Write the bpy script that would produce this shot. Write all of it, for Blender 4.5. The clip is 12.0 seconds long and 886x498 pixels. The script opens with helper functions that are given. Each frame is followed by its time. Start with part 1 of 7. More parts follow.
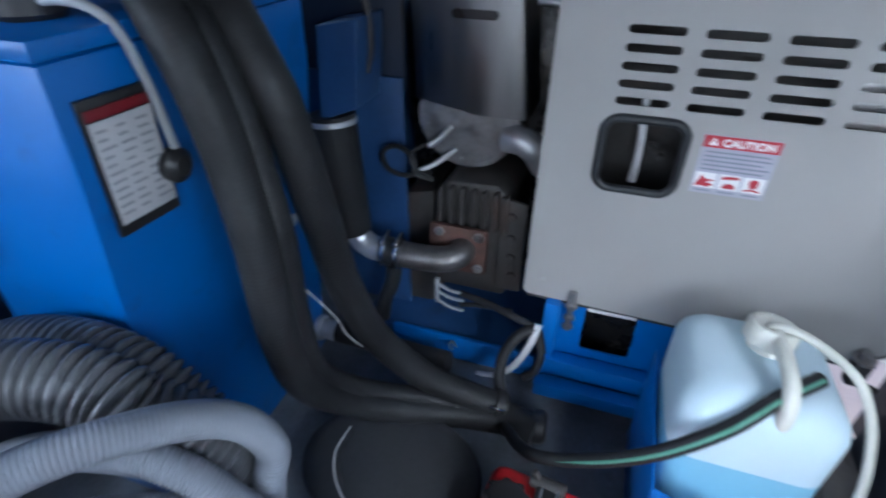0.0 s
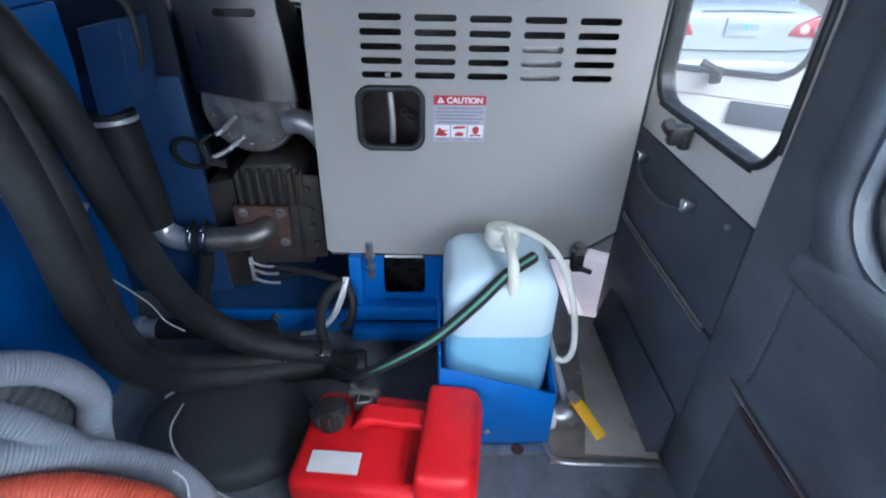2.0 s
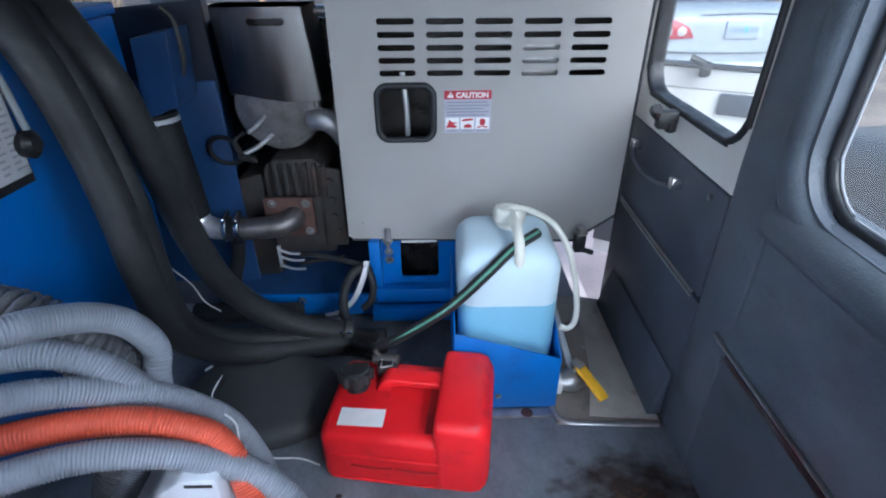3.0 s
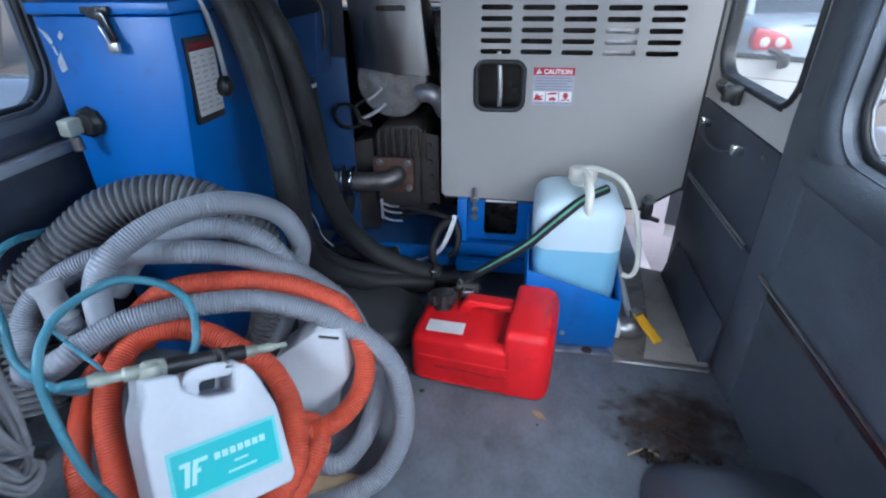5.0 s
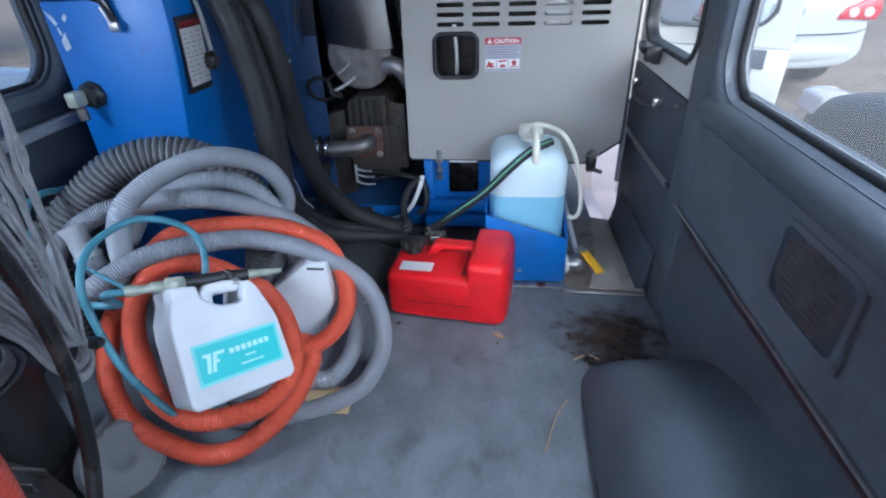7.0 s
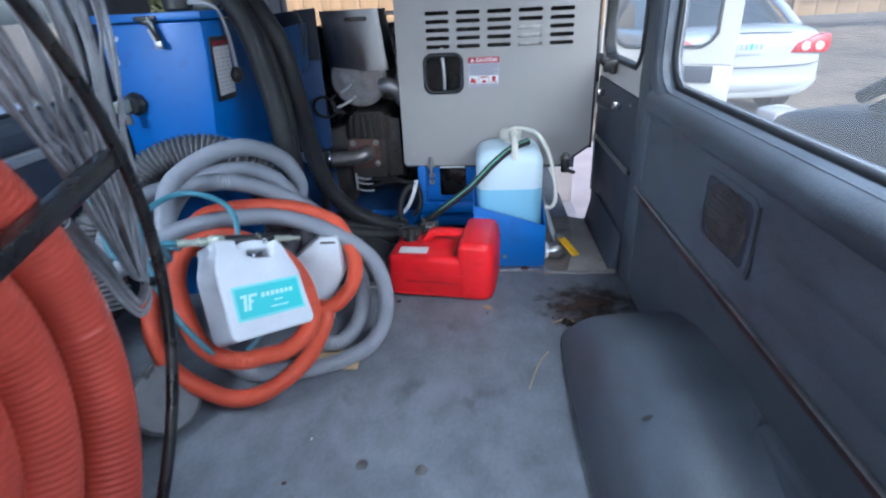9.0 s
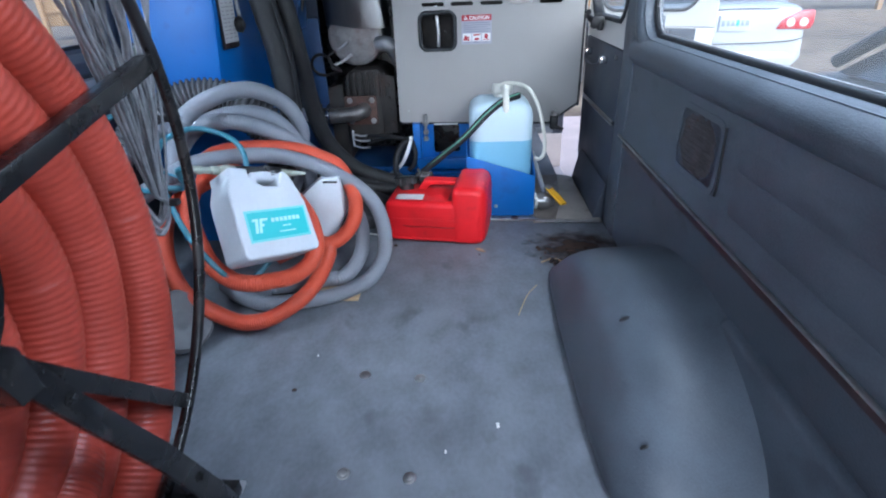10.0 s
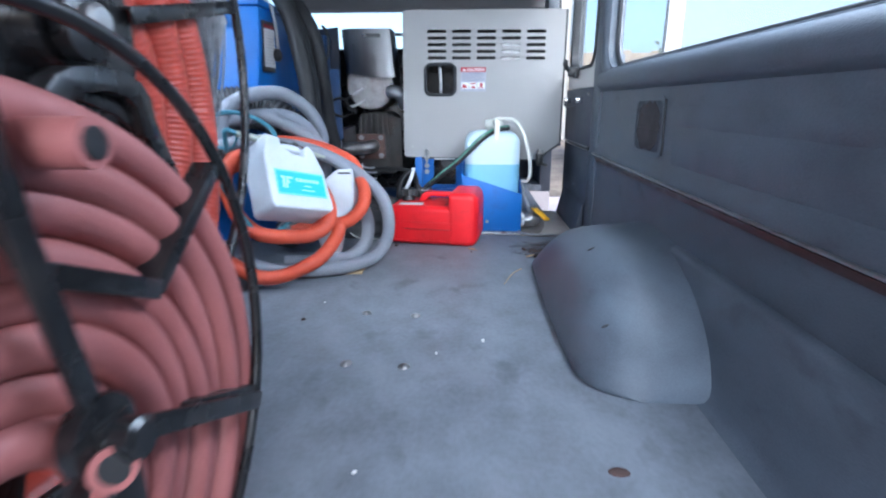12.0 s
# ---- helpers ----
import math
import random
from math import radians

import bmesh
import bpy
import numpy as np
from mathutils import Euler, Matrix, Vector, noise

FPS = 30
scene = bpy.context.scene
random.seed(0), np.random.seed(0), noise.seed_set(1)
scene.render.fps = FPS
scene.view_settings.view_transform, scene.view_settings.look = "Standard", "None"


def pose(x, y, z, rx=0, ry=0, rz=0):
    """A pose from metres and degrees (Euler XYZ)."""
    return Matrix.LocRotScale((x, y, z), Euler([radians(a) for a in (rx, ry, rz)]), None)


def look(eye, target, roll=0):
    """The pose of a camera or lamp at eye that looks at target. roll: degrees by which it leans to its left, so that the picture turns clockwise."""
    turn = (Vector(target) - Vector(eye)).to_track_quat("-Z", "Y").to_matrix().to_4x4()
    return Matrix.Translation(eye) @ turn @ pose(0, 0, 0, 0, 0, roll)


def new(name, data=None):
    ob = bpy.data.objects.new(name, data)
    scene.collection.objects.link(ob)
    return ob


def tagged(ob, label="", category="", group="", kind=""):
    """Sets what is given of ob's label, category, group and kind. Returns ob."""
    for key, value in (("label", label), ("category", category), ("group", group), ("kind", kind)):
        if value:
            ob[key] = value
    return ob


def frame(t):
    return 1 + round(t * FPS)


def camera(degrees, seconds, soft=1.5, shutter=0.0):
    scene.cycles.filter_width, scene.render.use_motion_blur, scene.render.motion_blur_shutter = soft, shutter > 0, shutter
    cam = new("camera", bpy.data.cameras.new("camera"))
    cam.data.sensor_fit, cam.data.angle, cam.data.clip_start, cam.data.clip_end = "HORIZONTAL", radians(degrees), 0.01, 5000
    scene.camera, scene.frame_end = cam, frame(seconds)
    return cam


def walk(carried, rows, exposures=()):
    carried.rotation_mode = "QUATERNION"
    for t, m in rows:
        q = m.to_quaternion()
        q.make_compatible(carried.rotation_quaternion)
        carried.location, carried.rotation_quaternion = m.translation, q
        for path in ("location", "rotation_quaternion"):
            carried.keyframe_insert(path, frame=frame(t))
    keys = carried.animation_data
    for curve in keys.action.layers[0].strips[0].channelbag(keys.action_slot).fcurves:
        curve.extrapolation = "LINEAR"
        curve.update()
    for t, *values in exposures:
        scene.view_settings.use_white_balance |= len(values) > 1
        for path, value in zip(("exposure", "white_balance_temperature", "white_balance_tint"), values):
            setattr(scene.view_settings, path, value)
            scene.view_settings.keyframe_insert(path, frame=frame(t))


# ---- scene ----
cam = camera(82.1, 12.0, soft=2.0, shutter=0.5)
PATH = [
    (0, (0.17, 0.066, 1.068), (-0.356, 1.633, -0.058), 0.3),
    (0.2, (0.168, 0.059, 1.057), (-0.195, 1.687, -0.047), 1.2),
    (0.5, (0.213, 0.056, 1.054), (-0.029, 1.716, -0.034), 0.9),
    (1, (0.247, -0.012, 1.059), (0.188, 1.682, -0.003), 1.4),
    (1.5, (0.301, -0.076, 1.068), (0.346, 1.642, 0.044), 1.9),
    (2, (0.327, -0.157, 1.057), (0.382, 1.535, -0.008), 1.3),
    (2.5, (0.316, -0.255, 1.053), (0.364, 1.454, 0.016), 0.7),
    (2.7, (0.314, -0.275, 1.057), (0.356, 1.435, 0.02), 0.1),
    (4.3, (0.356, -0.463, 1.014), (0.141, 1.29, 0.074), -1.8),
    (4.5, (0.342, -0.503, 1.021), (0.091, 1.242, 0.077), -1.7),
    (5, (0.305, -0.597, 1.01), (0.036, 1.125, 0.029), -0.8),
    (5.3, (0.305, -0.648, 1.016), (0.090, 1.066, 0.019), -0.9),
    (5.5, (0.305, -0.68, 1.02), (0.026, 1.025, 0.012), -0.9),
    (6, (0.338, -0.761, 1.006), (0.011, 0.916, -0.033), -2.3),
    (6.5, (0.344, -0.773, 1.021), (0.143, 0.935, 0.0), -1.2),
    (7, (0.366, -0.828, 1.007), (0.182, 0.879, -0.018), -2.1),
    (7.2, (0.382, -0.86, 0.996), (0.223, 0.838, -0.049), -2.1),
    (8.8, (0.389, -1.072, 0.95), (0.26, 0.73, 0.092), -2.6),
    (9, (0.381, -1.109, 0.941), (0.227, 0.681, 0.063), -3.0),
    (9.5, (0.371, -1.187, 0.888), (0.199, 0.584, -0.025), -3.2),
    (10, (0.369, -1.262, 0.859), (0.254, 0.504, -0.072), -2.4),
    (10.5, (0.357, -1.317, 0.806), (0.245, 0.452, -0.119), -2.4),
    (11, (0.371, -1.366, 0.731), (0.286, 0.432, -0.139), -1.7),
    (11.5, (0.368, -1.438, 0.655), (0.287, 0.432, -0.049), -1.0),
    (11.7, (0.377, -1.489, 0.6), (0.303, 0.409, -0.025), -0.7),
    (11.8, (0.38, -1.526, 0.565), (0.314, 0.383, -0.027), -0.4),
    (12, (0.379, -1.607, 0.566), (0.283, 0.313, 0.014), -0.1),
]
EXPOSURES = [(0.0, 1.26, 5340, 9), (2.7, 1.22, 5340, 9), (5.0, 1.14, 5340, 9), (7.2, 1.17, 5340, 9), (10.5, 1.30, 5340, 9), (12.0, 1.70, 5340, 9)]
walk(cam, [(t, look(eye, target, roll)) for t, eye, target, roll in PATH], EXPOSURES)

# ---------------------------------------------------------------- light
world = bpy.data.worlds.new("overcast_sky")
world.use_nodes = True
scene.world = world
wn = world.node_tree
sky = wn.nodes.new("ShaderNodeTexSky")
sky.sky_type = "NISHITA"
sky.sun_disc = False
sky.sun_elevation = radians(38)
sky.sun_rotation = radians(150)
sky.air_density, sky.dust_density, sky.ozone_density = 1.0, 4.0, 1.5
wn.links.new(sky.outputs[0], wn.nodes["Background"].inputs[0])
wn.nodes["Background"].inputs[1].default_value = 0.14

sun_data = bpy.data.lights.new("sun", "SUN")
sun_data.energy, sun_data.angle, sun_data.color = 0.9, radians(50), (1.0, 0.98, 0.95)
sun = new("sun", sun_data)
sun.matrix_world = look((0, 0, 20), (0 - 6.0, 0 + 10.4, 20 - 9.4))

# daylight from the open sky behind the van, falling in under the rear edge of the roof
rear_data = bpy.data.lights.new("rear_daylight", "AREA")
rear_data.shape, rear_data.size, rear_data.size_y = "RECTANGLE", 2.4, 1.4
rear_data.energy, rear_data.color = 66.0, (0.94, 0.97, 1.0)
rear_light = new("rear_daylight", rear_data)
rear_light.matrix_world = look((-0.05, -3.8, 1.80), (0.0, -0.3, 0.25))
# and through the upper part of the side windows
for side, y0, y1, watts in ((-1, -1.34, -0.35, 7.0), (1, -1.35, -0.15, 4.0)):
    strip_data = bpy.data.lights.new("window_daylight", "AREA")
    strip_data.shape, strip_data.size, strip_data.size_y = "RECTANGLE", y1 - y0, 0.12
    strip_data.energy, strip_data.color = watts, (0.93, 0.965, 1.0)
    strip = new("window_daylight", strip_data)
    strip.matrix_world = look((side * 0.925, (y0 + y1) / 2, 1.15), (side * -0.10, (y0 + y1) / 2 + 0.10, 0.35))


# ---------------------------------------------------------------- materials
def material(name, color, rough=0.5, metal=0.0, var=0.12, scale=9.0, fine=90.0, bump=0.15, spec=0.5,
             stain=None, stain_amount=0.0, stain_scale=4.0, coat=0.0, rough_var=0.1, stretch=(1, 1, 1), dark=None, dark_amount=0.0, dark_scale=12.0):
    """Colour broken up at two scales, with fine relief and, where given, stains of a second colour."""
    m = bpy.data.materials.new(name)
    m.use_nodes = True
    nt = m.node_tree
    b = nt.nodes["Principled BSDF"]
    tc = nt.nodes.new("ShaderNodeTexCoord")
    mp = nt.nodes.new("ShaderNodeMapping")
    mp.inputs["Scale"].default_value = stretch
    nt.links.new(tc.outputs["Object"], mp.inputs["Vector"])

    def noise_tex(s, detail=4.0):
        n = nt.nodes.new("ShaderNodeTexNoise")
        n.inputs["Scale"].default_value, n.inputs["Detail"].default_value = s, detail
        nt.links.new(mp.outputs[0], n.inputs["Vector"])
        return n

    big, small = noise_tex(scale), noise_tex(fine, 2.0)
    mix = nt.nodes.new("ShaderNodeMath")
    mix.operation = "MULTIPLY_ADD"
    mix.inputs[1].default_value = 0.35
    nt.links.new(small.outputs[0], mix.inputs[0])
    nt.links.new(big.outputs[0], mix.inputs[2])
    rng = nt.nodes.new("ShaderNodeMapRange")
    rng.inputs["From Min"].default_value, rng.inputs["From Max"].default_value = 0.45, 0.9
    rng.inputs["To Min"].default_value, rng.inputs["To Max"].default_value = 1 - var, 1 + var
    nt.links.new(mix.outputs[0], rng.inputs["Value"])
    mul = nt.nodes.new("ShaderNodeVectorMath")
    mul.operation = "SCALE"
    mul.inputs[0].default_value = color
    nt.links.new(rng.outputs[0], mul.inputs["Scale"])
    out = mul.outputs[0]
    for tint, amount, size, lo, hi in ((stain, stain_amount, stain_scale, 0.52, 0.72), (dark, dark_amount, dark_scale, 0.60, 0.70)):
        if not tint:
            continue
        sn = noise_tex(size, 6.0)
        ramp = nt.nodes.new("ShaderNodeMapRange")
        ramp.inputs["From Min"].default_value, ramp.inputs["From Max"].default_value = lo, hi
        ramp.inputs["To Min"].default_value, ramp.inputs["To Max"].default_value = 0.0, amount
        nt.links.new(sn.outputs[0], ramp.inputs["Value"])
        mx = nt.nodes.new("ShaderNodeMix")
        mx.data_type = "RGBA"
        mx.inputs["B"].default_value = (*tint, 1)
        nt.links.new(ramp.outputs[0], mx.inputs["Factor"])
        nt.links.new(out, mx.inputs["A"])
        out = mx.outputs["Result"]
    nt.links.new(out, b.inputs["Base Color"])
    rr = nt.nodes.new("ShaderNodeMapRange")
    rr.inputs["From Min"].default_value, rr.inputs["From Max"].default_value = 0.3, 0.7
    rr.inputs["To Min"].default_value, rr.inputs["To Max"].default_value = max(rough - rough_var, 0.02), min(rough + rough_var, 1)
    nt.links.new(big.outputs[0], rr.inputs["Value"])
    nt.links.new(rr.outputs[0], b.inputs["Roughness"])
    b.inputs["Metallic"].default_value = metal
    b.inputs["Specular IOR Level"].default_value = spec
    b.inputs["Coat Weight"].default_value = coat
    if bump:
        bp = nt.nodes.new("ShaderNodeBump")
        bp.inputs["Strength"].default_value, bp.inputs["Distance"].default_value = bump, 0.002
        nt.links.new(small.outputs[0], bp.inputs["Height"])
        nt.links.new(bp.outputs[0], b.inputs["Normal"])
    return m


def clear(name, color=(1, 1, 1), rough=0.0, weight=1.0, ior=1.45, alpha=1.0):
    m = bpy.data.materials.new(name)
    m.use_nodes = True
    b = m.node_tree.nodes["Principled BSDF"]
    b.inputs["Base Color"].default_value = (*color, 1)
    b.inputs["Roughness"].default_value = rough
    b.inputs["Transmission Weight"].default_value = weight
    b.inputs["IOR"].default_value = ior
    b.inputs["Alpha"].default_value = alpha
    return m


MAT_RUBBER_FLOOR = material("rubber_floor", (0.158, 0.174, 0.199), 0.55, var=0.26, scale=11, fine=80, bump=0.3, spec=0.4, stain=(0.215, 0.235, 0.270), stain_amount=0.55, stain_scale=5.0, stretch=(1.15, 0.85, 1), dark=(0.060, 0.066, 0.076), dark_amount=0.55, dark_scale=7)
MAT_TRIM = material("blue_grey_vinyl", (0.092, 0.110, 0.134), 0.50, var=0.30, scale=7, fine=300, bump=0.35, spec=0.5, stain=(0.115, 0.130, 0.152), stain_amount=0.6, stain_scale=5, stretch=(1, 0.7, 1.3), dark=(0.045, 0.053, 0.064), dark_amount=0.45, dark_scale=9)
MAT_MAROON_TRIM = material("worn_maroon_trim", (0.045, 0.020, 0.018), 0.4, var=0.3, scale=12, bump=0.1, stain=(0.12, 0.11, 0.11), stain_amount=0.5, stain_scale=9)
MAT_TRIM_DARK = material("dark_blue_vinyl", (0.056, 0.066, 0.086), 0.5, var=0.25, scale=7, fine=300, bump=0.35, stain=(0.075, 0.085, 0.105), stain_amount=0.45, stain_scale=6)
MAT_BEIGE = material("beige_paint", (0.70, 0.69, 0.65), 0.42, var=0.06, scale=6, bump=0.05)
MAT_CHIP = material("bare_primer", (0.46, 0.50, 0.56), 0.6, var=0.2, scale=60, bump=0.1)
MAT_GASKET = material("black_rubber_seal", (0.018, 0.020, 0.023), 0.45, var=0.2, scale=30, bump=0.1)
MAT_CHROME = material("chrome", (0.72, 0.72, 0.72), 0.16, metal=1.0, var=0.08, scale=20, bump=0.03)
MAT_STEEL = material("dull_steel", (0.42, 0.42, 0.42), 0.38, metal=0.9, var=0.2, scale=25, bump=0.1, stain=(0.25, 0.13, 0.07), stain_amount=0.3, stain_scale=20)
MAT_STAINLESS = material("brushed_stainless", (0.30, 0.30, 0.31), 0.36, metal=1.0, var=0.1, scale=6, fine=120, bump=0.1, stretch=(6, 6, 0.3))
MAT_PANEL = material("silver_powder_coat", (0.325, 0.318, 0.308), 0.46, metal=0.1, var=0.04, scale=3, fine=900, bump=0.12, stain=(0.31, 0.305, 0.295), stain_amount=0.35, stain_scale=3)
MAT_BLUE = material("blue_enamel", (0.010, 0.128, 0.445), 0.44, var=0.08, scale=5, fine=300, bump=0.05, stain=(0.012, 0.095, 0.34), stain_amount=0.35, stain_scale=6, dark=(0.010, 0.050, 0.16), dark_amount=0.25, dark_scale=15)
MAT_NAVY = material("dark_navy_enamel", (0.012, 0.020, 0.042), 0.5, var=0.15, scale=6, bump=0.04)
MAT_BLUE_DARK = material("dark_blue_enamel", (0.022, 0.066, 0.180), 0.42, var=0.15, scale=8, bump=0.05, stain=(0.015, 0.02, 0.03), stain_amount=0.6, stain_scale=7)
MAT_BLACK_HOSE = material("black_rubber_hose", (0.021, 0.0215, 0.023), 0.50, var=0.25, scale=14, fine=220, bump=0.1, spec=0.28, stain=(0.036, 0.036, 0.038), stain_amount=0.5, stain_scale=9)
MAT_BLACK_DUCT = material("black_duct_plastic", (0.125, 0.128, 0.134), 0.22, var=0.15, scale=12, bump=0.04, stain=(0.12, 0.12, 0.12), stain_amount=0.3, stain_scale=6)
MAT_GREY_HOSE = material("grey_vacuum_hose", (0.245, 0.262, 0.296), 0.42, var=0.06, scale=6, fine=120, bump=0.03, stain=(0.19, 0.195, 0.205), stain_amount=0.2, stain_scale=4)
MAT_ORANGE_HOSE = material("orange_vacuum_hose", (0.56, 0.085, 0.040), 0.42, var=0.14, scale=8, fine=120, bump=0.08, stain=(0.26, 0.035, 0.018), stain_amount=0.5, stain_scale=6)
MAT_REEL_HOSE = material("red_orange_reel_hose", (0.40, 0.054, 0.032), 0.38, var=0.14, scale=7, fine=120, bump=0.06, stain=(0.30, 0.035, 0.02), stain_amount=0.5, stain_scale=6)
MAT_PINK_HOSE = material("faded_red_rubber", (0.34, 0.115, 0.105), 0.55, var=0.12, scale=14, fine=260, bump=0.15, stain=(0.27, 0.075, 0.065), stain_amount=0.6, stain_scale=9)
MAT_TEAL = material("teal_tubing", (0.060, 0.20, 0.26), 0.32, var=0.12, scale=14, bump=0.05)
MAT_RED = material("red_polyethylene", (0.66, 0.010, 0.015), 0.38, var=0.10, scale=9, fine=300, bump=0.10, stain=(0.36, 0.012, 0.012), stain_amount=0.45, stain_scale=7, spec=0.45, dark=(0.09, 0.012, 0.012), dark_amount=0.45, dark_scale=11)
MAT_RED_GRIME_SHADE = material("grimy_shaded_red_polyethylene", (0.28, 0.008, 0.010), 0.5, var=0.3, scale=14, bump=0.12, dark=(0.05, 0.01, 0.01), dark_amount=0.6, dark_scale=16)
MAT_BLACK_PLASTIC = material("black_plastic", (0.020, 0.020, 0.021), 0.4, var=0.2, scale=25, bump=0.1)
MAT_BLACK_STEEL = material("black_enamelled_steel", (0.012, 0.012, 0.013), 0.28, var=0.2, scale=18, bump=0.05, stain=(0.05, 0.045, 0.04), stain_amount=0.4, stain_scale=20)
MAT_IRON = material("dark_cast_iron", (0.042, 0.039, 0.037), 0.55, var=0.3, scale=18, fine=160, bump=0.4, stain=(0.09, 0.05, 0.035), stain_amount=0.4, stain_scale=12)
MAT_RUST = material("rusty_flange", (0.075, 0.036, 0.027), 0.65, var=0.4, scale=30, bump=0.4, dark=(0.024, 0.019, 0.018), dark_amount=0.8, dark_scale=22)
MAT_PIPE = material("scorched_pipe", (0.20, 0.19, 0.185), 0.4, metal=0.8, var=0.25, scale=20, bump=0.2)
MAT_ALU = material("cast_aluminium", (0.62, 0.63, 0.65), 0.42, metal=0.7, var=0.12, scale=25, bump=0.15)
MAT_CREAM = material("cream_plastic", (0.60, 0.60, 0.54), 0.42, var=0.08, scale=12, bump=0.05)
MAT_GREY_PLASTIC = material("pale_grey_plastic", (0.33, 0.35, 0.37), 0.45, var=0.08, scale=12, bump=0.08)
MAT_CORD = material("grey_flat_cord", (0.235, 0.237, 0.25), 0.55, var=0.25, scale=30, bump=0.1, dark=(0.11, 0.11, 0.115), dark_amount=0.7, dark_scale=14)
MAT_YELLOW = material("yellow_vinyl_grip", (0.78, 0.42, 0.015), 0.4, var=0.08, scale=30, bump=0.1)
MAT_PAPER = material("white_label", (0.74, 0.74, 0.73), 0.5, var=0.06, scale=20, bump=0.0)
MAT_LABEL_BODY = material("lilac_grey_label", (0.36, 0.36, 0.43), 0.45, var=0.08, scale=20, bump=0.0)
MAT_LABEL_GREY = material("grey_print", (0.20, 0.21, 0.26), 0.5, var=0.05, bump=0.0)
MAT_CARD_SHEET = material("aged_card", (0.50, 0.50, 0.51), 0.5, var=0.06, scale=20, bump=0.0)
MAT_CARD_PRINT = material("faded_print", (0.31, 0.31, 0.33), 0.5, var=0.1, bump=0.0)
MAT_LABEL_RED = material("red_print", (0.40, 0.022, 0.035), 0.45, var=0.05, bump=0.0)
MAT_LABEL_MAROON = material("maroon_print", (0.16, 0.008, 0.014), 0.45, var=0.05, bump=0.0)
MAT_LABEL_CYAN = material("turquoise_print", (0.045, 0.52, 0.53), 0.42, var=0.04, bump=0.0)
MAT_LABEL_RIM = material("light_turquoise_print", (0.20, 0.66, 0.66), 0.42, var=0.06, bump=0.0)
MAT_LABEL_PALE = material("pale_turquoise_print", (0.50, 0.80, 0.80), 0.42, var=0.04, bump=0.0)
MAT_BARE_METAL = material("bare_van_floor", (0.235, 0.205, 0.180), 0.5, var=0.2, scale=9, bump=0.2, stain=(0.13, 0.095, 0.07), stain_amount=0.7, stain_scale=7, dark=(0.05, 0.035, 0.028), dark_amount=0.6, dark_scale=10)
MAT_TREAD = material("worn_beige_tread", (0.40, 0.37, 0.33), 0.5, var=0.14, scale=7, bump=0.15, stain=(0.24, 0.205, 0.17), stain_amount=0.6, stain_scale=6, dark=(0.12, 0.085, 0.06), dark_amount=0.6, dark_scale=11)
MAT_STEP = material("pale_step_paint", (0.62, 0.56, 0.54), 0.55, var=0.10, scale=6, bump=0.1, stain=(0.42, 0.36, 0.33), stain_amount=0.5, stain_scale=7)
MAT_GREEN = material("green_stripe", (0.10, 0.28, 0.20), 0.4, var=0.1, bump=0.0)
MAT_BRASS = material("tarnished_fitting", (0.40, 0.43, 0.36), 0.42, metal=0.25, var=0.18, scale=30, bump=0.1, stain=(0.26, 0.25, 0.18), stain_amount=0.5, stain_scale=24)
MAT_CARD = material("cardboard", (0.50, 0.36, 0.21), 0.8, var=0.12, scale=15, bump=0.2)
MAT_TUB = material("matt_black_rubber", (0.042, 0.044, 0.048), 0.62, var=0.2, scale=10, bump=0.15, stain=(0.055, 0.057, 0.06), stain_amount=0.5, stain_scale=6)
MAT_WHEEL = material("grey_wheel_rubber", (0.115, 0.120, 0.128), 0.55, var=0.14, scale=12, bump=0.1, stain=(0.07, 0.072, 0.076), stain_amount=0.5, stain_scale=9)
MAT_LEAF = material("dry_leaf", (0.36, 0.24, 0.15), 0.7, var=0.2, scale=30, bump=0.3)
MAT_DIRT = material("dirt_stain", (0.055, 0.033, 0.022), 0.75, var=0.4, scale=20, bump=0.5)
MAT_DIRT_DARK = material("black_wet_dirt", (0.014, 0.009, 0.008), 0.6, var=0.5, scale=40, bump=0.6)
MAT_DIRT_STAIN = material("brown_dirt_film", (0.060, 0.036, 0.024), 0.75, var=0.5, scale=20, bump=0.3)
dn = MAT_DIRT_STAIN.node_tree
d_tc, d_map, d_len, d_noise, d_add, d_rng = (dn.nodes.new(k) for k in ("ShaderNodeTexCoord", "ShaderNodeMapping", "ShaderNodeVectorMath", "ShaderNodeTexNoise", "ShaderNodeMath", "ShaderNodeMapRange"))
d_map.inputs["Location"].default_value, d_map.inputs["Scale"].default_value = (-0.735 * 2.6, -0.365 * 3.4, 0), (2.6, 3.4, 0)
d_len.operation, d_add.operation = "LENGTH", "ADD"
d_noise.inputs["Scale"].default_value, d_noise.inputs["Detail"].default_value = 6.0, 8.0
d_rng.inputs["From Min"].default_value, d_rng.inputs["From Max"].default_value = 0.98, 0.66
d_rng.inputs["To Max"].default_value = 0.82
dn.links.new(d_tc.outputs["Object"], d_map.inputs[0])
dn.links.new(d_map.outputs[0], d_len.inputs[0])
dn.links.new(d_map.outputs[0], d_noise.inputs["Vector"])
dn.links.new(d_len.outputs["Value"], d_add.inputs[0])
dn.links.new(d_noise.outputs[0], d_add.inputs[1])
dn.links.new(d_add.outputs[0], d_rng.inputs["Value"])
dn.links.new(d_rng.outputs[0], dn.nodes["Principled BSDF"].inputs["Alpha"])
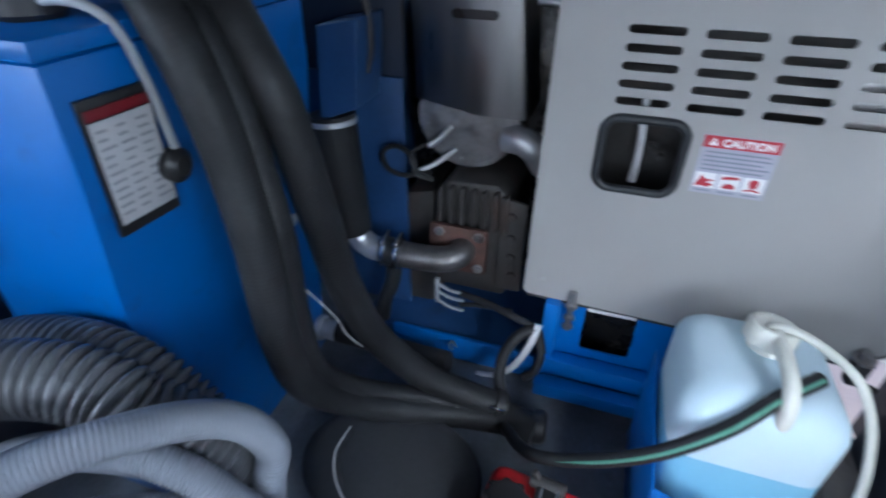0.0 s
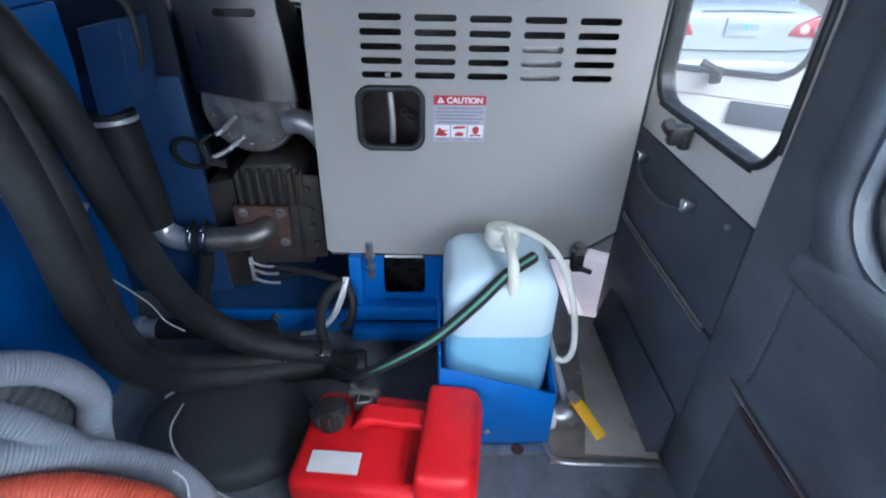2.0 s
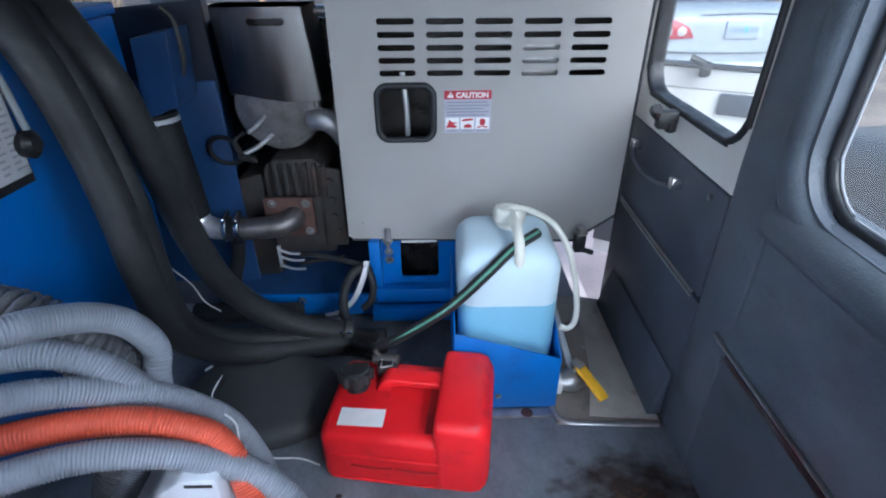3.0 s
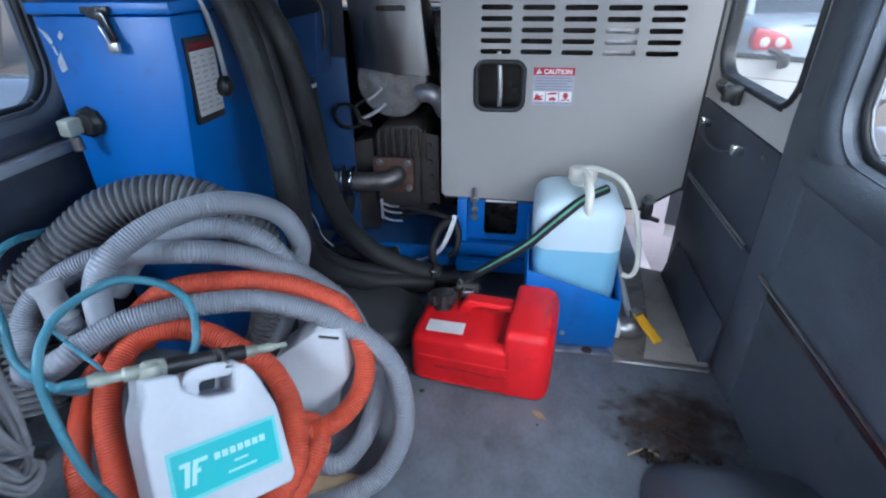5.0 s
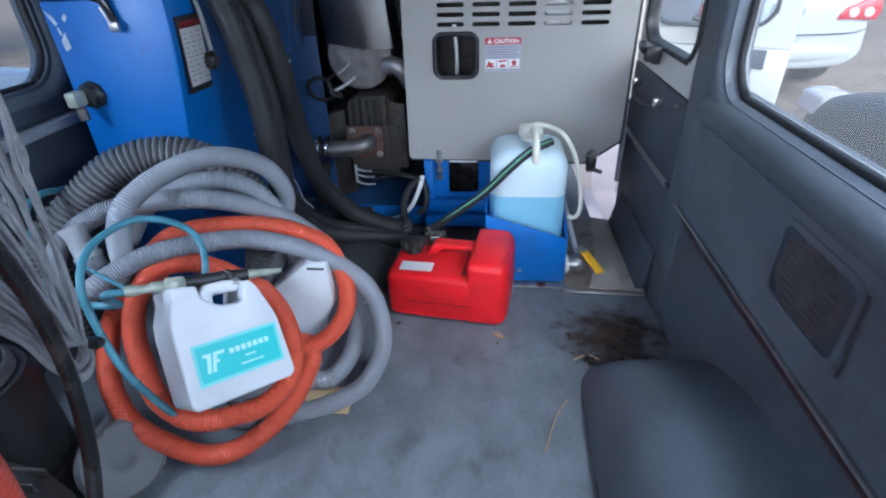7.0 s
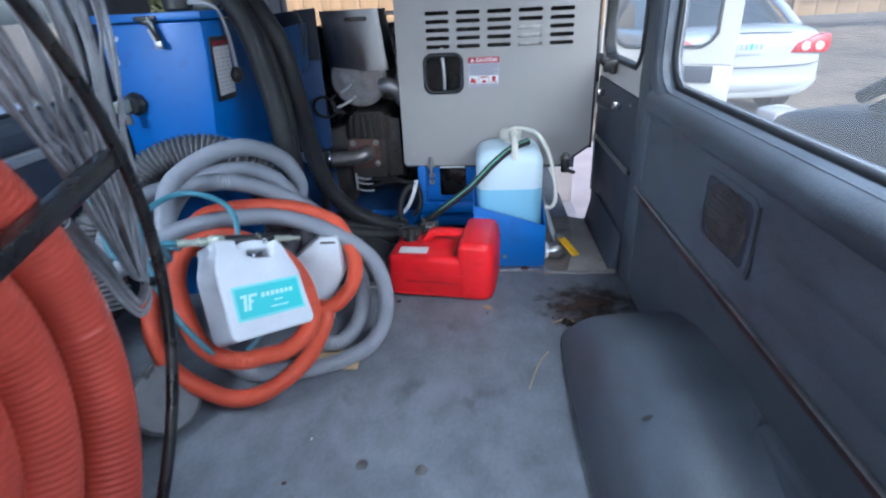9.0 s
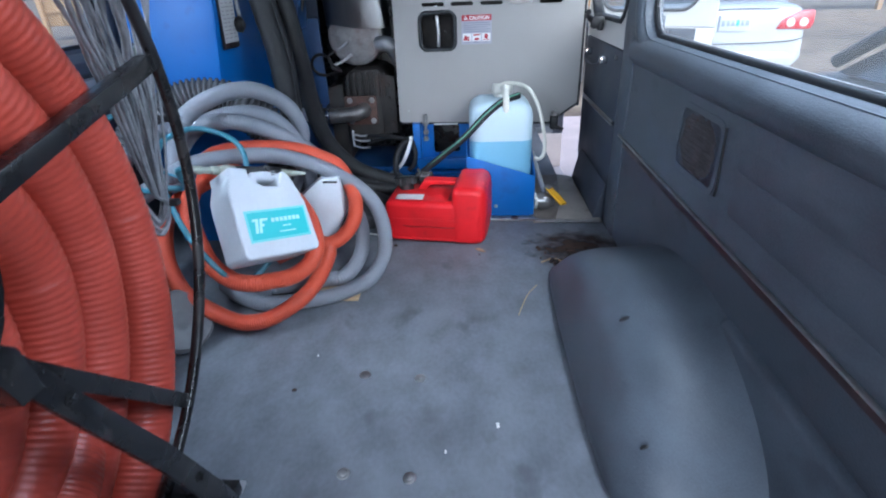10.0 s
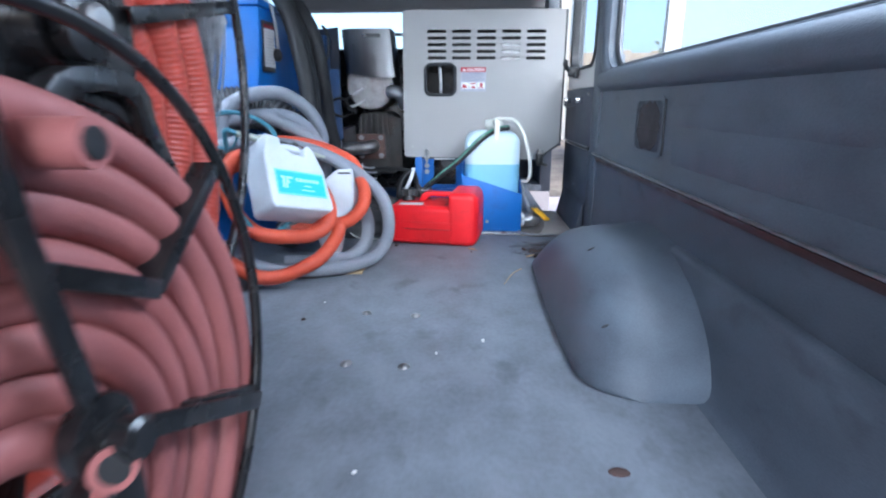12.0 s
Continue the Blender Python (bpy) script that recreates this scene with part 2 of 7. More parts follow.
MAT_SPEAKER = material("brown_speaker_cloth", (0.080, 0.074, 0.075), 0.85, var=0.35, scale=22, fine=420, bump=0.8, spec=0.2, dark=(0.036, 0.028, 0.026), dark_amount=0.7, dark_scale=14)
MAT_HEADLINER = material("grey_headliner", (0.20, 0.20, 0.205), 0.9, var=0.06, scale=10, bump=0.3)
MAT_GROUND = material("dry_dirt_ground", (0.235, 0.188, 0.145), 0.95, var=0.40, scale=1.6, fine=22, bump=1.0, spec=0.1, stain=(0.33, 0.285, 0.205), stain_amount=0.8, stain_scale=2.5, dark=(0.11, 0.092, 0.07), dark_amount=0.7, dark_scale=5)
MAT_CONCRETE = material("pale_concrete", (0.52, 0.44, 0.415), 0.8, var=0.14, scale=3, fine=60, bump=0.3, stain=(0.36, 0.31, 0.29), stain_amount=0.5, stain_scale=2)
MAT_CAR_WHITE = material("white_car_paint", (0.56, 0.59, 0.61), 0.22, var=0.02, bump=0.0, coat=0.6, rough_var=0.01)
MAT_CAR_DARK = material("dark_car_paint", (0.016, 0.027, 0.032), 0.42, var=0.05, bump=0.0, coat=0.08, rough_var=0.01)
MAT_CAR_GREY = material("silver_car_paint", (0.34, 0.37, 0.41), 0.25, metal=0.4, var=0.03, bump=0.0, coat=0.6, rough_var=0.01)
MAT_CAR_GLASS = material("car_glass", (0.05, 0.065, 0.075), 0.06, var=0.05, bump=0.0, spec=0.8)
MAT_LAMP_RED = material("red_lamp_lens", (0.60, 0.012, 0.03), 0.12, var=0.05, bump=0.0, coat=0.6)
MAT_LAMP_CLEAR = material("clear_lamp_lens", (0.80, 0.72, 0.66), 0.1, var=0.05, bump=0.0, coat=0.6)
MAT_PLATE = material("pale_plate", (0.62, 0.66, 0.72), 0.4, var=0.06, bump=0.0)
MAT_PLATE_INK = material("plate_ink", (0.34, 0.40, 0.54), 0.4, var=0.06, bump=0.0)
MAT_FENCE = material("tan_boards", (0.40, 0.26, 0.14), 0.8, var=0.2, scale=3, fine=30, bump=0.3, stretch=(6, 6, 0.5))
MAT_BARK = material("grey_bark", (0.20, 0.17, 0.14), 0.9, var=0.25, scale=8, bump=0.5)
MAT_FOLIAGE = material("dull_foliage", (0.070, 0.085, 0.035), 0.8, var=0.5, scale=3, bump=0.2)
MAT_GLASS = clear("window_glass", (0.78, 0.83, 0.85), 0.0, 1.0, 1.02)
g_nt = MAT_GLASS.node_tree
# a thin film of dust on the panes
g_dust, g_mix = g_nt.nodes.new("ShaderNodeBsdfTranslucent"), g_nt.nodes.new("ShaderNodeMixShader")
g_dust.inputs[0].default_value, g_mix.inputs[0].default_value = (0.80, 0.82, 0.82, 1), 0.06
g_nt.links.new(g_nt.nodes["Principled BSDF"].outputs[0], g_mix.inputs[1])
g_nt.links.new(g_dust.outputs[0], g_mix.inputs[2])
g_nt.links.new(g_mix.outputs[0], g_nt.nodes["Material Output"].inputs["Surface"])
MAT_MILKY = material("translucent_milky_plastic", (0.60, 0.63, 0.67), 0.36, var=0.07, scale=7, bump=0.05, stain=(0.54, 0.57, 0.60), stain_amount=0.4, stain_scale=6)
MAT_MILKY.node_tree.nodes["Principled BSDF"].inputs["Subsurface Weight"].default_value = 0.35
MAT_MILKY.node_tree.nodes["Principled BSDF"].inputs["Subsurface Radius"].default_value = (0.03, 0.03, 0.03)
MAT_JUG = clear("translucent_jug_plastic", (0.60, 0.74, 0.82), 0.45, 0.15, 1.2)
MAT_LIQUID = material("blue_liquid_in_plastic", (0.23, 0.49, 0.66), 0.35, var=0.04, scale=5, bump=0.03)


# ---------------------------------------------------------------- builders
def finish(me, mat, smooth=40):
    me.materials.append(mat)
    if smooth:
        me.shade_smooth()
        me.set_sharp_from_angle(angle=radians(smooth))
    return me


def mesh_of(bm, mat, smooth=40):
    bmesh.ops.recalc_face_normals(bm, faces=bm.faces)
    me = bpy.data.meshes.new("mesh")
    bm.to_mesh(me)
    bm.free()
    return finish(me, mat, smooth)


def thing(name, base, label, category, group="", kind=""):
    ob = new(name)
    ob.location = base
    ob.empty_display_size = 0.05
    return tagged(ob, label, category, group, kind)


def part(name, me, parent, label=""):
    """One mesh under a thing (or a part), its vertices given in the world."""
    ob = new(name, me)
    ob.parent = parent
    if parent.data is None:
        ob.matrix_parent_inverse = parent.matrix_basis.inverted()
    if label:
        tagged(ob, label)
    return ob


def solo(name, me, label, category, group="", kind=""):
    return tagged(new(name, me), label, category, group, kind)


def add_box(bm, c, s, bevel=0.0, m=None, seg=2):
    r = bmesh.ops.create_cube(bm, size=1.0)
    vs = r["verts"]
    bmesh.ops.scale(bm, vec=s, verts=vs)
    if bevel:
        es = list({e for v in vs for e in v.link_edges})
        g = bmesh.ops.bevel(bm, geom=es, offset=bevel, segments=seg, profile=0.5, affect="EDGES")
        vs = list({v for f in g["faces"] for v in f.verts} | {v for v in vs if v.is_valid})
    mm = Matrix.Translation(c) if m is None else m @ Matrix.Translation(c)
    bmesh.ops.transform(bm, matrix=mm, verts=vs)
    return vs


def box(c, s, mat, bevel=0.004, m=None, seg=2):
    bm = bmesh.new()
    add_box(bm, c, s, bevel, m, seg)
    return mesh_of(bm, mat)


def span(x0, x1, y0, y1, z0, z1, mat, bevel=0.004, m=None):
    return box(((x0 + x1) / 2, (y0 + y1) / 2, (z0 + z1) / 2), (x1 - x0, y1 - y0, z1 - z0), mat, bevel, m)


def prism(profile, axis, a, b, mat, bevel=0.0, m=None, seg=2, smooth=40):
    """A closed outline pushed along an axis from a to b. The outline's two numbers are the two other axes in order."""
    bm = bmesh.new()
    def at(p, v):
        return {"x": (v, p[0], p[1]), "y": (p[0], v, p[1]), "z": (p[0], p[1], v)}[axis]
    lo = [bm.verts.new(at(p, a)) for p in profile]
    hi = [bm.verts.new(at(p, b)) for p in profile]
    n = len(profile)
    bm.faces.new(lo)
    bm.faces.new(hi[::-1])
    for i in range(n):
        bm.faces.new((lo[i], lo[(i + 1) % n], hi[(i + 1) % n], hi[i]))
    bmesh.ops.recalc_face_normals(bm, faces=bm.faces)
    if bevel:
        bmesh.ops.bevel(bm, geom=list(bm.edges), offset=bevel, segments=seg, profile=0.5, affect="EDGES", clamp_overlap=True)
    if m:
        bm.transform(m)
    return mesh_of(bm, mat, smooth)


def lathe(profile, mat, m, sides=24, smooth=40):
    """Turn an outline of (radius, height) about local z, then place it by m."""
    bm = bmesh.new()
    rings = []
    for r, h in profile:
        rings.append([bm.verts.new((r * math.cos(2 * math.pi * k / sides), r * math.sin(2 * math.pi * k / sides), h)) for k in range(sides)])
    for a, b in zip(rings, rings[1:]):
        for k in range(sides):
            bm.faces.new((a[k], a[(k + 1) % sides], b[(k + 1) % sides], b[k]))
    bm.faces.new(rings[0][::-1])
    bm.faces.new(rings[-1])
    bmesh.ops.remove_doubles(bm, verts=bm.verts, dist=1e-6)
    bm.transform(m)
    return mesh_of(bm, mat, smooth)


def along(a, b):
    """The pose of a local z axis that runs from a to b."""
    d = Vector(b) - Vector(a)
    return Matrix.Translation(a) @ d.to_track_quat("Z", "Y").to_matrix().to_4x4()


def rod(a, b, r, mat, sides=14, bevel=0.0):
    length = (Vector(b) - Vector(a)).length
    c = bevel or min(r * 0.25, length * 0.2)
    return lathe([(r - c, 0), (r, c), (r, length - c), (r - c, length)], mat, along(a, b), sides)


def bolt(a, d, r, h, mat):
    """A hexagon head on a washer, from a along d."""
    a, d = Vector(a), Vector(d).normalized()
    return lathe([(r * 1.7, 0), (r * 1.7, h * 0.25), (r, h * 0.25), (r, h * 0.9), (r * 0.85, h)], mat, along(a, a + d), 6, 20)


def spline(points, step, closed=False):
    """Even samples on a smooth curve through the points."""
    p = np.array(points, float)
    q = np.vstack([p[-1:], p, p[:2]]) if closed else np.vstack([2 * p[0] - p[1], p, 2 * p[-1] - p[-2]])
    out = []
    for i in range(1, len(q) - 2):
        a, b, c, d = q[i - 1:i + 3]
        u = np.linspace(0, 1, 24, endpoint=False)[:, None]
        out.append(0.5 * (2 * b + (c - a) * u + (2 * a - 5 * b + 4 * c - d) * u**2 + (3 * b - a - 3 * c + d) * u**3))
    out = np.vstack(out + ([p[:1]] if closed else [p[-1:]]))
    s = np.r_[0, np.cumsum(np.linalg.norm(np.diff(out, axis=0), axis=1))]
    n = max(int(s[-1] / step), 3)
    t = np.linspace(0, s[-1], n + 1)
    return np.stack([np.interp(t, s, out[:, k]) for k in range(3)], 1)


def sweep(curve, radii, sides, flat=1.0):
    """Vertices and faces of a tube round a sampled curve."""
    tan = np.gradient(curve, axis=0)
    tan /= np.linalg.norm(tan, axis=1)[:, None] + 1e-12
    up = np.array([0.0, 0.0, 1.0]) if abs(tan[0, 2]) < 0.9 else np.array([1.0, 0.0, 0.0])
    side = np.cross(tan[0], up)
    verts = []
    ang = np.linspace(0, 2 * np.pi, sides, endpoint=False)
    for c, t, r in zip(curve, tan, radii):
        side = side - t * (side @ t)
        side /= np.linalg.norm(side) + 1e-12
        nrm = np.cross(t, side)
        verts.append(c + r * (np.cos(ang)[:, None] * side + flat * np.sin(ang)[:, None] * nrm))
    n = len(curve)
    faces = [(i * sides + k, i * sides + (k + 1) % sides, (i + 1) * sides + (k + 1) % sides, (i + 1) * sides + k) for i in range(n - 1) for k in range(sides)]
    faces += [tuple(range(sides))[::-1], tuple((n - 1) * sides + k for k in range(sides))]
    return np.vstack(verts), faces


def tubes(runs, mat, smooth=60):
    """One mesh of one or more tubes; a run is (points, radius, sides, step, rib, closed, flat)."""
    vs, fs, base = [], [], 0
    for run in runs:
        points, r, sides, step, rib, closed, flat = (*run, *(0.006, 0.0, False, 1.0)[len(run) - 3:])
        c = spline(points, step, closed)
        radii = np.full(len(c), r)
        if rib:
            fine = rib > 0.004
            shape = (0.0, 0.04, 0.22, 0.85, 1.0, 0.85, 0.22, 0.04) if fine else (0.0, 0.55, 1.0, 0.55)
            radii = r - rib * np.array(shape)[np.arange(len(c)) % len(shape)]
        v, f = sweep(c, radii, sides, flat)
        vs.append(v)
        fs += [tuple(i + base for i in face) for face in f]
        base += len(v)
    me = bpy.data.meshes.new("mesh")
    me.from_pydata(np.vstack(vs).tolist(), [], fs)
    me.update()
    return finish(me, mat, smooth)


def tube(points, r, mat, sides=12, step=0.008, rib=0.0, closed=False, flat=1.0, smooth=60):
    if rib:
        smooth = 80
    return tubes([(points, r, sides, step, rib, closed, flat)], mat, smooth)


def rounded(a0, a1, b0, b1, r, n=6):
    """A rounded rectangle, corner by corner."""
    pts = []
    for ca, cb, start in ((a1 - r, b1 - r, 0), (a0 + r, b1 - r, 90), (a0 + r, b0 + r, 180), (a1 - r, b0 + r, 270)):
        for k in range(n + 1):
            t = radians(start + 90 * k / n)
            pts.append((ca + r * math.cos(t), cb + r * math.sin(t)))
    return pts


def ring_plate(outer, inner, d0, d1, put, mat, m=None):
    """A plate between two outlines of as many points, from depth d0 to d1. put(a, b, d) gives the place."""
    bm = bmesh.new()
    n = len(outer)
    rows = [[bm.verts.new(put(*p, d)) for p in loop] for loop, d in ((outer, d0), (inner, d0), (inner, d1), (outer, d1))]
    for a, b in ((0, 1), (1, 2), (2, 3), (3, 0)):
        for i in range(n):
            bm.faces.new((rows[a][i], rows[a][(i + 1) % n], rows[b][(i + 1) % n], rows[b][i]))
    if m:
        bm.transform(m)
    return mesh_of(bm, mat)


def pierced(outline, holes, axis_put, d0, d1, mat):
    """A sheet with holes cut through it, from depth d0 (the face) to d1."""
    bm = bmesh.new()
    edges = []
    for loop in (outline, *holes):
        vs = [bm.verts.new(axis_put(*p, d0)) for p in loop]
        edges += [bm.edges.new((vs[i], vs[(i + 1) % len(vs)])) for i in range(len(vs))]
    bmesh.ops.triangle_fill(bm, edges=edges, use_beauty=True)
    faces = list(bm.faces)
    ext = bmesh.ops.extrude_face_region(bm, geom=faces)
    move = Vector(axis_put(0, 0, d1)) - Vector(axis_put(0, 0, d0))
    bmesh.ops.translate(bm, vec=move, verts=[v for v in ext["geom"] if isinstance(v, bmesh.types.BMVert)])
    return mesh_of(bm, mat, 30)


def lettering(words, size, m, mat, depth=0.0004, bold=0.0):
    cu = bpy.data.curves.new("lettering", "FONT")
    cu.body, cu.size, cu.extrude, cu.offset = words, size, depth, bold
    cu.align_x, cu.align_y = "LEFT", "BOTTOM_BASELINE"
    ob = new("text_source", cu)
    dg = bpy.context.evaluated_depsgraph_get()
    me = bpy.data.meshes.new_from_object(ob.evaluated_get(dg))
    bpy.data.objects.remove(ob)
    me.transform(m)
    me.materials.clear()
    return finish(me, mat, 0)


def yz(a, b, d):
    return (d, a, b)


def xz(a, b, d):
    return (a, d, b)


def placed(me, m):
    me.transform(m)
    return me


# ---------------------------------------------------------------- ground and surroundings
GROUND = -0.52
bm = bmesh.new()
bmesh.ops.create_grid(bm, x_segments=120, y_segments=120, size=1.0)
for v in bm.verts:
    x, y = v.co.x, v.co.y
    v.co.x, v.co.y = 400 * x * abs(x) ** 1.5, 400 * y * abs(y) ** 1.5
    d = math.hypot(v.co.x, v.co.y)
    v.co.z = GROUND + (0.25 * noise.noise((v.co.x * 0.12, v.co.y * 0.12, 0)) + 0.03 * noise.noise((v.co.x * 1.3, v.co.y * 1.3, 3))) * min(max((d - 4.5) / 6, 0), 1)
solo("ground", mesh_of(bm, MAT_GROUND, 180), "dry brown dirt yard with sparse dead grass", "ground", kind="structure")
solo("pavement", span(-1.6, 2.1, -2.6, 4.4, GROUND - 0.1, GROUND + 0.02, MAT_CONCRETE, 0.01), "pale concrete slab under the van", "pavement", kind="structure")


def car(base, paint, label, facing=0, size=1.0):
    """A saloon car whose rear bumper stands at base and which points along +y."""
    root = thing("car", base, label, "car", group="parked cars")
    m = Matrix.Translation(base) @ pose(0, 0, 0, 0, 0, facing) @ Matrix.Scale(size, 4)
    # stations: length, half width, underside, shoulder, deck height
    body = [(0.00, 0.74, 0.32, 0.64, 0.90), (0.03, 0.80, 0.27, 0.68, 0.975), (0.22, 0.84, 0.24, 0.71, 1.01), (0.60, 0.85, 0.22, 0.74, 1.03), (1.30, 0.86, 0.20, 0.76, 0.98),
            (2.20, 0.86, 0.20, 0.76, 0.95), (3.10, 0.86, 0.20, 0.74, 0.95), (3.60, 0.85, 0.22, 0.70, 0.90), (4.20, 0.80, 0.24, 0.62, 0.78), (4.42, 0.70, 0.28, 0.55, 0.66), (4.50, 0.55, 0.34, 0.50, 0.58)]
    b = bmesh.new()
    rings = []
    for y, w, lo, sh, hi in body:
        prof = [(0, lo), (w * 0.8, lo), (w * 0.97, lo + 0.10), (w, (lo + sh) / 2), (w * 0.985, sh), (w * 0.93, hi - 0.05), (w * 0.82, hi - 0.01), (0, hi)]
        full = prof + [(-a, c) for a, c in prof[-2:0:-1]]
        rings.append([b.verts.new((a, y, c)) for a, c in full])
    for r0, r1 in zip(rings, rings[1:]):
        for k in range(len(r0)):
            b.faces.new((r0[k], r0[(k + 1) % len(r0)], r1[(k + 1) % len(r0)], r1[k]))
    b.faces.new(rings[0])
    b.faces.new(rings[-1])
    b.transform(m)
    shell = part("body", mesh_of(b, paint, 60), root)
    sub = shell.modifiers.new("round", "SUBSURF")
    sub.levels = sub.render_levels = 2
    # cabin
    cab = [(0.55, 0.72, 1.00, 0.60), (1.25, 0.74, 1.41, 0.55), (2.10, 0.75, 1.46, 0.57), (2.75, 0.74, 1.41, 0.55), (3.45, 0.74, 0.94, 0.62)]
    b = bmesh.new()
    rings = [[b.verts.new((a, y, c)) for a, c in ((w, 0.90), (top, hi - 0.03), (top * 0.8, hi), (-top * 0.8, hi), (-top, hi - 0.03), (-w, 0.90))] for y, w, hi, top in cab]
    for r0, r1 in zip(rings, rings[1:]):
        for k in range(5):
            b.faces.new((r0[k], r0[k + 1], r1[k + 1], r1[k]))
    b.faces.new(rings[0])
    b.faces.new(rings[-1])
    b.transform(m)
    part("cabin_glass", mesh_of(b, MAT_CAR_GLASS, 30), root, "dark tinted windows")
    b = bmesh.new()
    rings = [[b.verts.new((a, y, c)) for a, c in ((0.57, 1.36), (0.50, 1.415), (0, 1.44 + lift), (-0.50, 1.415), (-0.57, 1.36))] for y, lift in ((1.22, -0.015), (1.6, 0.02), (2.1, 0.03), (2.78, -0.015))]
    for r0, r1 in zip(rings, rings[1:]):
        for k in range(4):
            b.faces.new((r0[k], r0[k + 1], r1[k + 1], r1[k]))
    bmesh.ops.translate(b, vec=(0, 0, 0.02), verts=b.verts)
    g = bmesh.ops.extrude_face_region(b, geom=list(b.faces))
    bmesh.ops.translate(b, vec=(0, 0, 0.025), verts=[v for v in g["geom"] if isinstance(v, bmesh.types.BMVert)])
    b.transform(m)
    part("roof", mesh_of(b, paint, 50), root)
    for s in (-1, 1):
        part("pillar", placed(tube([(s * 0.73, 0.50, 0.97), (s * 0.63, 0.85, 1.22), (s * 0.57, 1.25, 1.40)], 0.05, paint, 8, 0.05), m), root)
        part("pillar", placed(tube([(s * 0.57, 2.75, 1.40), (s * 0.66, 3.1, 1.2), (s * 0.74, 3.48, 0.95)], 0.035, paint, 8, 0.05), m), root)
        lens = prism([(s * 0.44, 0.74), (s * 0.50, 0.84), (s * 0.66, 0.91), (s * 0.81, 0.93), (s * 0.83, 0.80), (s * 0.80, 0.73)], "y", -0.015, 0.12, MAT_LAMP_RED, 0.02, m)
        lamp = part("tail_lamp", lens, root, "red tail lamp with two clear rounds")
        for dx in (0.58, 0.715):
            part("lamp_round", lathe([(0.045, 0), (0.042, 0.008), (0.02, 0.014)], MAT_LAMP_CLEAR, m @ along((s * dx, -0.013, 0.805), (s * dx, -1, 0.805)), 18), lamp, "clear round lens")
        front = prism([(s * 0.46, 0.60), (s * 0.44, 0.70), (s * 0.60, 0.745), (s * 0.735, 0.73), (s * 0.755, 0.62), (s * 0.66, 0.58)], "y", 4.18, 4.41, MAT_LAMP_CLEAR, 0.02, m)
        part("headlamp", front, root, "clear wraparound headlamp")
        for y in (0.85, 3.55):
            tyre = part("wheel", lathe([(0.19, 0), (0.30, 0.0), (0.315, 0.03), (0.315, 0.17), (0.30, 0.2), (0.19, 0.2)], MAT_GASKET, m @ along((s * 0.68, y, 0.315), (s * 2, y, 0.315)), 28), root, "black tyre")
            part("rim", lathe([(0.19, 0.16), (0.17, 0.19), (0.05, 0.18), (0.03, 0.2)], MAT_STEEL, m @ along((s * 0.68, y, 0.315), (s * 2, y, 0.315)), 20), tyre)
    plate = part("number_plate", span(-0.165, 0.165, -0.018, 0.03, 0.74, 0.895, MAT_PLATE, 0.005, m), root, "pale plate with dark bars")
    for k in range(6):
        x = -0.125 + 0.05 * k
        part("bar", span(x - 0.016, x + 0.016, -0.022, -0.016, 0.79, 0.85, MAT_PLATE_INK if k != 3 else MAT_LABEL_CYAN, 0.001, m), plate)
    part("trunk_seam", placed(tube([(-0.42, -0.002, 0.945), (0, -0.012, 0.955), (0.42, -0.002, 0.945)], 0.008, MAT_BLACK_PLASTIC, 6, 0.05), m), root)
    part("bumper_seam", placed(tube([(-0.80, 0.04, 0.66), (-0.6, -0.005, 0.62), (0, -0.02, 0.61), (0.6, -0.005, 0.62), (0.80, 0.04, 0.66)], 0.006, MAT_BLACK_PLASTIC, 6, 0.05), m), root)
    part("bumper", placed(tube([(-0.80, 0.30, 0.46), (-0.70, 0.15, 0.45), (-0.45, 0.105, 0.445), (0, 0.09, 0.44), (0.45, 0.105, 0.445), (0.70, 0.15, 0.45), (0.80, 0.30, 0.46)], 0.125, paint, 14, 0.04), m), root)
    return root


car((3.22, 4.86, GROUND + 0.045), MAT_CAR_WHITE, "white saloon car parked with its tail to the van")
car((2.95, -1.95, GROUND), MAT_CAR_DARK, "dark saloon car parked beside the van")
car((-3.28, -2.72, GROUND), MAT_CAR_GREY, "tall silver grey car parked along the other side", size=1.22)

fence = thing("fence", (4, 17, GROUND), "tall tan board wall along the far edge of the yard", "fence")
for k in range(60):
    x = -14 + 0.62 * k
    part("board", span(x, x + 0.6, 17.0, 17.06, GROUND + 0.5, GROUND + 2.75 + 0.05 * math.sin(k * 2.3), MAT_FENCE, 0.01), fence)
part("rail", span(-14, 23.2, 16.93, 17.0, GROUND + 0.9, GROUND + 1.02, MAT_FENCE, 0.01), fence)
for k in range(13):
    part("post", span(-14 + 3 * k, -13.86 + 3 * k, 16.8, 16.93, GROUND - 0.2, GROUND + 1.4, MAT_FENCE, 0.01), fence)


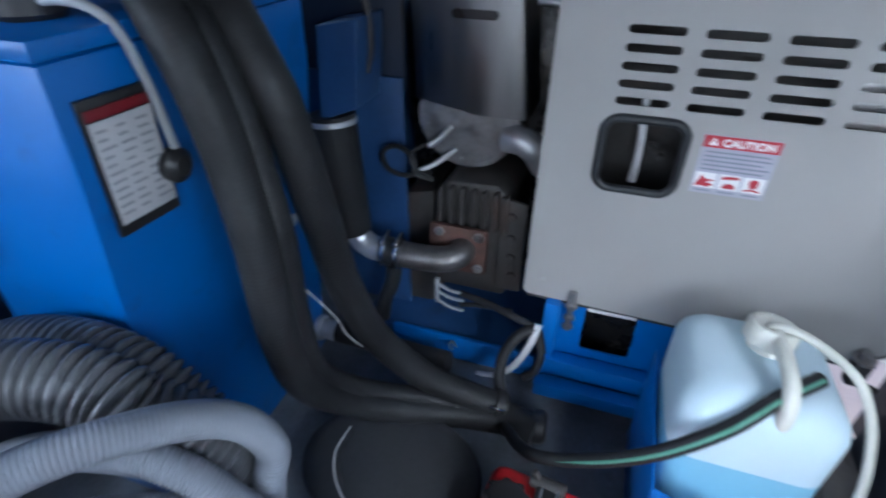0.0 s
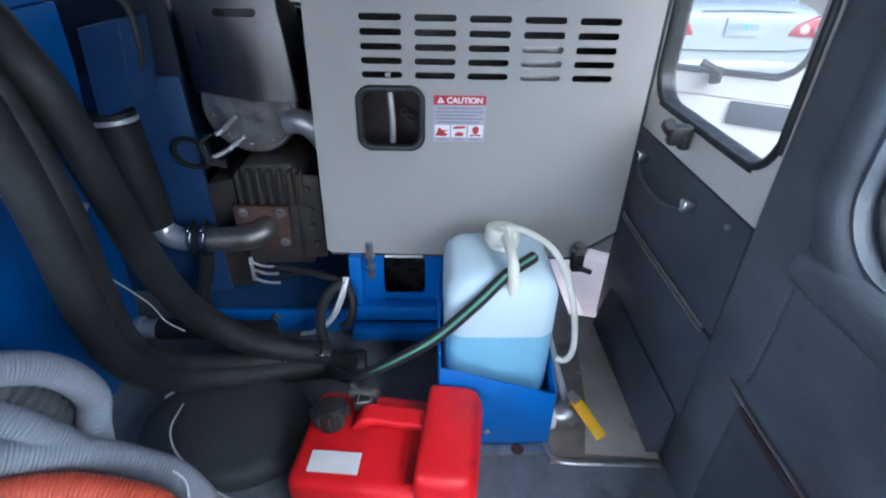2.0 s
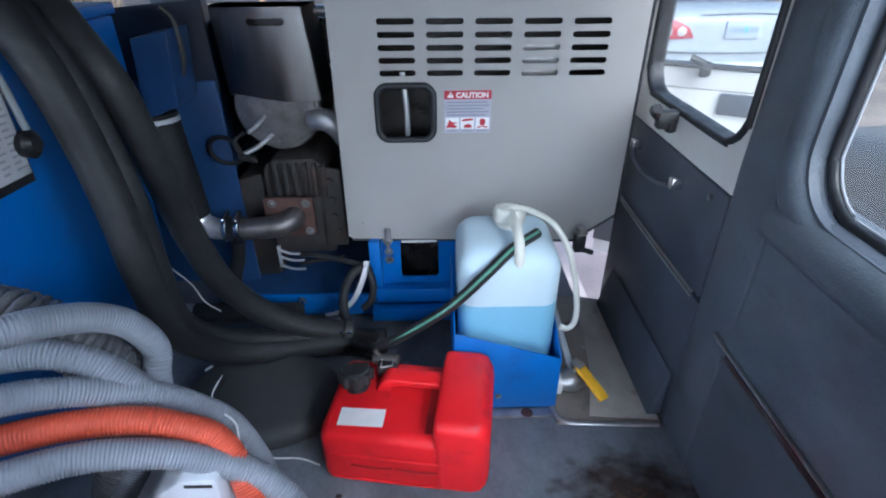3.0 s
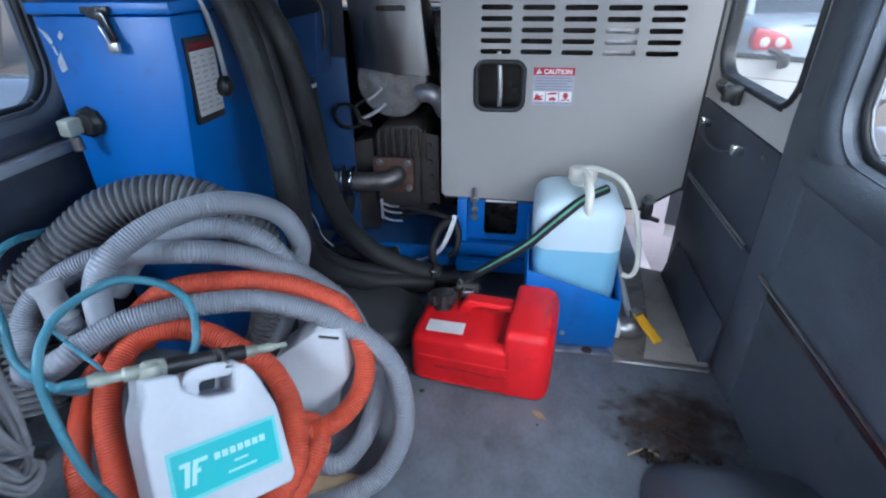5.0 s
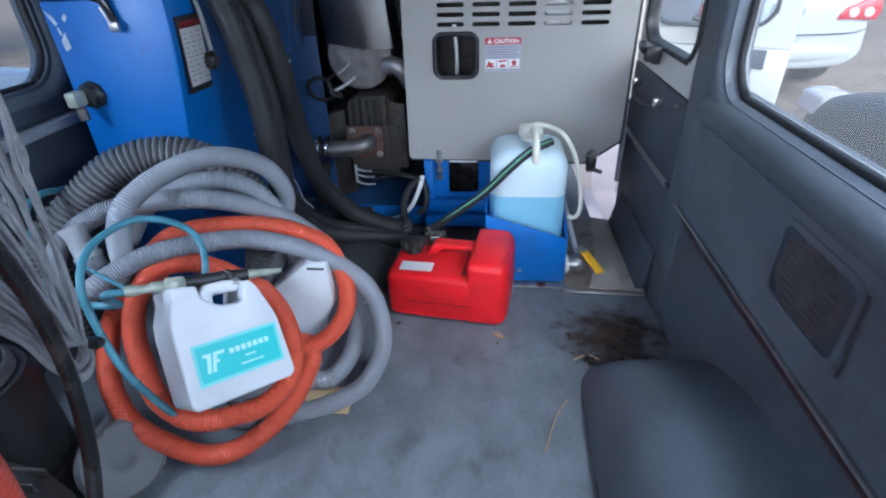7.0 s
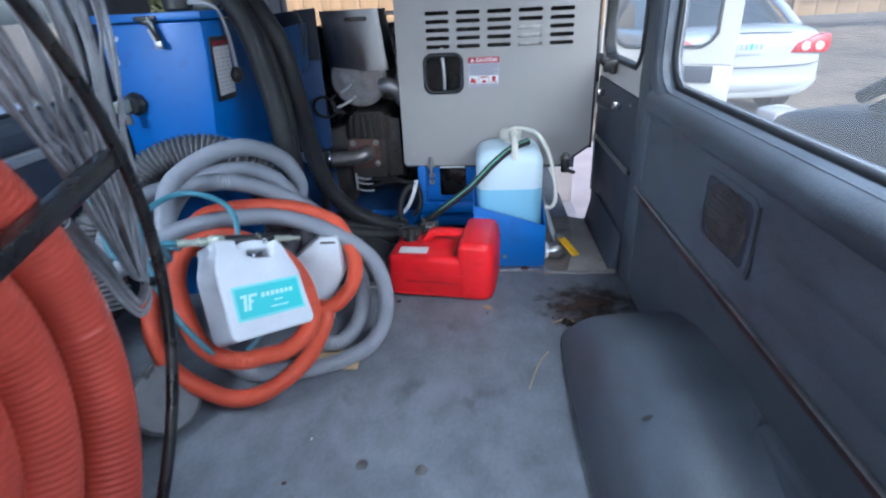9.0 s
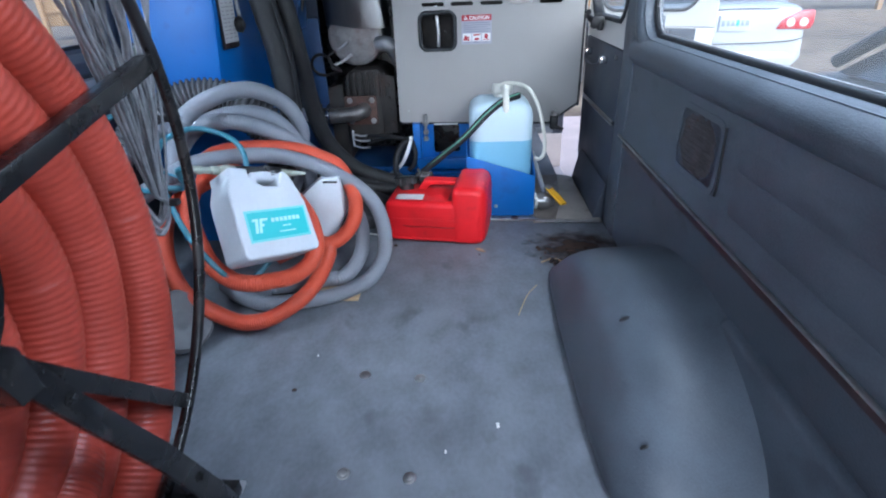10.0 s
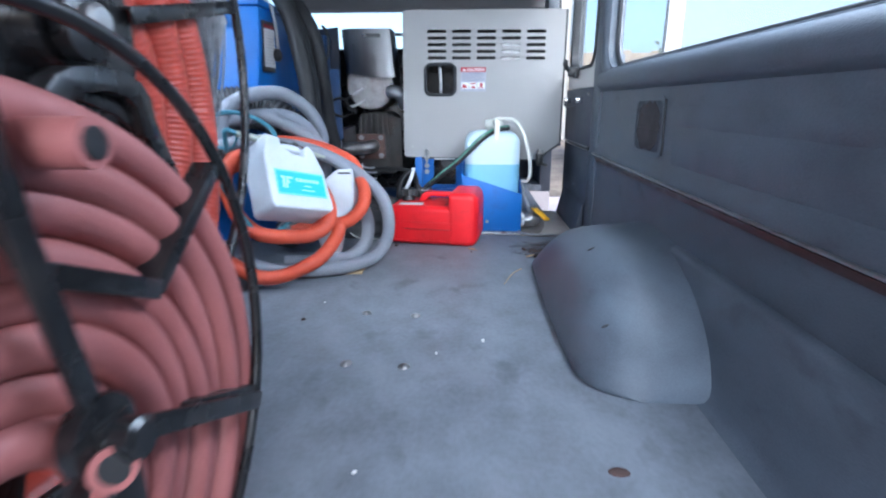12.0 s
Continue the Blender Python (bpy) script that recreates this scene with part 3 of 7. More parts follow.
def bush(base, size, seed, label):
    """A leafless-looking shrub: limbs that fork, and small dull leaves at their ends."""
    rnd = random.Random(seed)
    root = thing("shrub", base, label, "shrub", group="shrubs round the yard")
    runs, tips = [], []
    for k in range(9):
        a = 2 * math.pi * k / 9 + rnd.uniform(-0.3, 0.3)
        lean = rnd.uniform(0.25, 0.8)
        p0 = Vector(base) + Vector((0.1 * math.cos(a), 0.1 * math.sin(a), 0))
        p1 = p0 + size * Vector((0.3 * lean * math.cos(a), 0.3 * lean * math.sin(a), 0.5))
        p2 = p1 + size * Vector((0.45 * lean * math.cos(a + 0.4), 0.45 * lean * math.sin(a + 0.4), 0.5))
        runs.append(([p0, p1, p2], 0.022 * size, 5, 0.2))
        for j in range(5):
            q = p1.lerp(p2, rnd.uniform(0.1, 1))
            e = q + size * Vector((rnd.uniform(-0.3, 0.3), rnd.uniform(-0.3, 0.3), rnd.uniform(0.1, 0.4)))
            runs.append(([q, q.lerp(e, 0.5) + Vector((0, 0, 0.03)), e], 0.008 * size, 4, 0.2))
            tips += [q.lerp(e, rnd.uniform(0.3, 1.05)) for _ in range(40)]
    part("limbs", tubes(runs, MAT_BARK), root)
    vs, fs = [], []
    for t in tips:
        c = np.array(t) + np.random.normal(0, 0.09 * size, 3)
        u, v = np.random.normal(0, 0.035 * size, (2, 3))
        i = len(vs)
        vs += [tuple(c - u), tuple(c + v), tuple(c + u), tuple(c - v)]
        fs.append((i, i + 1, i + 2, i + 3))
    me = bpy.data.meshes.new("mesh")
    me.from_pydata(vs, [], fs)
    tagged(part("leaves", finish(me, MAT_FOLIAGE, 0), root), kind="stuff")


for k, (x, y, s) in enumerate(((-7.5, 3.0, 2.6), (-9, 7.5, 3.2), (-6.5, 11, 2.4), (-10, -1.5, 3.0), (6.6, 15.2, 1.9), (11, 9, 2.0))):
    bush((x, y, GROUND - 0.2), s, k, "dull green shrub with bare grey limbs")

# ---------------------------------------------------------------- van shell
solo("floor", prism([(-0.90, -2.90), (0.90, -2.90), (0.90, 1.10), (0.785, 1.13), (0.785, 2.05), (0.90, 2.05), (0.90, 2.55), (-0.90, 2.55)], "z", -0.04, 0.0, MAT_RUBBER_FLOOR, 0.0), "worn blue-grey rubber van floor with scuffs", "floor", kind="structure")
solo("ceiling", span(-0.98, 0.98, -2.80, 2.60, 1.34, 1.40, MAT_HEADLINER, 0.01), "grey headliner of the van", "ceiling", kind="structure")


def side_profile(s):
    pts = [(0.886, -0.05), (0.886, 0.335), (0.878, 0.35), (0.878, 0.392), (0.888, 0.405), (0.888, 0.658), (0.880, 0.663), (0.869, 0.672), (0.863, 0.688), (0.864, 0.706), (0.870, 0.720), (0.885, 0.733), (0.905, 0.742), (0.97, 0.742), (0.97, -0.05)]
    low = 0.052 if s > 0 else 0.045
    return [(s * x, z - low * (z > 0.5)) for x, z in pts]


wall_r = thing("wall_right", (0.9, -0.8, 0), "dark blue-grey moulded vinyl side wall of the van", "wall", kind="structure")
part("lower_panel", prism(side_profile(1), "y", -2.80, 0.458, MAT_TRIM, 0), wall_r)
SIDE_WINDOW = (-1.35, 0.432, 0.692, 1.22)


def window_ring(grow, r):
    y0, y1, z0, z1 = SIDE_WINDOW
    return rounded(y0 - grow, y1 + grow, z0 - grow, z1 + grow, r, 8)


part("window_surround", ring_plate(rounded(-2.80, 0.586, 0.655, 1.335, 0.002, 8), window_ring(0.006, 0.10), 0.892, 0.945, yz, MAT_TRIM), wall_r)
bm = bmesh.new()
rows = [[bm.verts.new(yz(a, b, d)) for a, b in window_ring(g, r)] for g, r, d in ((0.085, 0.17, 0.8935), (0.074, 0.165, 0.885), (0.056, 0.15, 0.877), (0.036, 0.135, 0.876), (0.018, 0.12, 0.886), (0.008, 0.105, 0.902), (0.004, 0.10, 0.930))]
for a, b in zip(rows, rows[1:]):
    for k in range(len(a)):
        bm.faces.new((a[k], a[(k + 1) % len(a)], b[(k + 1) % len(a)], b[k]))
bmesh.ops.recalc_face_normals(bm, faces=bm.faces)
if sum(f.normal.x * f.calc_area() for f in bm.faces) > 0:
    bmesh.ops.reverse_faces(bm, faces=bm.faces)
part("window_moulding", mesh_of(bm, MAT_TRIM, 70), wall_r, "rounded moulding flaring into the window")
part("pillar_cover", prism([(0.882, -0.02), (0.882, 0.60), (0.880, 0.70), (0.882, 0.80), (0.884, 0.95), (0.886, 1.335), (0.891, 1.335), (0.891, 0.742), (0.965, 0.742), (0.965, -0.02)], "y", 0.461, 0.584, MAT_TRIM, 0.004), wall_r)
part("window_seal", tube([yz(a, b, 0.924) for a, b in window_ring(-0.001, 0.099)], 0.0085, MAT_GASKET, 10, 0.02, closed=True), wall_r, "black rubber window seal")
part("window_trim", tube([yz(a, b, 0.930) for a, b in window_ring(-0.009, 0.092)], 0.0025, MAT_GREY_PLASTIC, 8, 0.02, closed=True), wall_r, "thin grey bead inside the seal")
pane = part("window_pane", span(0.932, 0.936, -1.35, 0.442, 0.690, 1.222, MAT_GLASS, 0), wall_r, "clear side window glass")
pane.visible_shadow = False
part("rail", tube([(0.875, -2.78, 0.364), (0.874, -0.9, 0.364), (0.874, 0.40, 0.370), (0.877, 0.445, 0.371)], 0.0055, MAT_STEEL, 10, 0.05, flat=0.6), wall_r, "thin scuffed metal trim strip")
part("rail_insert", span(0.8735, 0.880, -2.78, 0.440, 0.344, 0.359, MAT_MAROON_TRIM, 0.002), wall_r, "worn maroon insert of the trim strip")
for row in range(2):
    bm = bmesh.new()
    z0, z1 = (0.414, 0.502) if row == 0 else (0.508, 0.560)
    rows = []
    for k in range(200):
        y = -0.29 - 0.0125 * k
        wave = 0.5 - 0.5 * math.cos(2 * math.pi * (y / 0.175 + 0.5 * row))
        x = 0.8868 - 0.0022 * wave ** 2
        rows.append([bm.verts.new((0.8885, y, z0)), bm.verts.new((x, y, z0 + 0.008)), bm.verts.new((x - 0.0006 * row, y, z1 - 0.008)), bm.verts.new((0.8885, y, z1))])
    for a, b in zip(rows, rows[1:]):
        for q in range(3):
            bm.faces.new((a[q], a[q + 1], b[q + 1], b[q]))
    part("ribbed_panel", mesh_of(bm, MAT_TRIM, 60), wall_r, "faintly ribbed vinyl panel")
speaker = part("speaker_recess", ring_plate(rounded(-0.212, 0.030, 0.420, 0.585, 0.03), rounded(-0.197, 0.015, 0.434, 0.571, 0.022), 0.8862, 0.889, yz, MAT_TRIM), wall_r, "square speaker recess")
part("backing", span(0.8880, 0.8905, -0.199, 0.017, 0.432, 0.573, MAT_TRIM_DARK, 0.001), speaker)
ragged = random.Random(8)
blot = [(-0.088 + (0.092 + ragged.uniform(-0.010, 0.006)) * math.copysign(abs(math.cos(t)) ** 0.75, math.cos(t)), 0.502 + (0.068 + ragged.uniform(-0.008, 0.004)) * math.copysign(abs(math.sin(t)) ** 0.75, math.sin(t))) for t in [2 * math.pi * k / 36 for k in range(36)]]
part("speaker_mesh", prism(blot, "x", 0.8872, 0.8882, MAT_SPEAKER, 0), speaker, "ragged dark brown speaker cloth")
for k in range(9):
    z = 0.452 + 0.0125 * k
    half = 0.080 * math.sqrt(max(1 - ((z - 0.502) / 0.066) ** 2, 0.05))
    part("slat", span(0.8862, 0.8873, -0.088 - half, -0.088 + half, z - 0.0022, z + 0.0022, MAT_SPEAKER, 0.0004), speaker)
part("groove", tube([(0.8856, -0.214, 0.575), (0.8856, -0.218, 0.520), (0.8856, -0.226, 0.455), (0.8856, -0.222, 0.432)], 0.003, MAT_GASKET, 8, 0.01), speaker, "dark groove beside the speaker")
for y, z, r in ((-0.030, 0.530, 0.010), (-0.070, 0.556, 0.007), (-0.088, 0.552, 0.006)):
    part("stain", lathe([(r, 0), (r * 0.7, 0.0010), (0.001, 0.0012)], MAT_DIRT, along((0.8876, y, z), (0.8, y, z)) @ Matrix.Diagonal((1.0, 0.6, 1, 1)), 9), speaker)

# wheel arch, rounded at both ends
bm = bmesh.new()
rows = []
for i in range(49):
    s = math.sin((-1 + 2 * i / 48) * math.pi / 2)
    y = -0.222 + (0.464 if s > 0 else 0.492) * s
    h = 0.228 * (max(1 - s ** 1.85, 0) ** 0.68 if s > 0 else max(1 - abs(s) ** 2.5, 0) ** 0.62) + 0.0005
    foot = 0.610 + 0.020 * abs(s) ** 3 + (0.035 if s > 0 else 0.10) * max(abs(s) - 0.80, 0) / 0.2 * abs(s) ** 8
    wide = 0.88 - foot
    prof = [(0.0, 0.0), (-0.006, 0.035), (-0.009, 0.09), (-0.006, 0.17), (0.004, 0.30), (0.020, 0.50), (0.038, 0.68), (0.060, 0.82), (0.090, 0.92), (0.130, 0.975), (0.175, 1.0), (0.22, 1.01), (0.26, 1.03), (0.29, 1.06)]
    rows.append([bm.verts.new((foot + a * wide / 0.275, y, h * b)) for a, b in prof])
for a, b in zip(rows, rows[1:]):
    for k in range(len(a) - 1):
        bm.faces.new((a[k], a[k + 1], b[k + 1], b[k]))
bmesh.ops.recalc_face_normals(bm, faces=bm.faces)
if sum(f.normal.z * f.calc_area() for f in bm.faces) < 0:
    bmesh.ops.reverse_faces(bm, faces=bm.faces)
solo("wheel_arch", mesh_of(bm, MAT_TRIM, 75), "rounded blue-grey vinyl wheel arch with small tears", "wheel arch", kind="structure")
solo("wall_kerb", prism([(0.828, 0.0), (0.842, 0.003), (0.851, 0.012), (0.856, 0.030), (0.861, 0.100), (0.864, 0.200), (0.866, 0.222), (0.871, 0.232), (0.880, 0.236), (0.90, 0.238), (0.90, 0.0)], "y", -2.8, -0.40, MAT_TRIM, 0, smooth=40), "low moulded step along the wall", "trim", kind="structure")
for c, r in (((0.688, -0.364, 0.2135), 0.012), ((0.668, -0.616, 0.118), 0.009)):
    solo("tear", lathe([(r, 0), (r * 0.8, 0.0015), (r * 0.3, 0.002)], MAT_BLACK_PLASTIC, Matrix.Translation(c) @ pose(0, 0, 0, 0, -28, 0) @ Matrix.Diagonal((1, 0.55, 1, 1)), 9), "small dark tear in the vinyl", "tear", group="tears in the wheel arch")

wall_l = thing("wall_left", (-0.9, -0.8, 0), "dark vinyl side wall of the van behind the tank", "wall", kind="structure")
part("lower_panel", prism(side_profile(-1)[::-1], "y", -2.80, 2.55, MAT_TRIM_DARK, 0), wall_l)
part("window_surround", ring_plate(rounded(-2.80, 0.80, 0.690, 1.335, 0.002), rounded(-1.35, 0.590, 0.708, 1.22, 0.10), -0.892, -0.945, yz, MAT_TRIM), wall_l)
bm = bmesh.new()
rows = [[bm.verts.new(yz(a, b, -d)) for a, b in rounded(-1.35 - g, 0.590 + g, 0.708 - g, 1.22 + g, r, 8)] for g, r, d in ((0.085, 0.17, 0.8935), (0.074, 0.165, 0.885), (0.056, 0.15, 0.872), (0.036, 0.135, 0.868), (0.018, 0.12, 0.880), (0.008, 0.105, 0.900), (0.004, 0.10, 0.930))]
for a, b in zip(rows, rows[1:]):
    for k in range(len(a)):
        bm.faces.new((a[k], b[k], b[(k + 1) % len(a)], a[(k + 1) % len(a)]))
bmesh.ops.recalc_face_normals(bm, faces=bm.faces)
if sum(f.normal.x * f.calc_area() for f in bm.faces) < 0:
    bmesh.ops.reverse_faces(bm, faces=bm.faces)
part("window_moulding", mesh_of(bm, MAT_TRIM, 70), wall_l, "rounded moulding flaring into the window")
part("window_seal", tube([yz(a, b, -0.912) for a, b in rounded(-1.35, 0.590, 0.708, 1.22, 0.10, 6)], 0.0125, MAT_GASKET, 10, 0.02, closed=True), wall_l, "black rubber window seal")
part("front_window_surround", ring_plate(rounded(0.803, 2.55, 0.743, 1.335, 0.002), rounded(1.00, 2.25, 0.78, 1.25, 0.05), -0.892, -0.965, yz, MAT_TRIM), wall_l)
pane = part("window_pane", span(-0.924, -0.920, -1.35, 0.610, 0.690, 1.222, MAT_GLASS, 0), wall_l, "clear side window glass")
pane.visible_shadow = False
part("ledge", span(-0.890, -0.842, -2.78, 0.62, 0.592, 0.622, MAT_GREY_PLASTIC, 0.008), wall_l, "pale worn ledge under the window")

front = thing("wall_front", (0, 2.55, 0), "cab end of the van with the windscreen opening", "wall", kind="structure")
part("cowl", span(-0.97, 0.97, 2.45, 2.56, -0.05, 0.80, MAT_TRIM_DARK, 0.01), front)
part("windscreen_header", span(-0.97, 0.97, 2.40, 2.56, 1.22, 1.34, MAT_HEADLINER, 0.02), front, "grey padded windscreen header")
part("corner_post", span(-0.97, -0.88, 2.45, 2.55, 0.80, 1.24, MAT_TRIM, 0.01), front)
part("corner_post", span(0.88, 0.97, 2.45, 2.55, 0.80, 1.24, MAT_TRIM, 0.01), front)
cab_wall = thing("wall_cab_right", (0.93, 2.1, 0), "cab side of the van ahead of the side doors", "wall", kind="structure")
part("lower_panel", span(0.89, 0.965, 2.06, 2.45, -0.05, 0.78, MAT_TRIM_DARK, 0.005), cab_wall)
part("post", span(0.89, 0.965, 2.06, 2.25, 0.78, 1.335, MAT_TRIM, 0.005), cab_wall)
part("hinge_post", span(0.90, 0.965, 1.60, 1.68, 0.35, 1.335, MAT_BEIGE, 0.005), cab_wall, "beige hinge post of the side door")
part("door_header", span(0.89, 0.965, 0.588, 1.638, 1.295, 1.335, MAT_TRIM, 0.005), cab_wall)
solo("floor_frame", span(-0.80, 0.76, -2.70, 2.40, -0.515, -0.043, MAT_TRIM_DARK, 0.01), "dark underbody of the van", "underbody", kind="structure")
rear = thing("wall_rear", (0, -2.25, 0), "open rear door frame of the van", "wall", kind="structure")
part("post", span(-0.97, -0.86, -2.89, -2.805, -0.05, 1.335, MAT_TRIM, 0.01), rear)
part("post", span(0.86, 0.97, -2.89, -2.805, -0.05, 1.335, MAT_TRIM, 0.01), rear)
part("header", span(-0.97, 0.97, -2.89, -2.805, 1.28, 1.335, MAT_TRIM, 0.01), rear)


def side_door(name, m, s, label, wa, wb, low_z=0.715, pad=None):
    """Half of the double side door; hinged at local y = 0, running to s * 0.575, inner face towards local -x."""
    root = thing(name, m.translation, label, "door", kind="structure")
    def yy(a, b):
        return (min(s * a, s * b), max(s * a, s * b))
    y0, y1 = yy(0.0, 0.575)
    if pad:
        part("door_panel", span(0.004, 0.05, y0, y1, 0.385, 0.628, MAT_BEIGE, 0.006, m), root, "beige painted inner panel")
        part("vinyl_pad", span(-0.006, 0.004, *yy(*pad[:2]), *pad[2:], MAT_TRIM_DARK, 0.004, m), root, "dark vinyl pad")
    else:
        part("door_panel", span(0.0, 0.05, y0, y1, 0.385, 0.628, MAT_TRIM_DARK, 0.006, m), root)
    part("kick_panel", span(0.004, 0.05, y0, y1, -0.02, 0.372, MAT_TRIM_DARK, 0.006, m), root)
    part("outer_skin", span(0.052, 0.062, y0, y1, -0.10, 0.628, MAT_CAR_WHITE, 0.003, m), root)
    for z in (0.372, 0.384):
        part("trim_strip", placed(tube([(-0.001, s * 0.03, z), (-0.002, s * 0.3, z), (-0.001, s * 0.55, z)], 0.0035, MAT_STEEL, 8, 0.05), m), root, "thin metal trim strip")
    ia, ib = yy(wa, wb)
    part("upper_frame", ring_plate(rounded(y0, y1, 0.631, 1.295, 0.004), rounded(ia, ib, low_z, 1.225, 0.080), 0.004, 0.036, yz, MAT_BEIGE, m), root, "beige painted upper frame")
    part("window_seal", placed(tube([yz(a, b, 0.002) for a, b in rounded(ia + 0.002, ib - 0.002, low_z, 1.223, 0.079, 8)], 0.0078, MAT_GASKET, 10, 0.02, closed=True), m), root, "black rubber window seal")
    part("window_liner", ring_plate(rounded(ia - 0.001, ib + 0.001, low_z - 0.001, 1.226, 0.081), rounded(ia + 0.006, ib - 0.006, low_z + 0.006, 1.219, 0.074), 0.005, 0.038, yz, MAT_GASKET, m), root, "black rubber channel round the glass")
    glass = part("window_pane", span(0.030, 0.034, ia, ib, low_z - 0.002, 1.227, MAT_GLASS, 0, m), root, "clear door glass")
    glass.visible_shadow = False
    if not pad:
        handle = part("pull_strap", placed(tube([(-0.022, s * 0.195, 0.570), (-0.034, s * 0.24, 0.555), (-0.038, s * 0.325, 0.548), (-0.034, s * 0.41, 0.555), (-0.022, s * 0.455, 0.570)], 0.0075, MAT_TRIM_DARK, 10, 0.02, flat=0.55), m), root, "dark padded pull strap")
        for a in (0.19, 0.46):
            part("end_cap", span(-0.030, 0.0, s * a - 0.012, s * a + 0.012, 0.562, 0.590, MAT_CHROME, 0.005, m), handle, "chrome end cap")
    latch = part("window_latch", box((-0.030, s * 0.275, 0.700), (0.050, 0.030, 0.044), MAT_BLACK_PLASTIC, 0.009, m), root, "black pop-out window latch")
    part("lever", placed(tube([(-0.05, s * 0.275, 0.706), (-0.070, s * 0.26, 0.725), (-0.078, s * 0.225, 0.740)], 0.011, MAT_BLACK_PLASTIC, 10, 0.01), m), latch)
    part("hinge_knuckle", placed(rod((-0.020, s * 0.268, 0.672), (-0.020, s * 0.268, 0.700), 0.013, MAT_BLACK_PLASTIC, 12), m), latch)
    part("screw", lathe([(0.006, 0), (0.006, 0.006), (0.003, 0.008)], MAT_STEEL, m @ along((0.0, s * 0.06, 0.60), (-1, s * 0.06, 0.60)), 8), root)
    return root


side_door("door_1", pose(0.882, 0.590, 0), 1, "closed half of the side door with a beige window frame", 0.008, 0.512)
side_door("door_2", pose(0.965, 1.560, 0, 0, 0, 62), -1, "other half of the side door, swung open outside", 0.055, 0.497, 0.702, (0.335, 0.500, 0.552, 0.624))

solo("door_trim", prism([(0.846, 0.010), (0.850, 0.028), (0.862, 0.085), (0.874, 0.130), (0.8805, 0.150), (0.8805, 0.010)], "y", 0.600, 1.075, MAT_TRIM_DARK, 0.002), "dark vinyl bulge along the foot of the side door", "trim", kind="structure")
sill = thing("sill_plate", (0.73, 0.85, 0), "bare metal step plate inside the side door", "step plate", kind="structure")
part("plate", prism([(0.612, 0.578), (0.876, 0.574), (0.876, 1.085), (0.783, 1.12), (0.612, 1.12)], "z", 0.001, 0.006, MAT_BARE_METAL, 0.001), sill)
part("tread", prism([(0.742, 0.755), (0.700, 0.600), (0.872, 0.585), (0.872, 1.085), (0.783, 1.118), (0.770, 1.00)], "z", 0.0062, 0.009, MAT_TREAD, 0.001), sill, "worn beige painted tread")
for y in (0.70, 0.86, 1.02):
    part("screw", bolt((0.735 + 0.1 * (y - 0.70), y, 0.006), (0, 0, 1), 0.004, 0.003, MAT_STEEL), sill)
well = thing("step_well", (0.86, 1.55, -0.27), "pale pink-beige painted step below the side door", "step", kind="structure")
part("tread", span(0.790, 0.960, 1.135, 2.04, -0.285, -0.265, MAT_STEP, 0.004), well)
part("riser", span(0.774, 0.784, 1.135, 2.04, -0.285, -0.045, MAT_STEP, 0.002), well)
part("end_plate", span(0.790, 0.960, 2.042, 2.052, -0.285, -0.045, MAT_STEP, 0.002), well)
part("edge_bead", tube([(0.606, 0.66, 0.010), (0.612, 0.60, 0.012), (0.64, 0.578, 0.012), (0.74, 0.572, 0.011), (0.866, 0.568, 0.010)], 0.008, MAT_STEEL, 8, 0.02, flat=0.6), sill, "bright rolled front edge")

# marks and litter on the floor
bm = bmesh.new()
bmesh.ops.create_grid(bm, x_segments=2, y_segments=2, size=0.17, matrix=Matrix.Translation((0.715, 0.385, 0.0025)))
solo("dirt_stain", mesh_of(bm, MAT_DIRT_STAIN, 0), "brown dirt stain in front of the wheel arch", "stain")
rnd = random.Random(17)
for k in range(22):
    c, r = Vector((0.640 + 0.0082 * k + rnd.uniform(-0.006, 0.006), 0.252 + rnd.uniform(-0.018, 0.022), 0.001)), rnd.uniform(0.007, 0.016)
    solo("debris", lathe([(r, 0), (r * 0.9, r * 0.45), (r * 0.35, r * 0.8)], MAT_DIRT_DARK, Matrix.Translation(c) @ pose(0, 0, 0, 0, 0, rnd.uniform(0, 180)) @ Matrix.Diagonal((1, 0.55, 1, 1)), 7, 0), "dark lump of dirt in front of the wheel arch", "dirt", group="lumps of dirt at the wheel arch")
solo("wire_scrap", tube([(0.700, 0.335, 0.004), (0.722, 0.318, 0.012), (0.736, 0.290, 0.014), (0.738, 0.268, 0.006)], 0.0022, MAT_RUST, 6, 0.008), "bent rusty red wire scrap on the floor", "wire")
solo("twig", tube([(0.602, 0.255, 0.004), (0.640, 0.272, 0.008), (0.672, 0.262, 0.005)], 0.0024, MAT_CARD, 6, 0.008), "short dry twig on the floor", "twig")
rnd = random.Random(9)
for k in range(26):
    x, y = (rnd.uniform(0.60, 0.84), rnd.uniform(0.27, 0.46)) if k < 16 else (rnd.uniform(-0.1, 0.6), rnd.uniform(-1.3, 0.4))
    s = rnd.uniform(0.003, 0.008)
    solo("crumb", lathe([(s, 0), (s * 0.8, s * 0.6), (s * 0.2, s)], MAT_DIRT if k < 20 else MAT_PAPER, Matrix.Translation((x, y, 0.002)) @ pose(0, 0, 0, 0, 0, rnd.uniform(0, 90)) @ Matrix.Diagonal((1, 0.6, 1, 1)), 6, 0), "small crumb of dry dirt" if k < 20 else "small white paint chip", "crumb", group="crumbs on the floor")
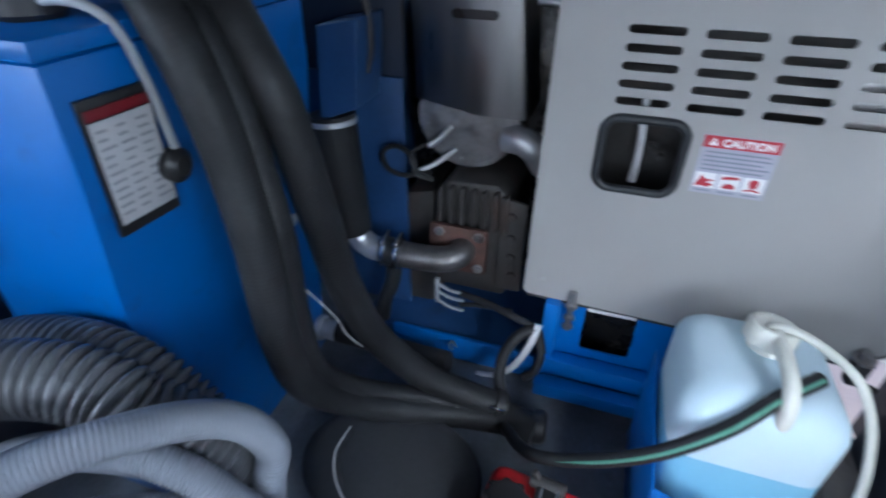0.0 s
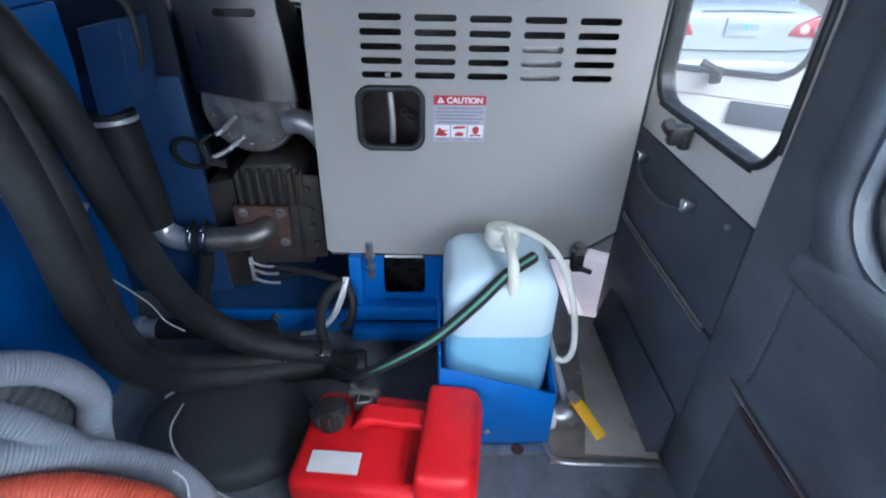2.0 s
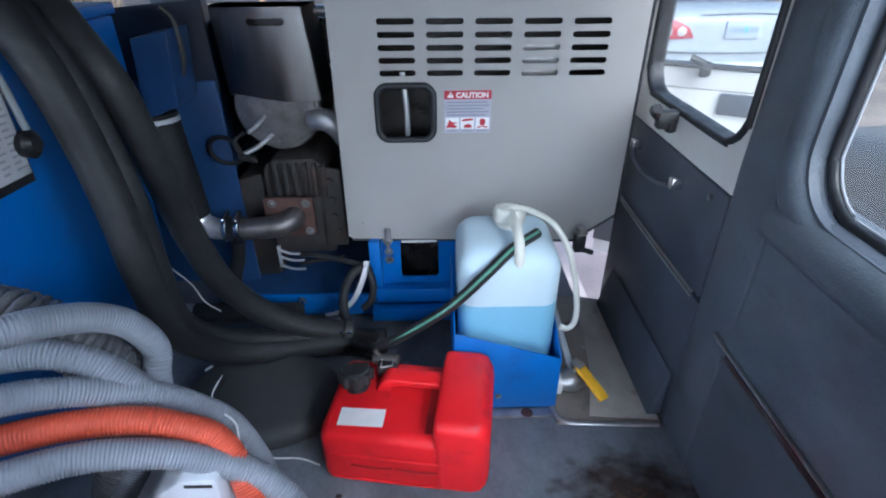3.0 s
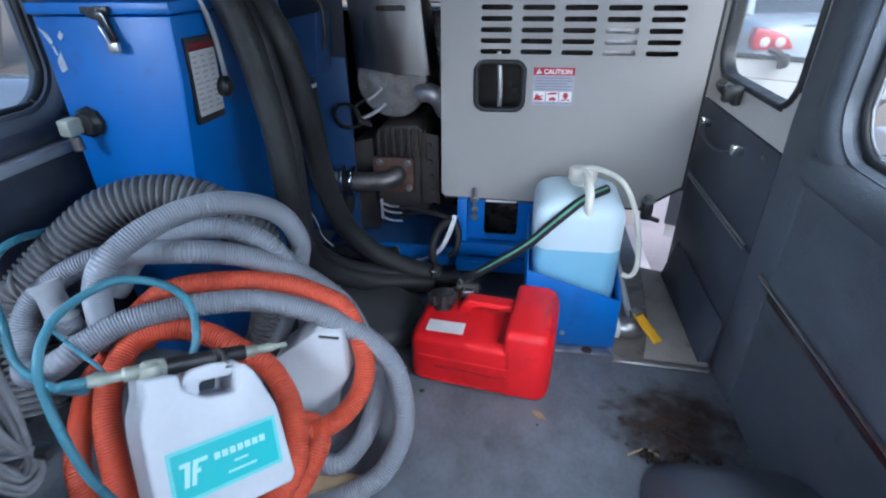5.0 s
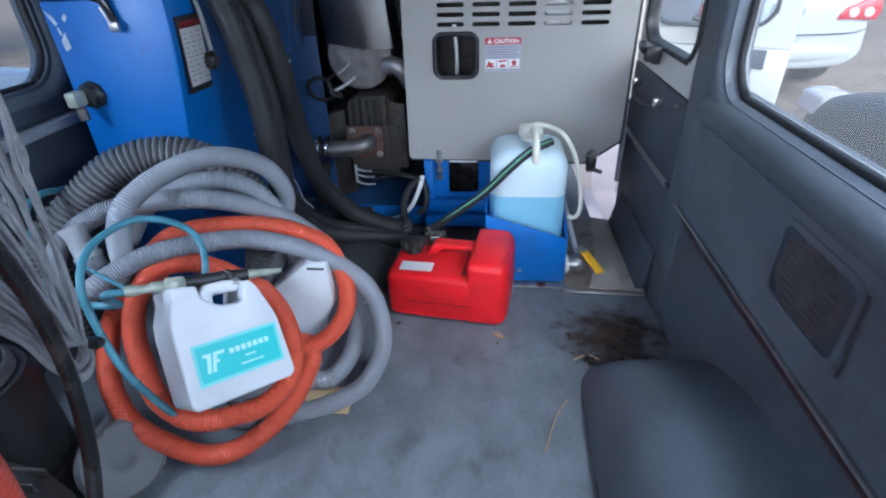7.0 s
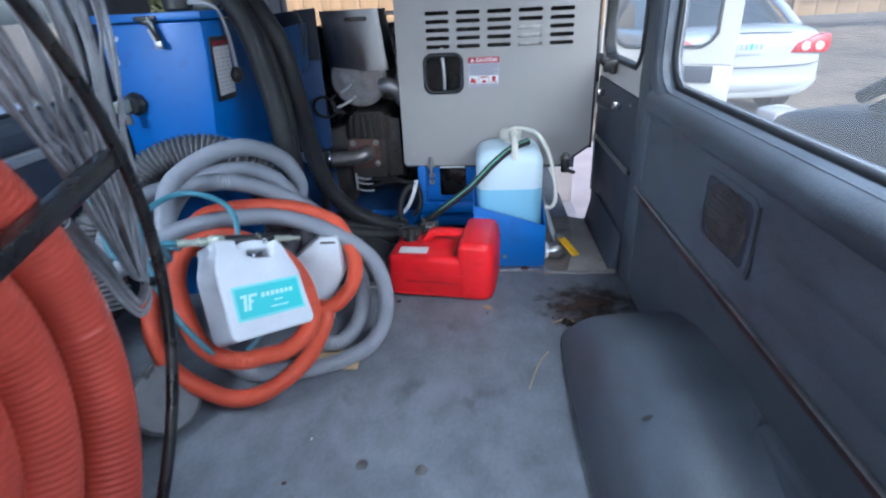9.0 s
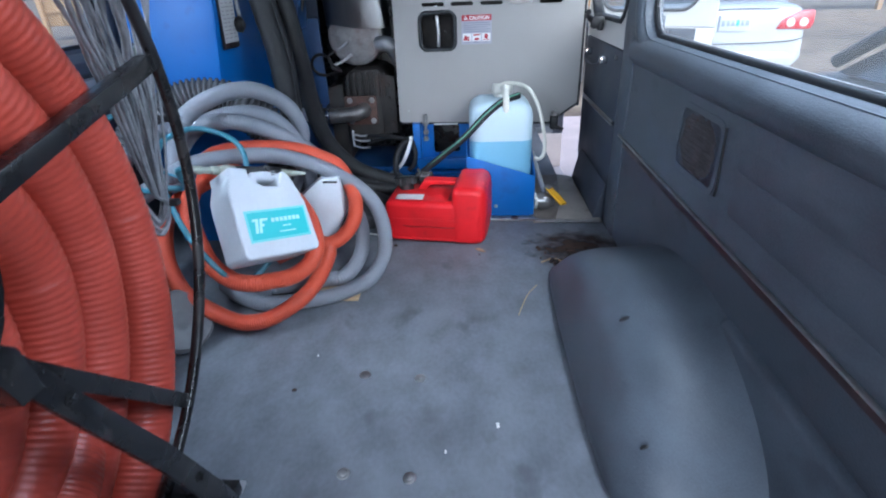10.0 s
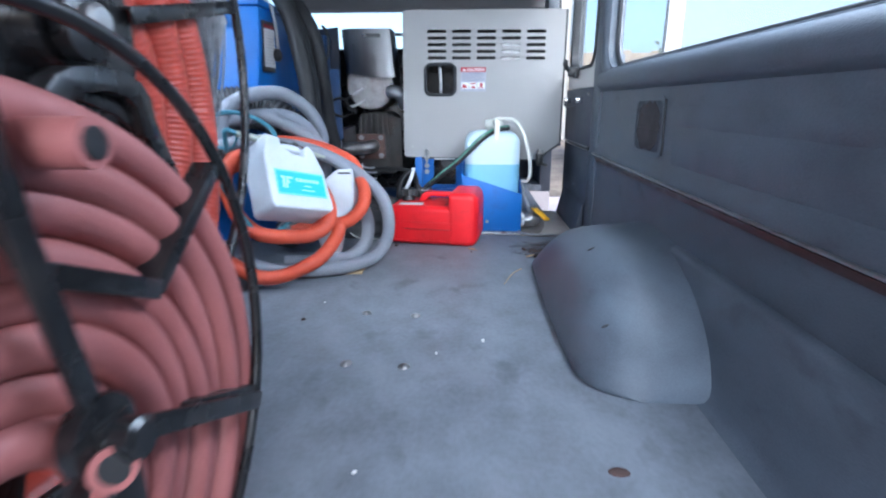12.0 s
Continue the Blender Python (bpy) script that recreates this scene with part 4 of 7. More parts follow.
for x, y in ((0.10, -0.30), (0.238, -0.311), (0.108, -0.587), (0.241, -0.594)):
    hole = lathe([(0.014, 0), (0.013, 0.003), (0.008, 0.004), (0.007, 0.006), (0.004, 0.007)], MAT_STEEL, Matrix.Translation((x, y, 0.0)), 14)
    solo("floor_bolt", hole, "worn metal bolt head in the floor", "bolt", group="floor bolts")
bm = bmesh.new()
leaf = [(-0.024, 0.0), (-0.012, 0.009), (0.004, 0.010), (0.022, 0.002), (0.006, -0.008), (-0.012, -0.007)]
vs = [bm.verts.new((0.398 + x * 0.8 + y * 0.6, 0.344 - x * 0.7 + y * 0.8, 0.004 + 0.25 * abs(y))) for x, y in leaf]
bm.faces.new(vs)
g = bmesh.ops.extrude_face_region(bm, geom=list(bm.faces))
bmesh.ops.translate(bm, vec=(0, 0, 0.0015), verts=[v for v in g["geom"] if isinstance(v, bmesh.types.BMVert)])
solo("leaf", mesh_of(bm, MAT_LEAF), "dry brown leaf on the floor", "leaf")
solo("paint_chip", box((0.420, -0.461, 0.003), (0.007, 0.014, 0.003), MAT_PAPER, 0.001), "white paint chip on the floor", "chip")
solo("straw", tube([(0.50, -0.05, 0.004), (0.535, 0.05, 0.006), (0.57, 0.11, 0.004)], 0.0016, MAT_CARD, 6, 0.01), "thin dry grass straw on the floor", "straw")
solo("cardboard", span(-0.16, 0.018, 0.030, 0.115, 0.001, 0.007, MAT_CARD, 0.001), "scrap of brown cardboard under the coiled hoses", "cardboard")

solo("rust_flake", lathe([(0.014, 0), (0.012, 0.002), (0.004, 0.003)], MAT_RUST, Matrix.Translation((0.624, -0.915, 0.001)) @ Matrix.Diagonal((1.3, 0.8, 1, 1)), 9, 0), "rust-brown flake lying on the floor", "flake")


# ---------------------------------------------------------------- the cleaning machine
FACE = 1.024
machine = thing("carpet_cleaning_machine", (0.30, 1.30, 0.0), "truck-mounted cleaning machine with a silver louvred cover on a blue frame", "machine")


def slot(x, z, w=0.092, h=0.0135):
    return rounded(x, x + w, z - h / 2, z + h / 2, h / 2 - 0.0002, 3)


outline = [(0.062, 0.300), (0.715, 0.288), (0.832, 0.372), (0.832, 0.992), (0.078, 0.992), (0.056, 0.985), (0.050, 0.312)]
holes = [slot(0.173 + 0.1193 * c, 0.7765 - 0.0007 * c + 0.0300 * r, 0.092, 0.0145) for r in range(5) for c in range(5)]
window = rounded(0.163, 0.308, 0.605, 0.746, 0.028)
cover = part("cover", pierced(outline, [*holes, window], xz, FACE, FACE + 0.004, MAT_PANEL), machine, "silver louvred sheet-metal cover")
part("cover_return", prism([(0.052, 0.312), (0.066, 0.303), (0.714, 0.291), (0.829, 0.374), (0.829, 0.990), (0.82, 0.990), (0.82, 0.379), (0.710, 0.300), (0.07, 0.312), (0.062, 0.32), (0.070, 0.980), (0.062, 0.985)], "y", FACE + 0.0045, FACE + 0.03, MAT_PANEL), cover)
part("edge_seal", tube([(0.060, FACE + 0.004, 0.298), (0.40, FACE + 0.004, 0.291), (0.712, FACE + 0.004, 0.285), (0.722, FACE + 0.004, 0.288), (0.828, FACE + 0.004, 0.364), (0.836, FACE + 0.004, 0.376), (0.836, FACE + 0.004, 0.65), (0.836, FACE + 0.004, 0.99)], 0.0055, MAT_GASKET, 8, 0.01), cover, "black rubber edge strip")
part("opening_trim", tube([xz(a, b, FACE - 0.001) for a, b in window], 0.0085, MAT_GASKET, 8, 0.008, closed=True), cover, "dark rubber trim round the opening")
# solid dark block in place of the shaded hollow seen through the slots
part("enclosure", prism([(0.07, 0.31), (0.71, 0.305), (0.82, 0.38), (0.82, 0.985), (0.07, 0.985)], "y", FACE + 0.16, 1.72, MAT_IRON, 0.004), machine, "dark block standing for the shade inside the enclosure")
part("enclosure_top", span(0.062, 0.830, FACE + 0.006, 1.72, 0.986, 0.991, MAT_PANEL, 0.001), machine)
part("enclosure_side", span(0.818, 0.829, FACE + 0.032, 1.72, 0.376, 0.984, MAT_PANEL, 0.001), machine)
part("enclosure_side", span(0.063, 0.070, FACE + 0.032, 1.72, 0.315, 0.984, MAT_BLACK_STEEL, 0.001), machine)
for r in range(3):
    part("baffle", span(0.535, 0.632, FACE + 0.018, FACE + 0.05, 0.764 + 0.0302 * r, 0.784 + 0.0302 * r, MAT_STEEL, 0.001), machine, "pale baffle behind the slots")
part("sight_tube", tube([(0.235, FACE + 0.055, 0.60), (0.236, FACE + 0.045, 0.67), (0.228, FACE + 0.05, 0.77)], 0.008, MAT_ALU, 10, 0.01), machine, "pale bent tube behind the opening")
for x, z in ((0.205, 0.73), (0.285, 0.735), (0.28, 0.645), (0.262, 0.66)):
    part("fitting", bolt((x, FACE + 0.10, z), (0, -1, 0), 0.007, 0.02, MAT_IRON), machine)
part("drain_cock", box((0.735, FACE - 0.020, 0.290), (0.034, 0.030, 0.060), MAT_BLACK_PLASTIC, 0.008), machine, "black drain cock")
part("cock_lever", rod((0.735, FACE - 0.03, 0.275), (0.775, FACE - 0.035, 0.262), 0.008, MAT_BLACK_PLASTIC), machine)
part("cock_nut", bolt((0.735, FACE - 0.02, 0.322), (0, 0, 1), 0.014, 0.020, MAT_STEEL), machine)
for x, z in ((0.166, 0.318),):
    clip = part("clamp", box((x, FACE - 0.008, z + 0.004), (0.017, 0.014, 0.030), MAT_STEEL, 0.003), machine, "steel hold-down clamp")
    part("stud", rod((x, FACE - 0.014, z - 0.045), (x, FACE - 0.014, z + 0.022), 0.006, MAT_STEEL), clip)
    part("nut", bolt((x, FACE - 0.012, z - 0.018), (0, -1, 0), 0.009, 0.014, MAT_STEEL), clip)
    part("nut", bolt((x, FACE - 0.002, z - 0.062), (0, -1, 0), 0.008, 0.012, MAT_STEEL), clip)
part("screw", bolt((0.093, FACE - 0.001, 0.352), (0, -1, 0), 0.003, 0.003, MAT_STEEL), machine)

LZ = -0.0105
label = part("caution_label", span(0.335, 0.459, FACE - 0.0012, FACE - 0.0002, 0.632 + LZ, 0.744 + LZ, MAT_LABEL_BODY, 0), machine, "red and lilac-grey caution label")
part("header_band", span(0.336, 0.458, FACE - 0.0020, FACE - 0.0013, 0.7215 + LZ, 0.7435 + LZ, MAT_LABEL_RED, 0), label)
part("heading", lettering("CAUTION", 0.0185, pose(0.3665, FACE - 0.0022, 0.7258 + LZ, 90), MAT_PAPER, bold=0.0007), label)
tri = [(0.344, 0.726 + LZ), (0.361, 0.726 + LZ), (0.3525, 0.7405 + LZ)]
part("warning_triangle", prism(tri, "y", FACE - 0.0026, FACE - 0.0021, MAT_PAPER), label)
part("triangle_bar", span(0.3517, 0.3533, FACE - 0.0031, FACE - 0.0027, 0.7295 + LZ, 0.7355 + LZ, MAT_LABEL_RED, 0), label)
for k, w in enumerate((0.104, 0.108, 0.096, 0.108, 0.100)):
    part("text_bar", span(0.344, 0.344 + w, FACE - 0.0019, FACE - 0.0013, 0.7120 - 0.0083 * k + LZ, 0.7150 - 0.0083 * k + LZ, MAT_LABEL_GREY, 0), label)
MARKS = (
    ([(0.001, 0.002), (0.012, 0.004), (0.024, 0.002), (0.033, 0.008), (0.020, 0.012), (0.034, 0.017), (0.018, 0.018), (0.010, 0.025), (0.006, 0.014)],),
    ([(0.004, 0.020), (0.033, 0.023), (0.032, 0.028), (0.010, 0.027), (0.004, 0.024)], [(0.008, 0.003), (0.028, 0.003), (0.030, 0.009), (0.020, 0.014), (0.010, 0.010)]),
    ([(0.011, 0.014), (0.014, 0.009), (0.022, 0.009), (0.025, 0.014), (0.026, 0.022), (0.022, 0.027), (0.014, 0.027), (0.010, 0.022)], [(0.005, 0.002), (0.018, 0.005), (0.031, 0.002), (0.031, 0.006), (0.018, 0.008), (0.005, 0.006)]),
)
for k, marks in enumerate(MARKS):
    x, z = 0.339 + 0.0398 * k, 0.6435 + LZ
    sq = part("pictogram", span(x, x + 0.036, FACE - 0.0019, FACE - 0.0013, z, z + 0.030, MAT_PAPER, 0), label)
    for pts in marks:
        part("mark", prism([(x + u, z + v) for u, v in pts], "y", FACE - 0.0025, FACE - 0.0020, MAT_LABEL_RED), sq)
    part("text_bar", span(x + 0.004, x + 0.030, FACE - 0.0019, FACE - 0.0013, 0.6370 + LZ, 0.6395 + LZ, MAT_LABEL_GREY, 0), label)

# blue stand below the cover
part("frame_post", span(0.108, 0.142, 1.000, 1.040, 0.02, 0.300, MAT_BLUE, 0.003), machine, "bright blue steel post")
sq = rounded(0.200, 0.316, 0.160, 0.287, 0.010)
part("frame_plate", pierced([(0.143, 0.045), (0.610, 0.045), (0.610, 0.298), (0.143, 0.298)], [sq], xz, 1.028, 1.034, MAT_BLUE), machine, "blue steel plate with a square opening")
part("frame_beam", span(0.12, 0.62, 0.985, 1.022, 0.092, 0.140, MAT_BLUE, 0.003), machine)
part("frame_lip", span(0.11, 0.61, 0.950, 0.990, 0.045, 0.085, MAT_BLUE, 0.003), machine)
# black sheet added behind the square opening to paint its inner shade
part("opening_shade", span(0.15, 0.50, 1.10, 1.12, 0.06, 0.30, MAT_BLACK_STEEL, 0.002), machine)
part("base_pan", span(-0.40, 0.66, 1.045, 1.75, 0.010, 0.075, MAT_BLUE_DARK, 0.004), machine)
part("base_lip", span(-0.300, 0.105, 1.030, 1.043, 0.012, 0.092, MAT_BLUE, 0.003), machine, "bright blue front lip of the base")
part("eye_bolt", tube([(-0.125, 1.026, 0.050), (-0.128, 1.012, 0.080), (-0.120, 1.014, 0.092), (-0.113, 1.020, 0.070)], 0.0035, MAT_STEEL, 8, 0.004), machine)
for x in (0.165, 0.30):
    part("bolt", bolt((x, 1.027, 0.225 if x < 0.2 else 0.120), (0, -1, 0), 0.008, 0.012, MAT_STEEL), machine)
part("rub_bar", span(0.205, 0.310, 1.018, 1.027, 0.288, 0.2935, MAT_PAPER, 0.001), machine, "pale strip above the opening")

# blower with ribbed case
blower = part("blower", prism([(-0.205, 0.20), (-0.205, 0.47), (-0.175, 0.515), (-0.05, 0.522), (-0.012, 0.49), (-0.012, 0.20)], "y", 1.115, 1.42, MAT_IRON, 0.012), machine, "dark cast-iron blower case with ribs")
for k in range(7):
    x = -0.190 + 0.0275 * k
    part("rib", prism([(x, 0.405), (x, 0.505 - 0.01 * (k in (0, 6))), (x + 0.012, 0.512), (x + 0.012, 0.405)], "y", 1.092, 1.118, MAT_IRON, 0.004), blower)
for x, z in ((-0.005, 0.455), (-0.003, 0.395), (0.0, 0.34), (0.006, 0.285)):
    part("bolt", bolt((x, 1.108, z), (0, -1, 0), 0.011, 0.016, MAT_IRON), blower)
part("end_plate", prism([(-0.035, 0.235), (0.030, 0.235), (0.030, 0.49), (-0.035, 0.50)], "y", 1.100, 1.114, MAT_IRON, 0.004), blower)
flange = part("flange", prism(rounded(-0.205, -0.058, 0.283, 0.412, 0.008), "y", 1.078, 1.091, MAT_RUST, 0.002), blower, "rusty square flange")
for x in (-0.180, -0.078):
    for z in (0.300, 0.393):
        part("bolt", bolt((x, 1.079, z), (0, -1, 0), 0.0085, 0.010, MAT_STEEL), flange)
part("outlet_pipe", tube([(-0.118, 1.085, 0.352), (-0.122, 1.050, 0.350), (-0.150, 1.032, 0.345), (-0.20, 1.028, 0.340), (-0.30, 1.030, 0.336)], 0.033, MAT_PIPE, 20, 0.008), machine, "scorched steel outlet elbow")
coupling = part("coupling", rod((-0.318, 1.030, 0.336), (-0.255, 1.029, 0.337), 0.037, MAT_GASKET, 24), machine, "rubber coupling with two band clamps")
for x in (-0.305, -0.270):
    part("band_clamp", rod((x - 0.006, 1.030, 0.337), (x + 0.006, 1.030, 0.337), 0.0405, MAT_CHROME, 28), coupling, "bright band clamp")
    part("clamp_screw", rod((x, 1.000, 0.376), (x, 1.050, 0.384), 0.007, MAT_CHROME, 10), coupling)
part("intake_elbow", tube([(-0.318, 1.030, 0.337), (-0.345, 1.030, 0.340), (-0.375, 1.032, 0.358), (-0.392, 1.036, 0.395)], 0.031, MAT_ALU, 20, 0.008), machine, "pale aluminium elbow")
part("intake_hose", tube([(-0.401, 1.030, 0.385), (-0.407, 1.030, 0.488), (-0.415, 1.035, 0.584), (-0.423, 1.040, 0.677)], 0.054, MAT_BLACK_HOSE, 20, 0.01), machine, "short fat black rubber hose")
part("band_clamp", rod((-0.421, 1.039, 0.653), (-0.422, 1.04, 0.669), 0.0555, MAT_ALU, 24), machine, "pale band clamp")
fb = part("filter_box", prism([(-0.432, 0.668), (-0.340, 0.706), (-0.322, 0.884), (-0.414, 0.866)], "y", 1.005, 1.13, MAT_BLUE_DARK, 0.004), machine, "dark blue filter box")
part("bracket", tube([(-0.345, 1.05, 0.93), (-0.325, 1.06, 0.90), (-0.322, 1.06, 0.82), (-0.335, 1.06, 0.77)], 0.007, MAT_IRON, 8, 0.01), fb, "rusty bracket")
part("lever", tube([(-0.51, 0.98, 0.86), (-0.50, 0.985, 0.83), (-0.485, 0.99, 0.79)], 0.006, MAT_STEEL, 8, 0.01), machine)

# silencer with heat shield
muffler = part("silencer", lathe([(0.0, 0), (0.118, 0.0), (0.124, 0.006), (0.124, 0.30), (0.11, 0.31)], MAT_STEEL, along((-0.140, 1.165, 0.655), (-0.140, 2, 0.655)), 36), machine, "dull round silencer end plate")
part("end_disc", lathe([(0.0, 0), (0.108, 0.0), (0.110, 0.004)], MAT_STEEL, along((-0.140, 1.158, 0.655), (-0.140, 2, 0.655)), 36), muffler)
for k in range(10):
    a = 2 * math.pi * k / 10 + 0.2
    part("rivet", bolt((-0.140 + 0.098 * math.cos(a), 1.158, 0.655 + 0.098 * math.sin(a)), (0, -1, 0), 0.0035, 0.004, MAT_STEEL), muffler)
for (x, z), (x2, z2) in (((-0.178, 0.634), (-0.212, 0.608)), ((-0.165, 0.580), (-0.232, 0.546))):
    part("spark_fitting", tube([(x, 1.155, z), ((x + x2) / 2, 1.11, (z + z2) / 2 - 0.004), (x2, 1.09, z2)], 0.0078, MAT_ALU, 10, 0.0025, rib=0.0022), muffler, "ribbed bright fitting")
shield_profile = [(-0.285, 1.25), (-0.282, 1.165), (-0.262, 1.116), (-0.225, 1.100), (-0.10, 1.098), (-0.021, 1.100), (-0.014, 1.107), (-0.012, 1.25)]
bm = bmesh.new()
low = [bm.verts.new((x + 0.004 + 0.020 * (i < 4) * (4 - i) / 4 + 0.018 * (i > 4), y, 0.690 + 0.02 * (i in (2, 3)))) for i, (x, y) in enumerate(shield_profile)]
high = [bm.verts.new((x * 0.97 - 0.004, y + 0.006, 0.923)) for x, y in shield_profile]
for a, b in ((low, high),):
    for i in range(len(a) - 1):
        bm.faces.new((a[i], a[i + 1], b[i + 1], b[i]))
bm.faces.new(high)
g = bmesh.ops.solidify(bm, geom=list(bm.faces), thickness=0.003)
part("heat_shield", mesh_of(bm, MAT_STAINLESS, 50), machine, "bent stainless heat shield")
part("shield_slot", prism(rounded(-0.160, -0.066, 0.881, 0.898, 0.008), "y", 1.0945, 1.1035, MAT_BLACK_STEEL), machine, "dark rounded slot in the shield")
part("exhaust_pipe", tube([(-0.045, 1.17, 0.62), (-0.005, 1.155, 0.622), (0.025, 1.16, 0.60), (0.04, 1.20, 0.55)], 0.033, MAT_ALU, 18, 0.01), machine, "bright exhaust elbow")
part("cross_tube", rod((-0.01, 1.20, 0.905), (0.07, 1.20, 0.902), 0.008, MAT_ALU), machine)
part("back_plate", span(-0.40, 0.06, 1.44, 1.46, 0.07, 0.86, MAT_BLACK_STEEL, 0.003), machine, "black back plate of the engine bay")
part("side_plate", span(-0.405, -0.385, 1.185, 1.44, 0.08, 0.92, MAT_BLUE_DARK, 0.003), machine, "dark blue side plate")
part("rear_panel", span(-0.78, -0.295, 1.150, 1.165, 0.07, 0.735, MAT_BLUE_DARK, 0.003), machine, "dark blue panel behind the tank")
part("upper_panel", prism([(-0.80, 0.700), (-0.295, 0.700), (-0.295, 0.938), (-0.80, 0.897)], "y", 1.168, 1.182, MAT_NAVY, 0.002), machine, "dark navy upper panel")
part("engine_block", prism([(-0.36, 0.08), (-0.36, 0.36), (-0.30, 0.44), (-0.22, 0.46), (-0.22, 0.08)], "y", 1.16, 1.42, MAT_IRON, 0.02), machine)
part("drain_elbow", tube([(-0.30, 1.06, 0.27), (-0.305, 1.05, 0.22), (-0.325, 1.04, 0.16), (-0.335, 1.04, 0.10)], 0.021, MAT_BLACK_HOSE, 12, 0.01), machine)
loop = [(-0.292 + 0.050 * math.cos(radians(t)), 1.085 + 0.0002 * t, 0.545 + 0.046 * math.sin(radians(t))) for t in range(-10, 330, 20)]
part("cable_loop", tube([(-0.205, 1.10, 0.52), *loop, (-0.225, 1.15, 0.515)], 0.0065, MAT_BLACK_HOSE, 8, 0.006), machine, "round loop of thin black cable")
part("cable_loop", tube([(-0.225, 1.10, 0.605), (-0.252, 1.09, 0.585), (-0.246, 1.085, 0.555), (-0.205, 1.09, 0.530)], 0.005, MAT_BLACK_HOSE, 8, 0.006), machine)
bracket = part("pipe_hanger", span(-0.182, -0.172, 1.050, 1.062, 0.185, 0.262, MAT_ALU, 0.002), machine, "pale forked pipe hanger")
for z in (0.190, 0.222, 0.246):
    part("prong", tube([(-0.175, 1.055, z), (-0.14, 1.045, z - 0.006), (-0.10, 1.04, z - 0.004)], 0.0045, MAT_ALU, 8, 0.008), bracket)
part("fuel_line", tube([(-0.11, 1.045, 0.238), (-0.04, 1.025, 0.242), (0.04, 1.00, 0.238), (0.098, 0.985, 0.232)], 0.009, MAT_BLACK_HOSE, 10, 0.008), machine)
part("fuel_line", tube([(-0.11, 1.040, 0.205), (-0.05, 1.030, 0.225), (0.03, 1.01, 0.245)], 0.007, MAT_BLACK_HOSE, 10, 0.008), machine)
part("drop_line", tube([(0.098, 0.985, 0.232), (0.060, 0.965, 0.215), (0.035, 0.945, 0.17), (0.030, 0.92, 0.12), (0.045, 0.885, 0.085)], 0.014, MAT_BLACK_HOSE, 10, 0.008), machine)
part("drop_line", tube([(0.102, 0.985, 0.225), (0.118, 0.96, 0.18), (0.110, 0.945, 0.13), (0.085, 0.94, 0.105)], 0.011, MAT_BLACK_HOSE, 10, 0.008), machine)
for d in (0, 0.008):
    part("braided_line", tube([(0.098 + d, 0.982, 0.248), (0.085 + d, 0.958, 0.20), (0.055 + d, 0.935, 0.14), (0.010 + d, 0.93, 0.10), (-0.03, 0.935, 0.085)], 0.006, MAT_ALU, 8, 0.006, rib=0.0008), machine, "silver braided line")

# ---------------------------------------------------------------- waste tank
tank = thing("waste_tank", (-0.58, 0.80, 0.0), "blue steel waste tank with a chipped front and hinged lid", "tank")
part("tank_body", prism([(-0.745, 0.0), (-0.500, 0.0), (-0.462, 0.55), (-0.428, 0.80), (-0.424, 0.92), (-0.745, 0.92)], "y", 0.456, 0.985, MAT_BLUE, 0.004), tank)
part("lid", prism([(-0.752, 0.924), (-0.416, 0.924), (-0.416, 0.948), (-0.752, 0.948)], "y", 0.449, 0.99, MAT_BLUE, 0.004), tank, "blue lid with a folded rim")
latch = part("lid_latch", prism([(-0.598, 0.934), (-0.560, 0.930), (-0.552, 0.900), (-0.545, 0.868), (-0.560, 0.866), (-0.566, 0.896), (-0.578, 0.914), (-0.600, 0.920)], "y", 0.436, 0.4475, MAT_BLACK_STEEL, 0.002), tank, "black toggle latch")
part("strike", span(-0.612, -0.548, 0.438, 0.4485, 0.927, 0.940, MAT_BLACK_STEEL, 0.002), latch)
part("hook", box((-0.552, 0.433, 0.862), (0.026, 0.010, 0.022), MAT_STEEL, 0.004), latch, "worn steel hook")
part("loop", tube([(-0.572, 0.432, 0.905), (-0.562, 0.430, 0.882), (-0.556, 0.430, 0.866)], 0.003, MAT_STEEL, 8, 0.004), latch)
valve = part("sight_knob", lathe([(0.036, 0), (0.036, 0.012), (0.030, 0.018), (0.026, 0.03)], MAT_BLACK_PLASTIC, along((-0.690, 0.456, 0.695), (-0.690, 0.0, 0.695)), 8), tank, "black flange with a brass plug elbow")
part("plug", box((-0.704, 0.408, 0.695), (0.030, 0.044, 0.038), MAT_BRASS, 0.006), valve, "pale brass elbow")
part("spout", rod((-0.695, 0.400, 0.675), (-0.693, 0.400, 0.642), 0.013, MAT_PIPE), valve)
for pts in ([(-0.742, 0.900), (-0.722, 0.885), (-0.716, 0.868), (-0.724, 0.864), (-0.733, 0.882)], [(-0.700, 0.880), (-0.690, 0.892), (-0.684, 0.884), (-0.694, 0.872)], [(-0.722, 0.828), (-0.706, 0.850), (-0.702, 0.812), (-0.720, 0.804)], [(-0.722, 0.862), (-0.716, 0.858), (-0.714, 0.842), (-0.719, 0.842)]):
    part("paint_chip", prism(pts, "y", 0.4545, 0.4556, MAT_CHIP), tank, "bare white chip in the paint")
card = thing("instruction_card", (-0.40, 0.52, 0.69), "white instruction card with a maroon band in a dark frame", "sign")
tilt = pose(-0.423, 0.528, 0.777, 0, 3.0, -4)
part("holder", span(-0.004, 0.004, -0.050, 0.050, -0.090, 0.098, MAT_BLACK_PLASTIC, 0.002, tilt), card)
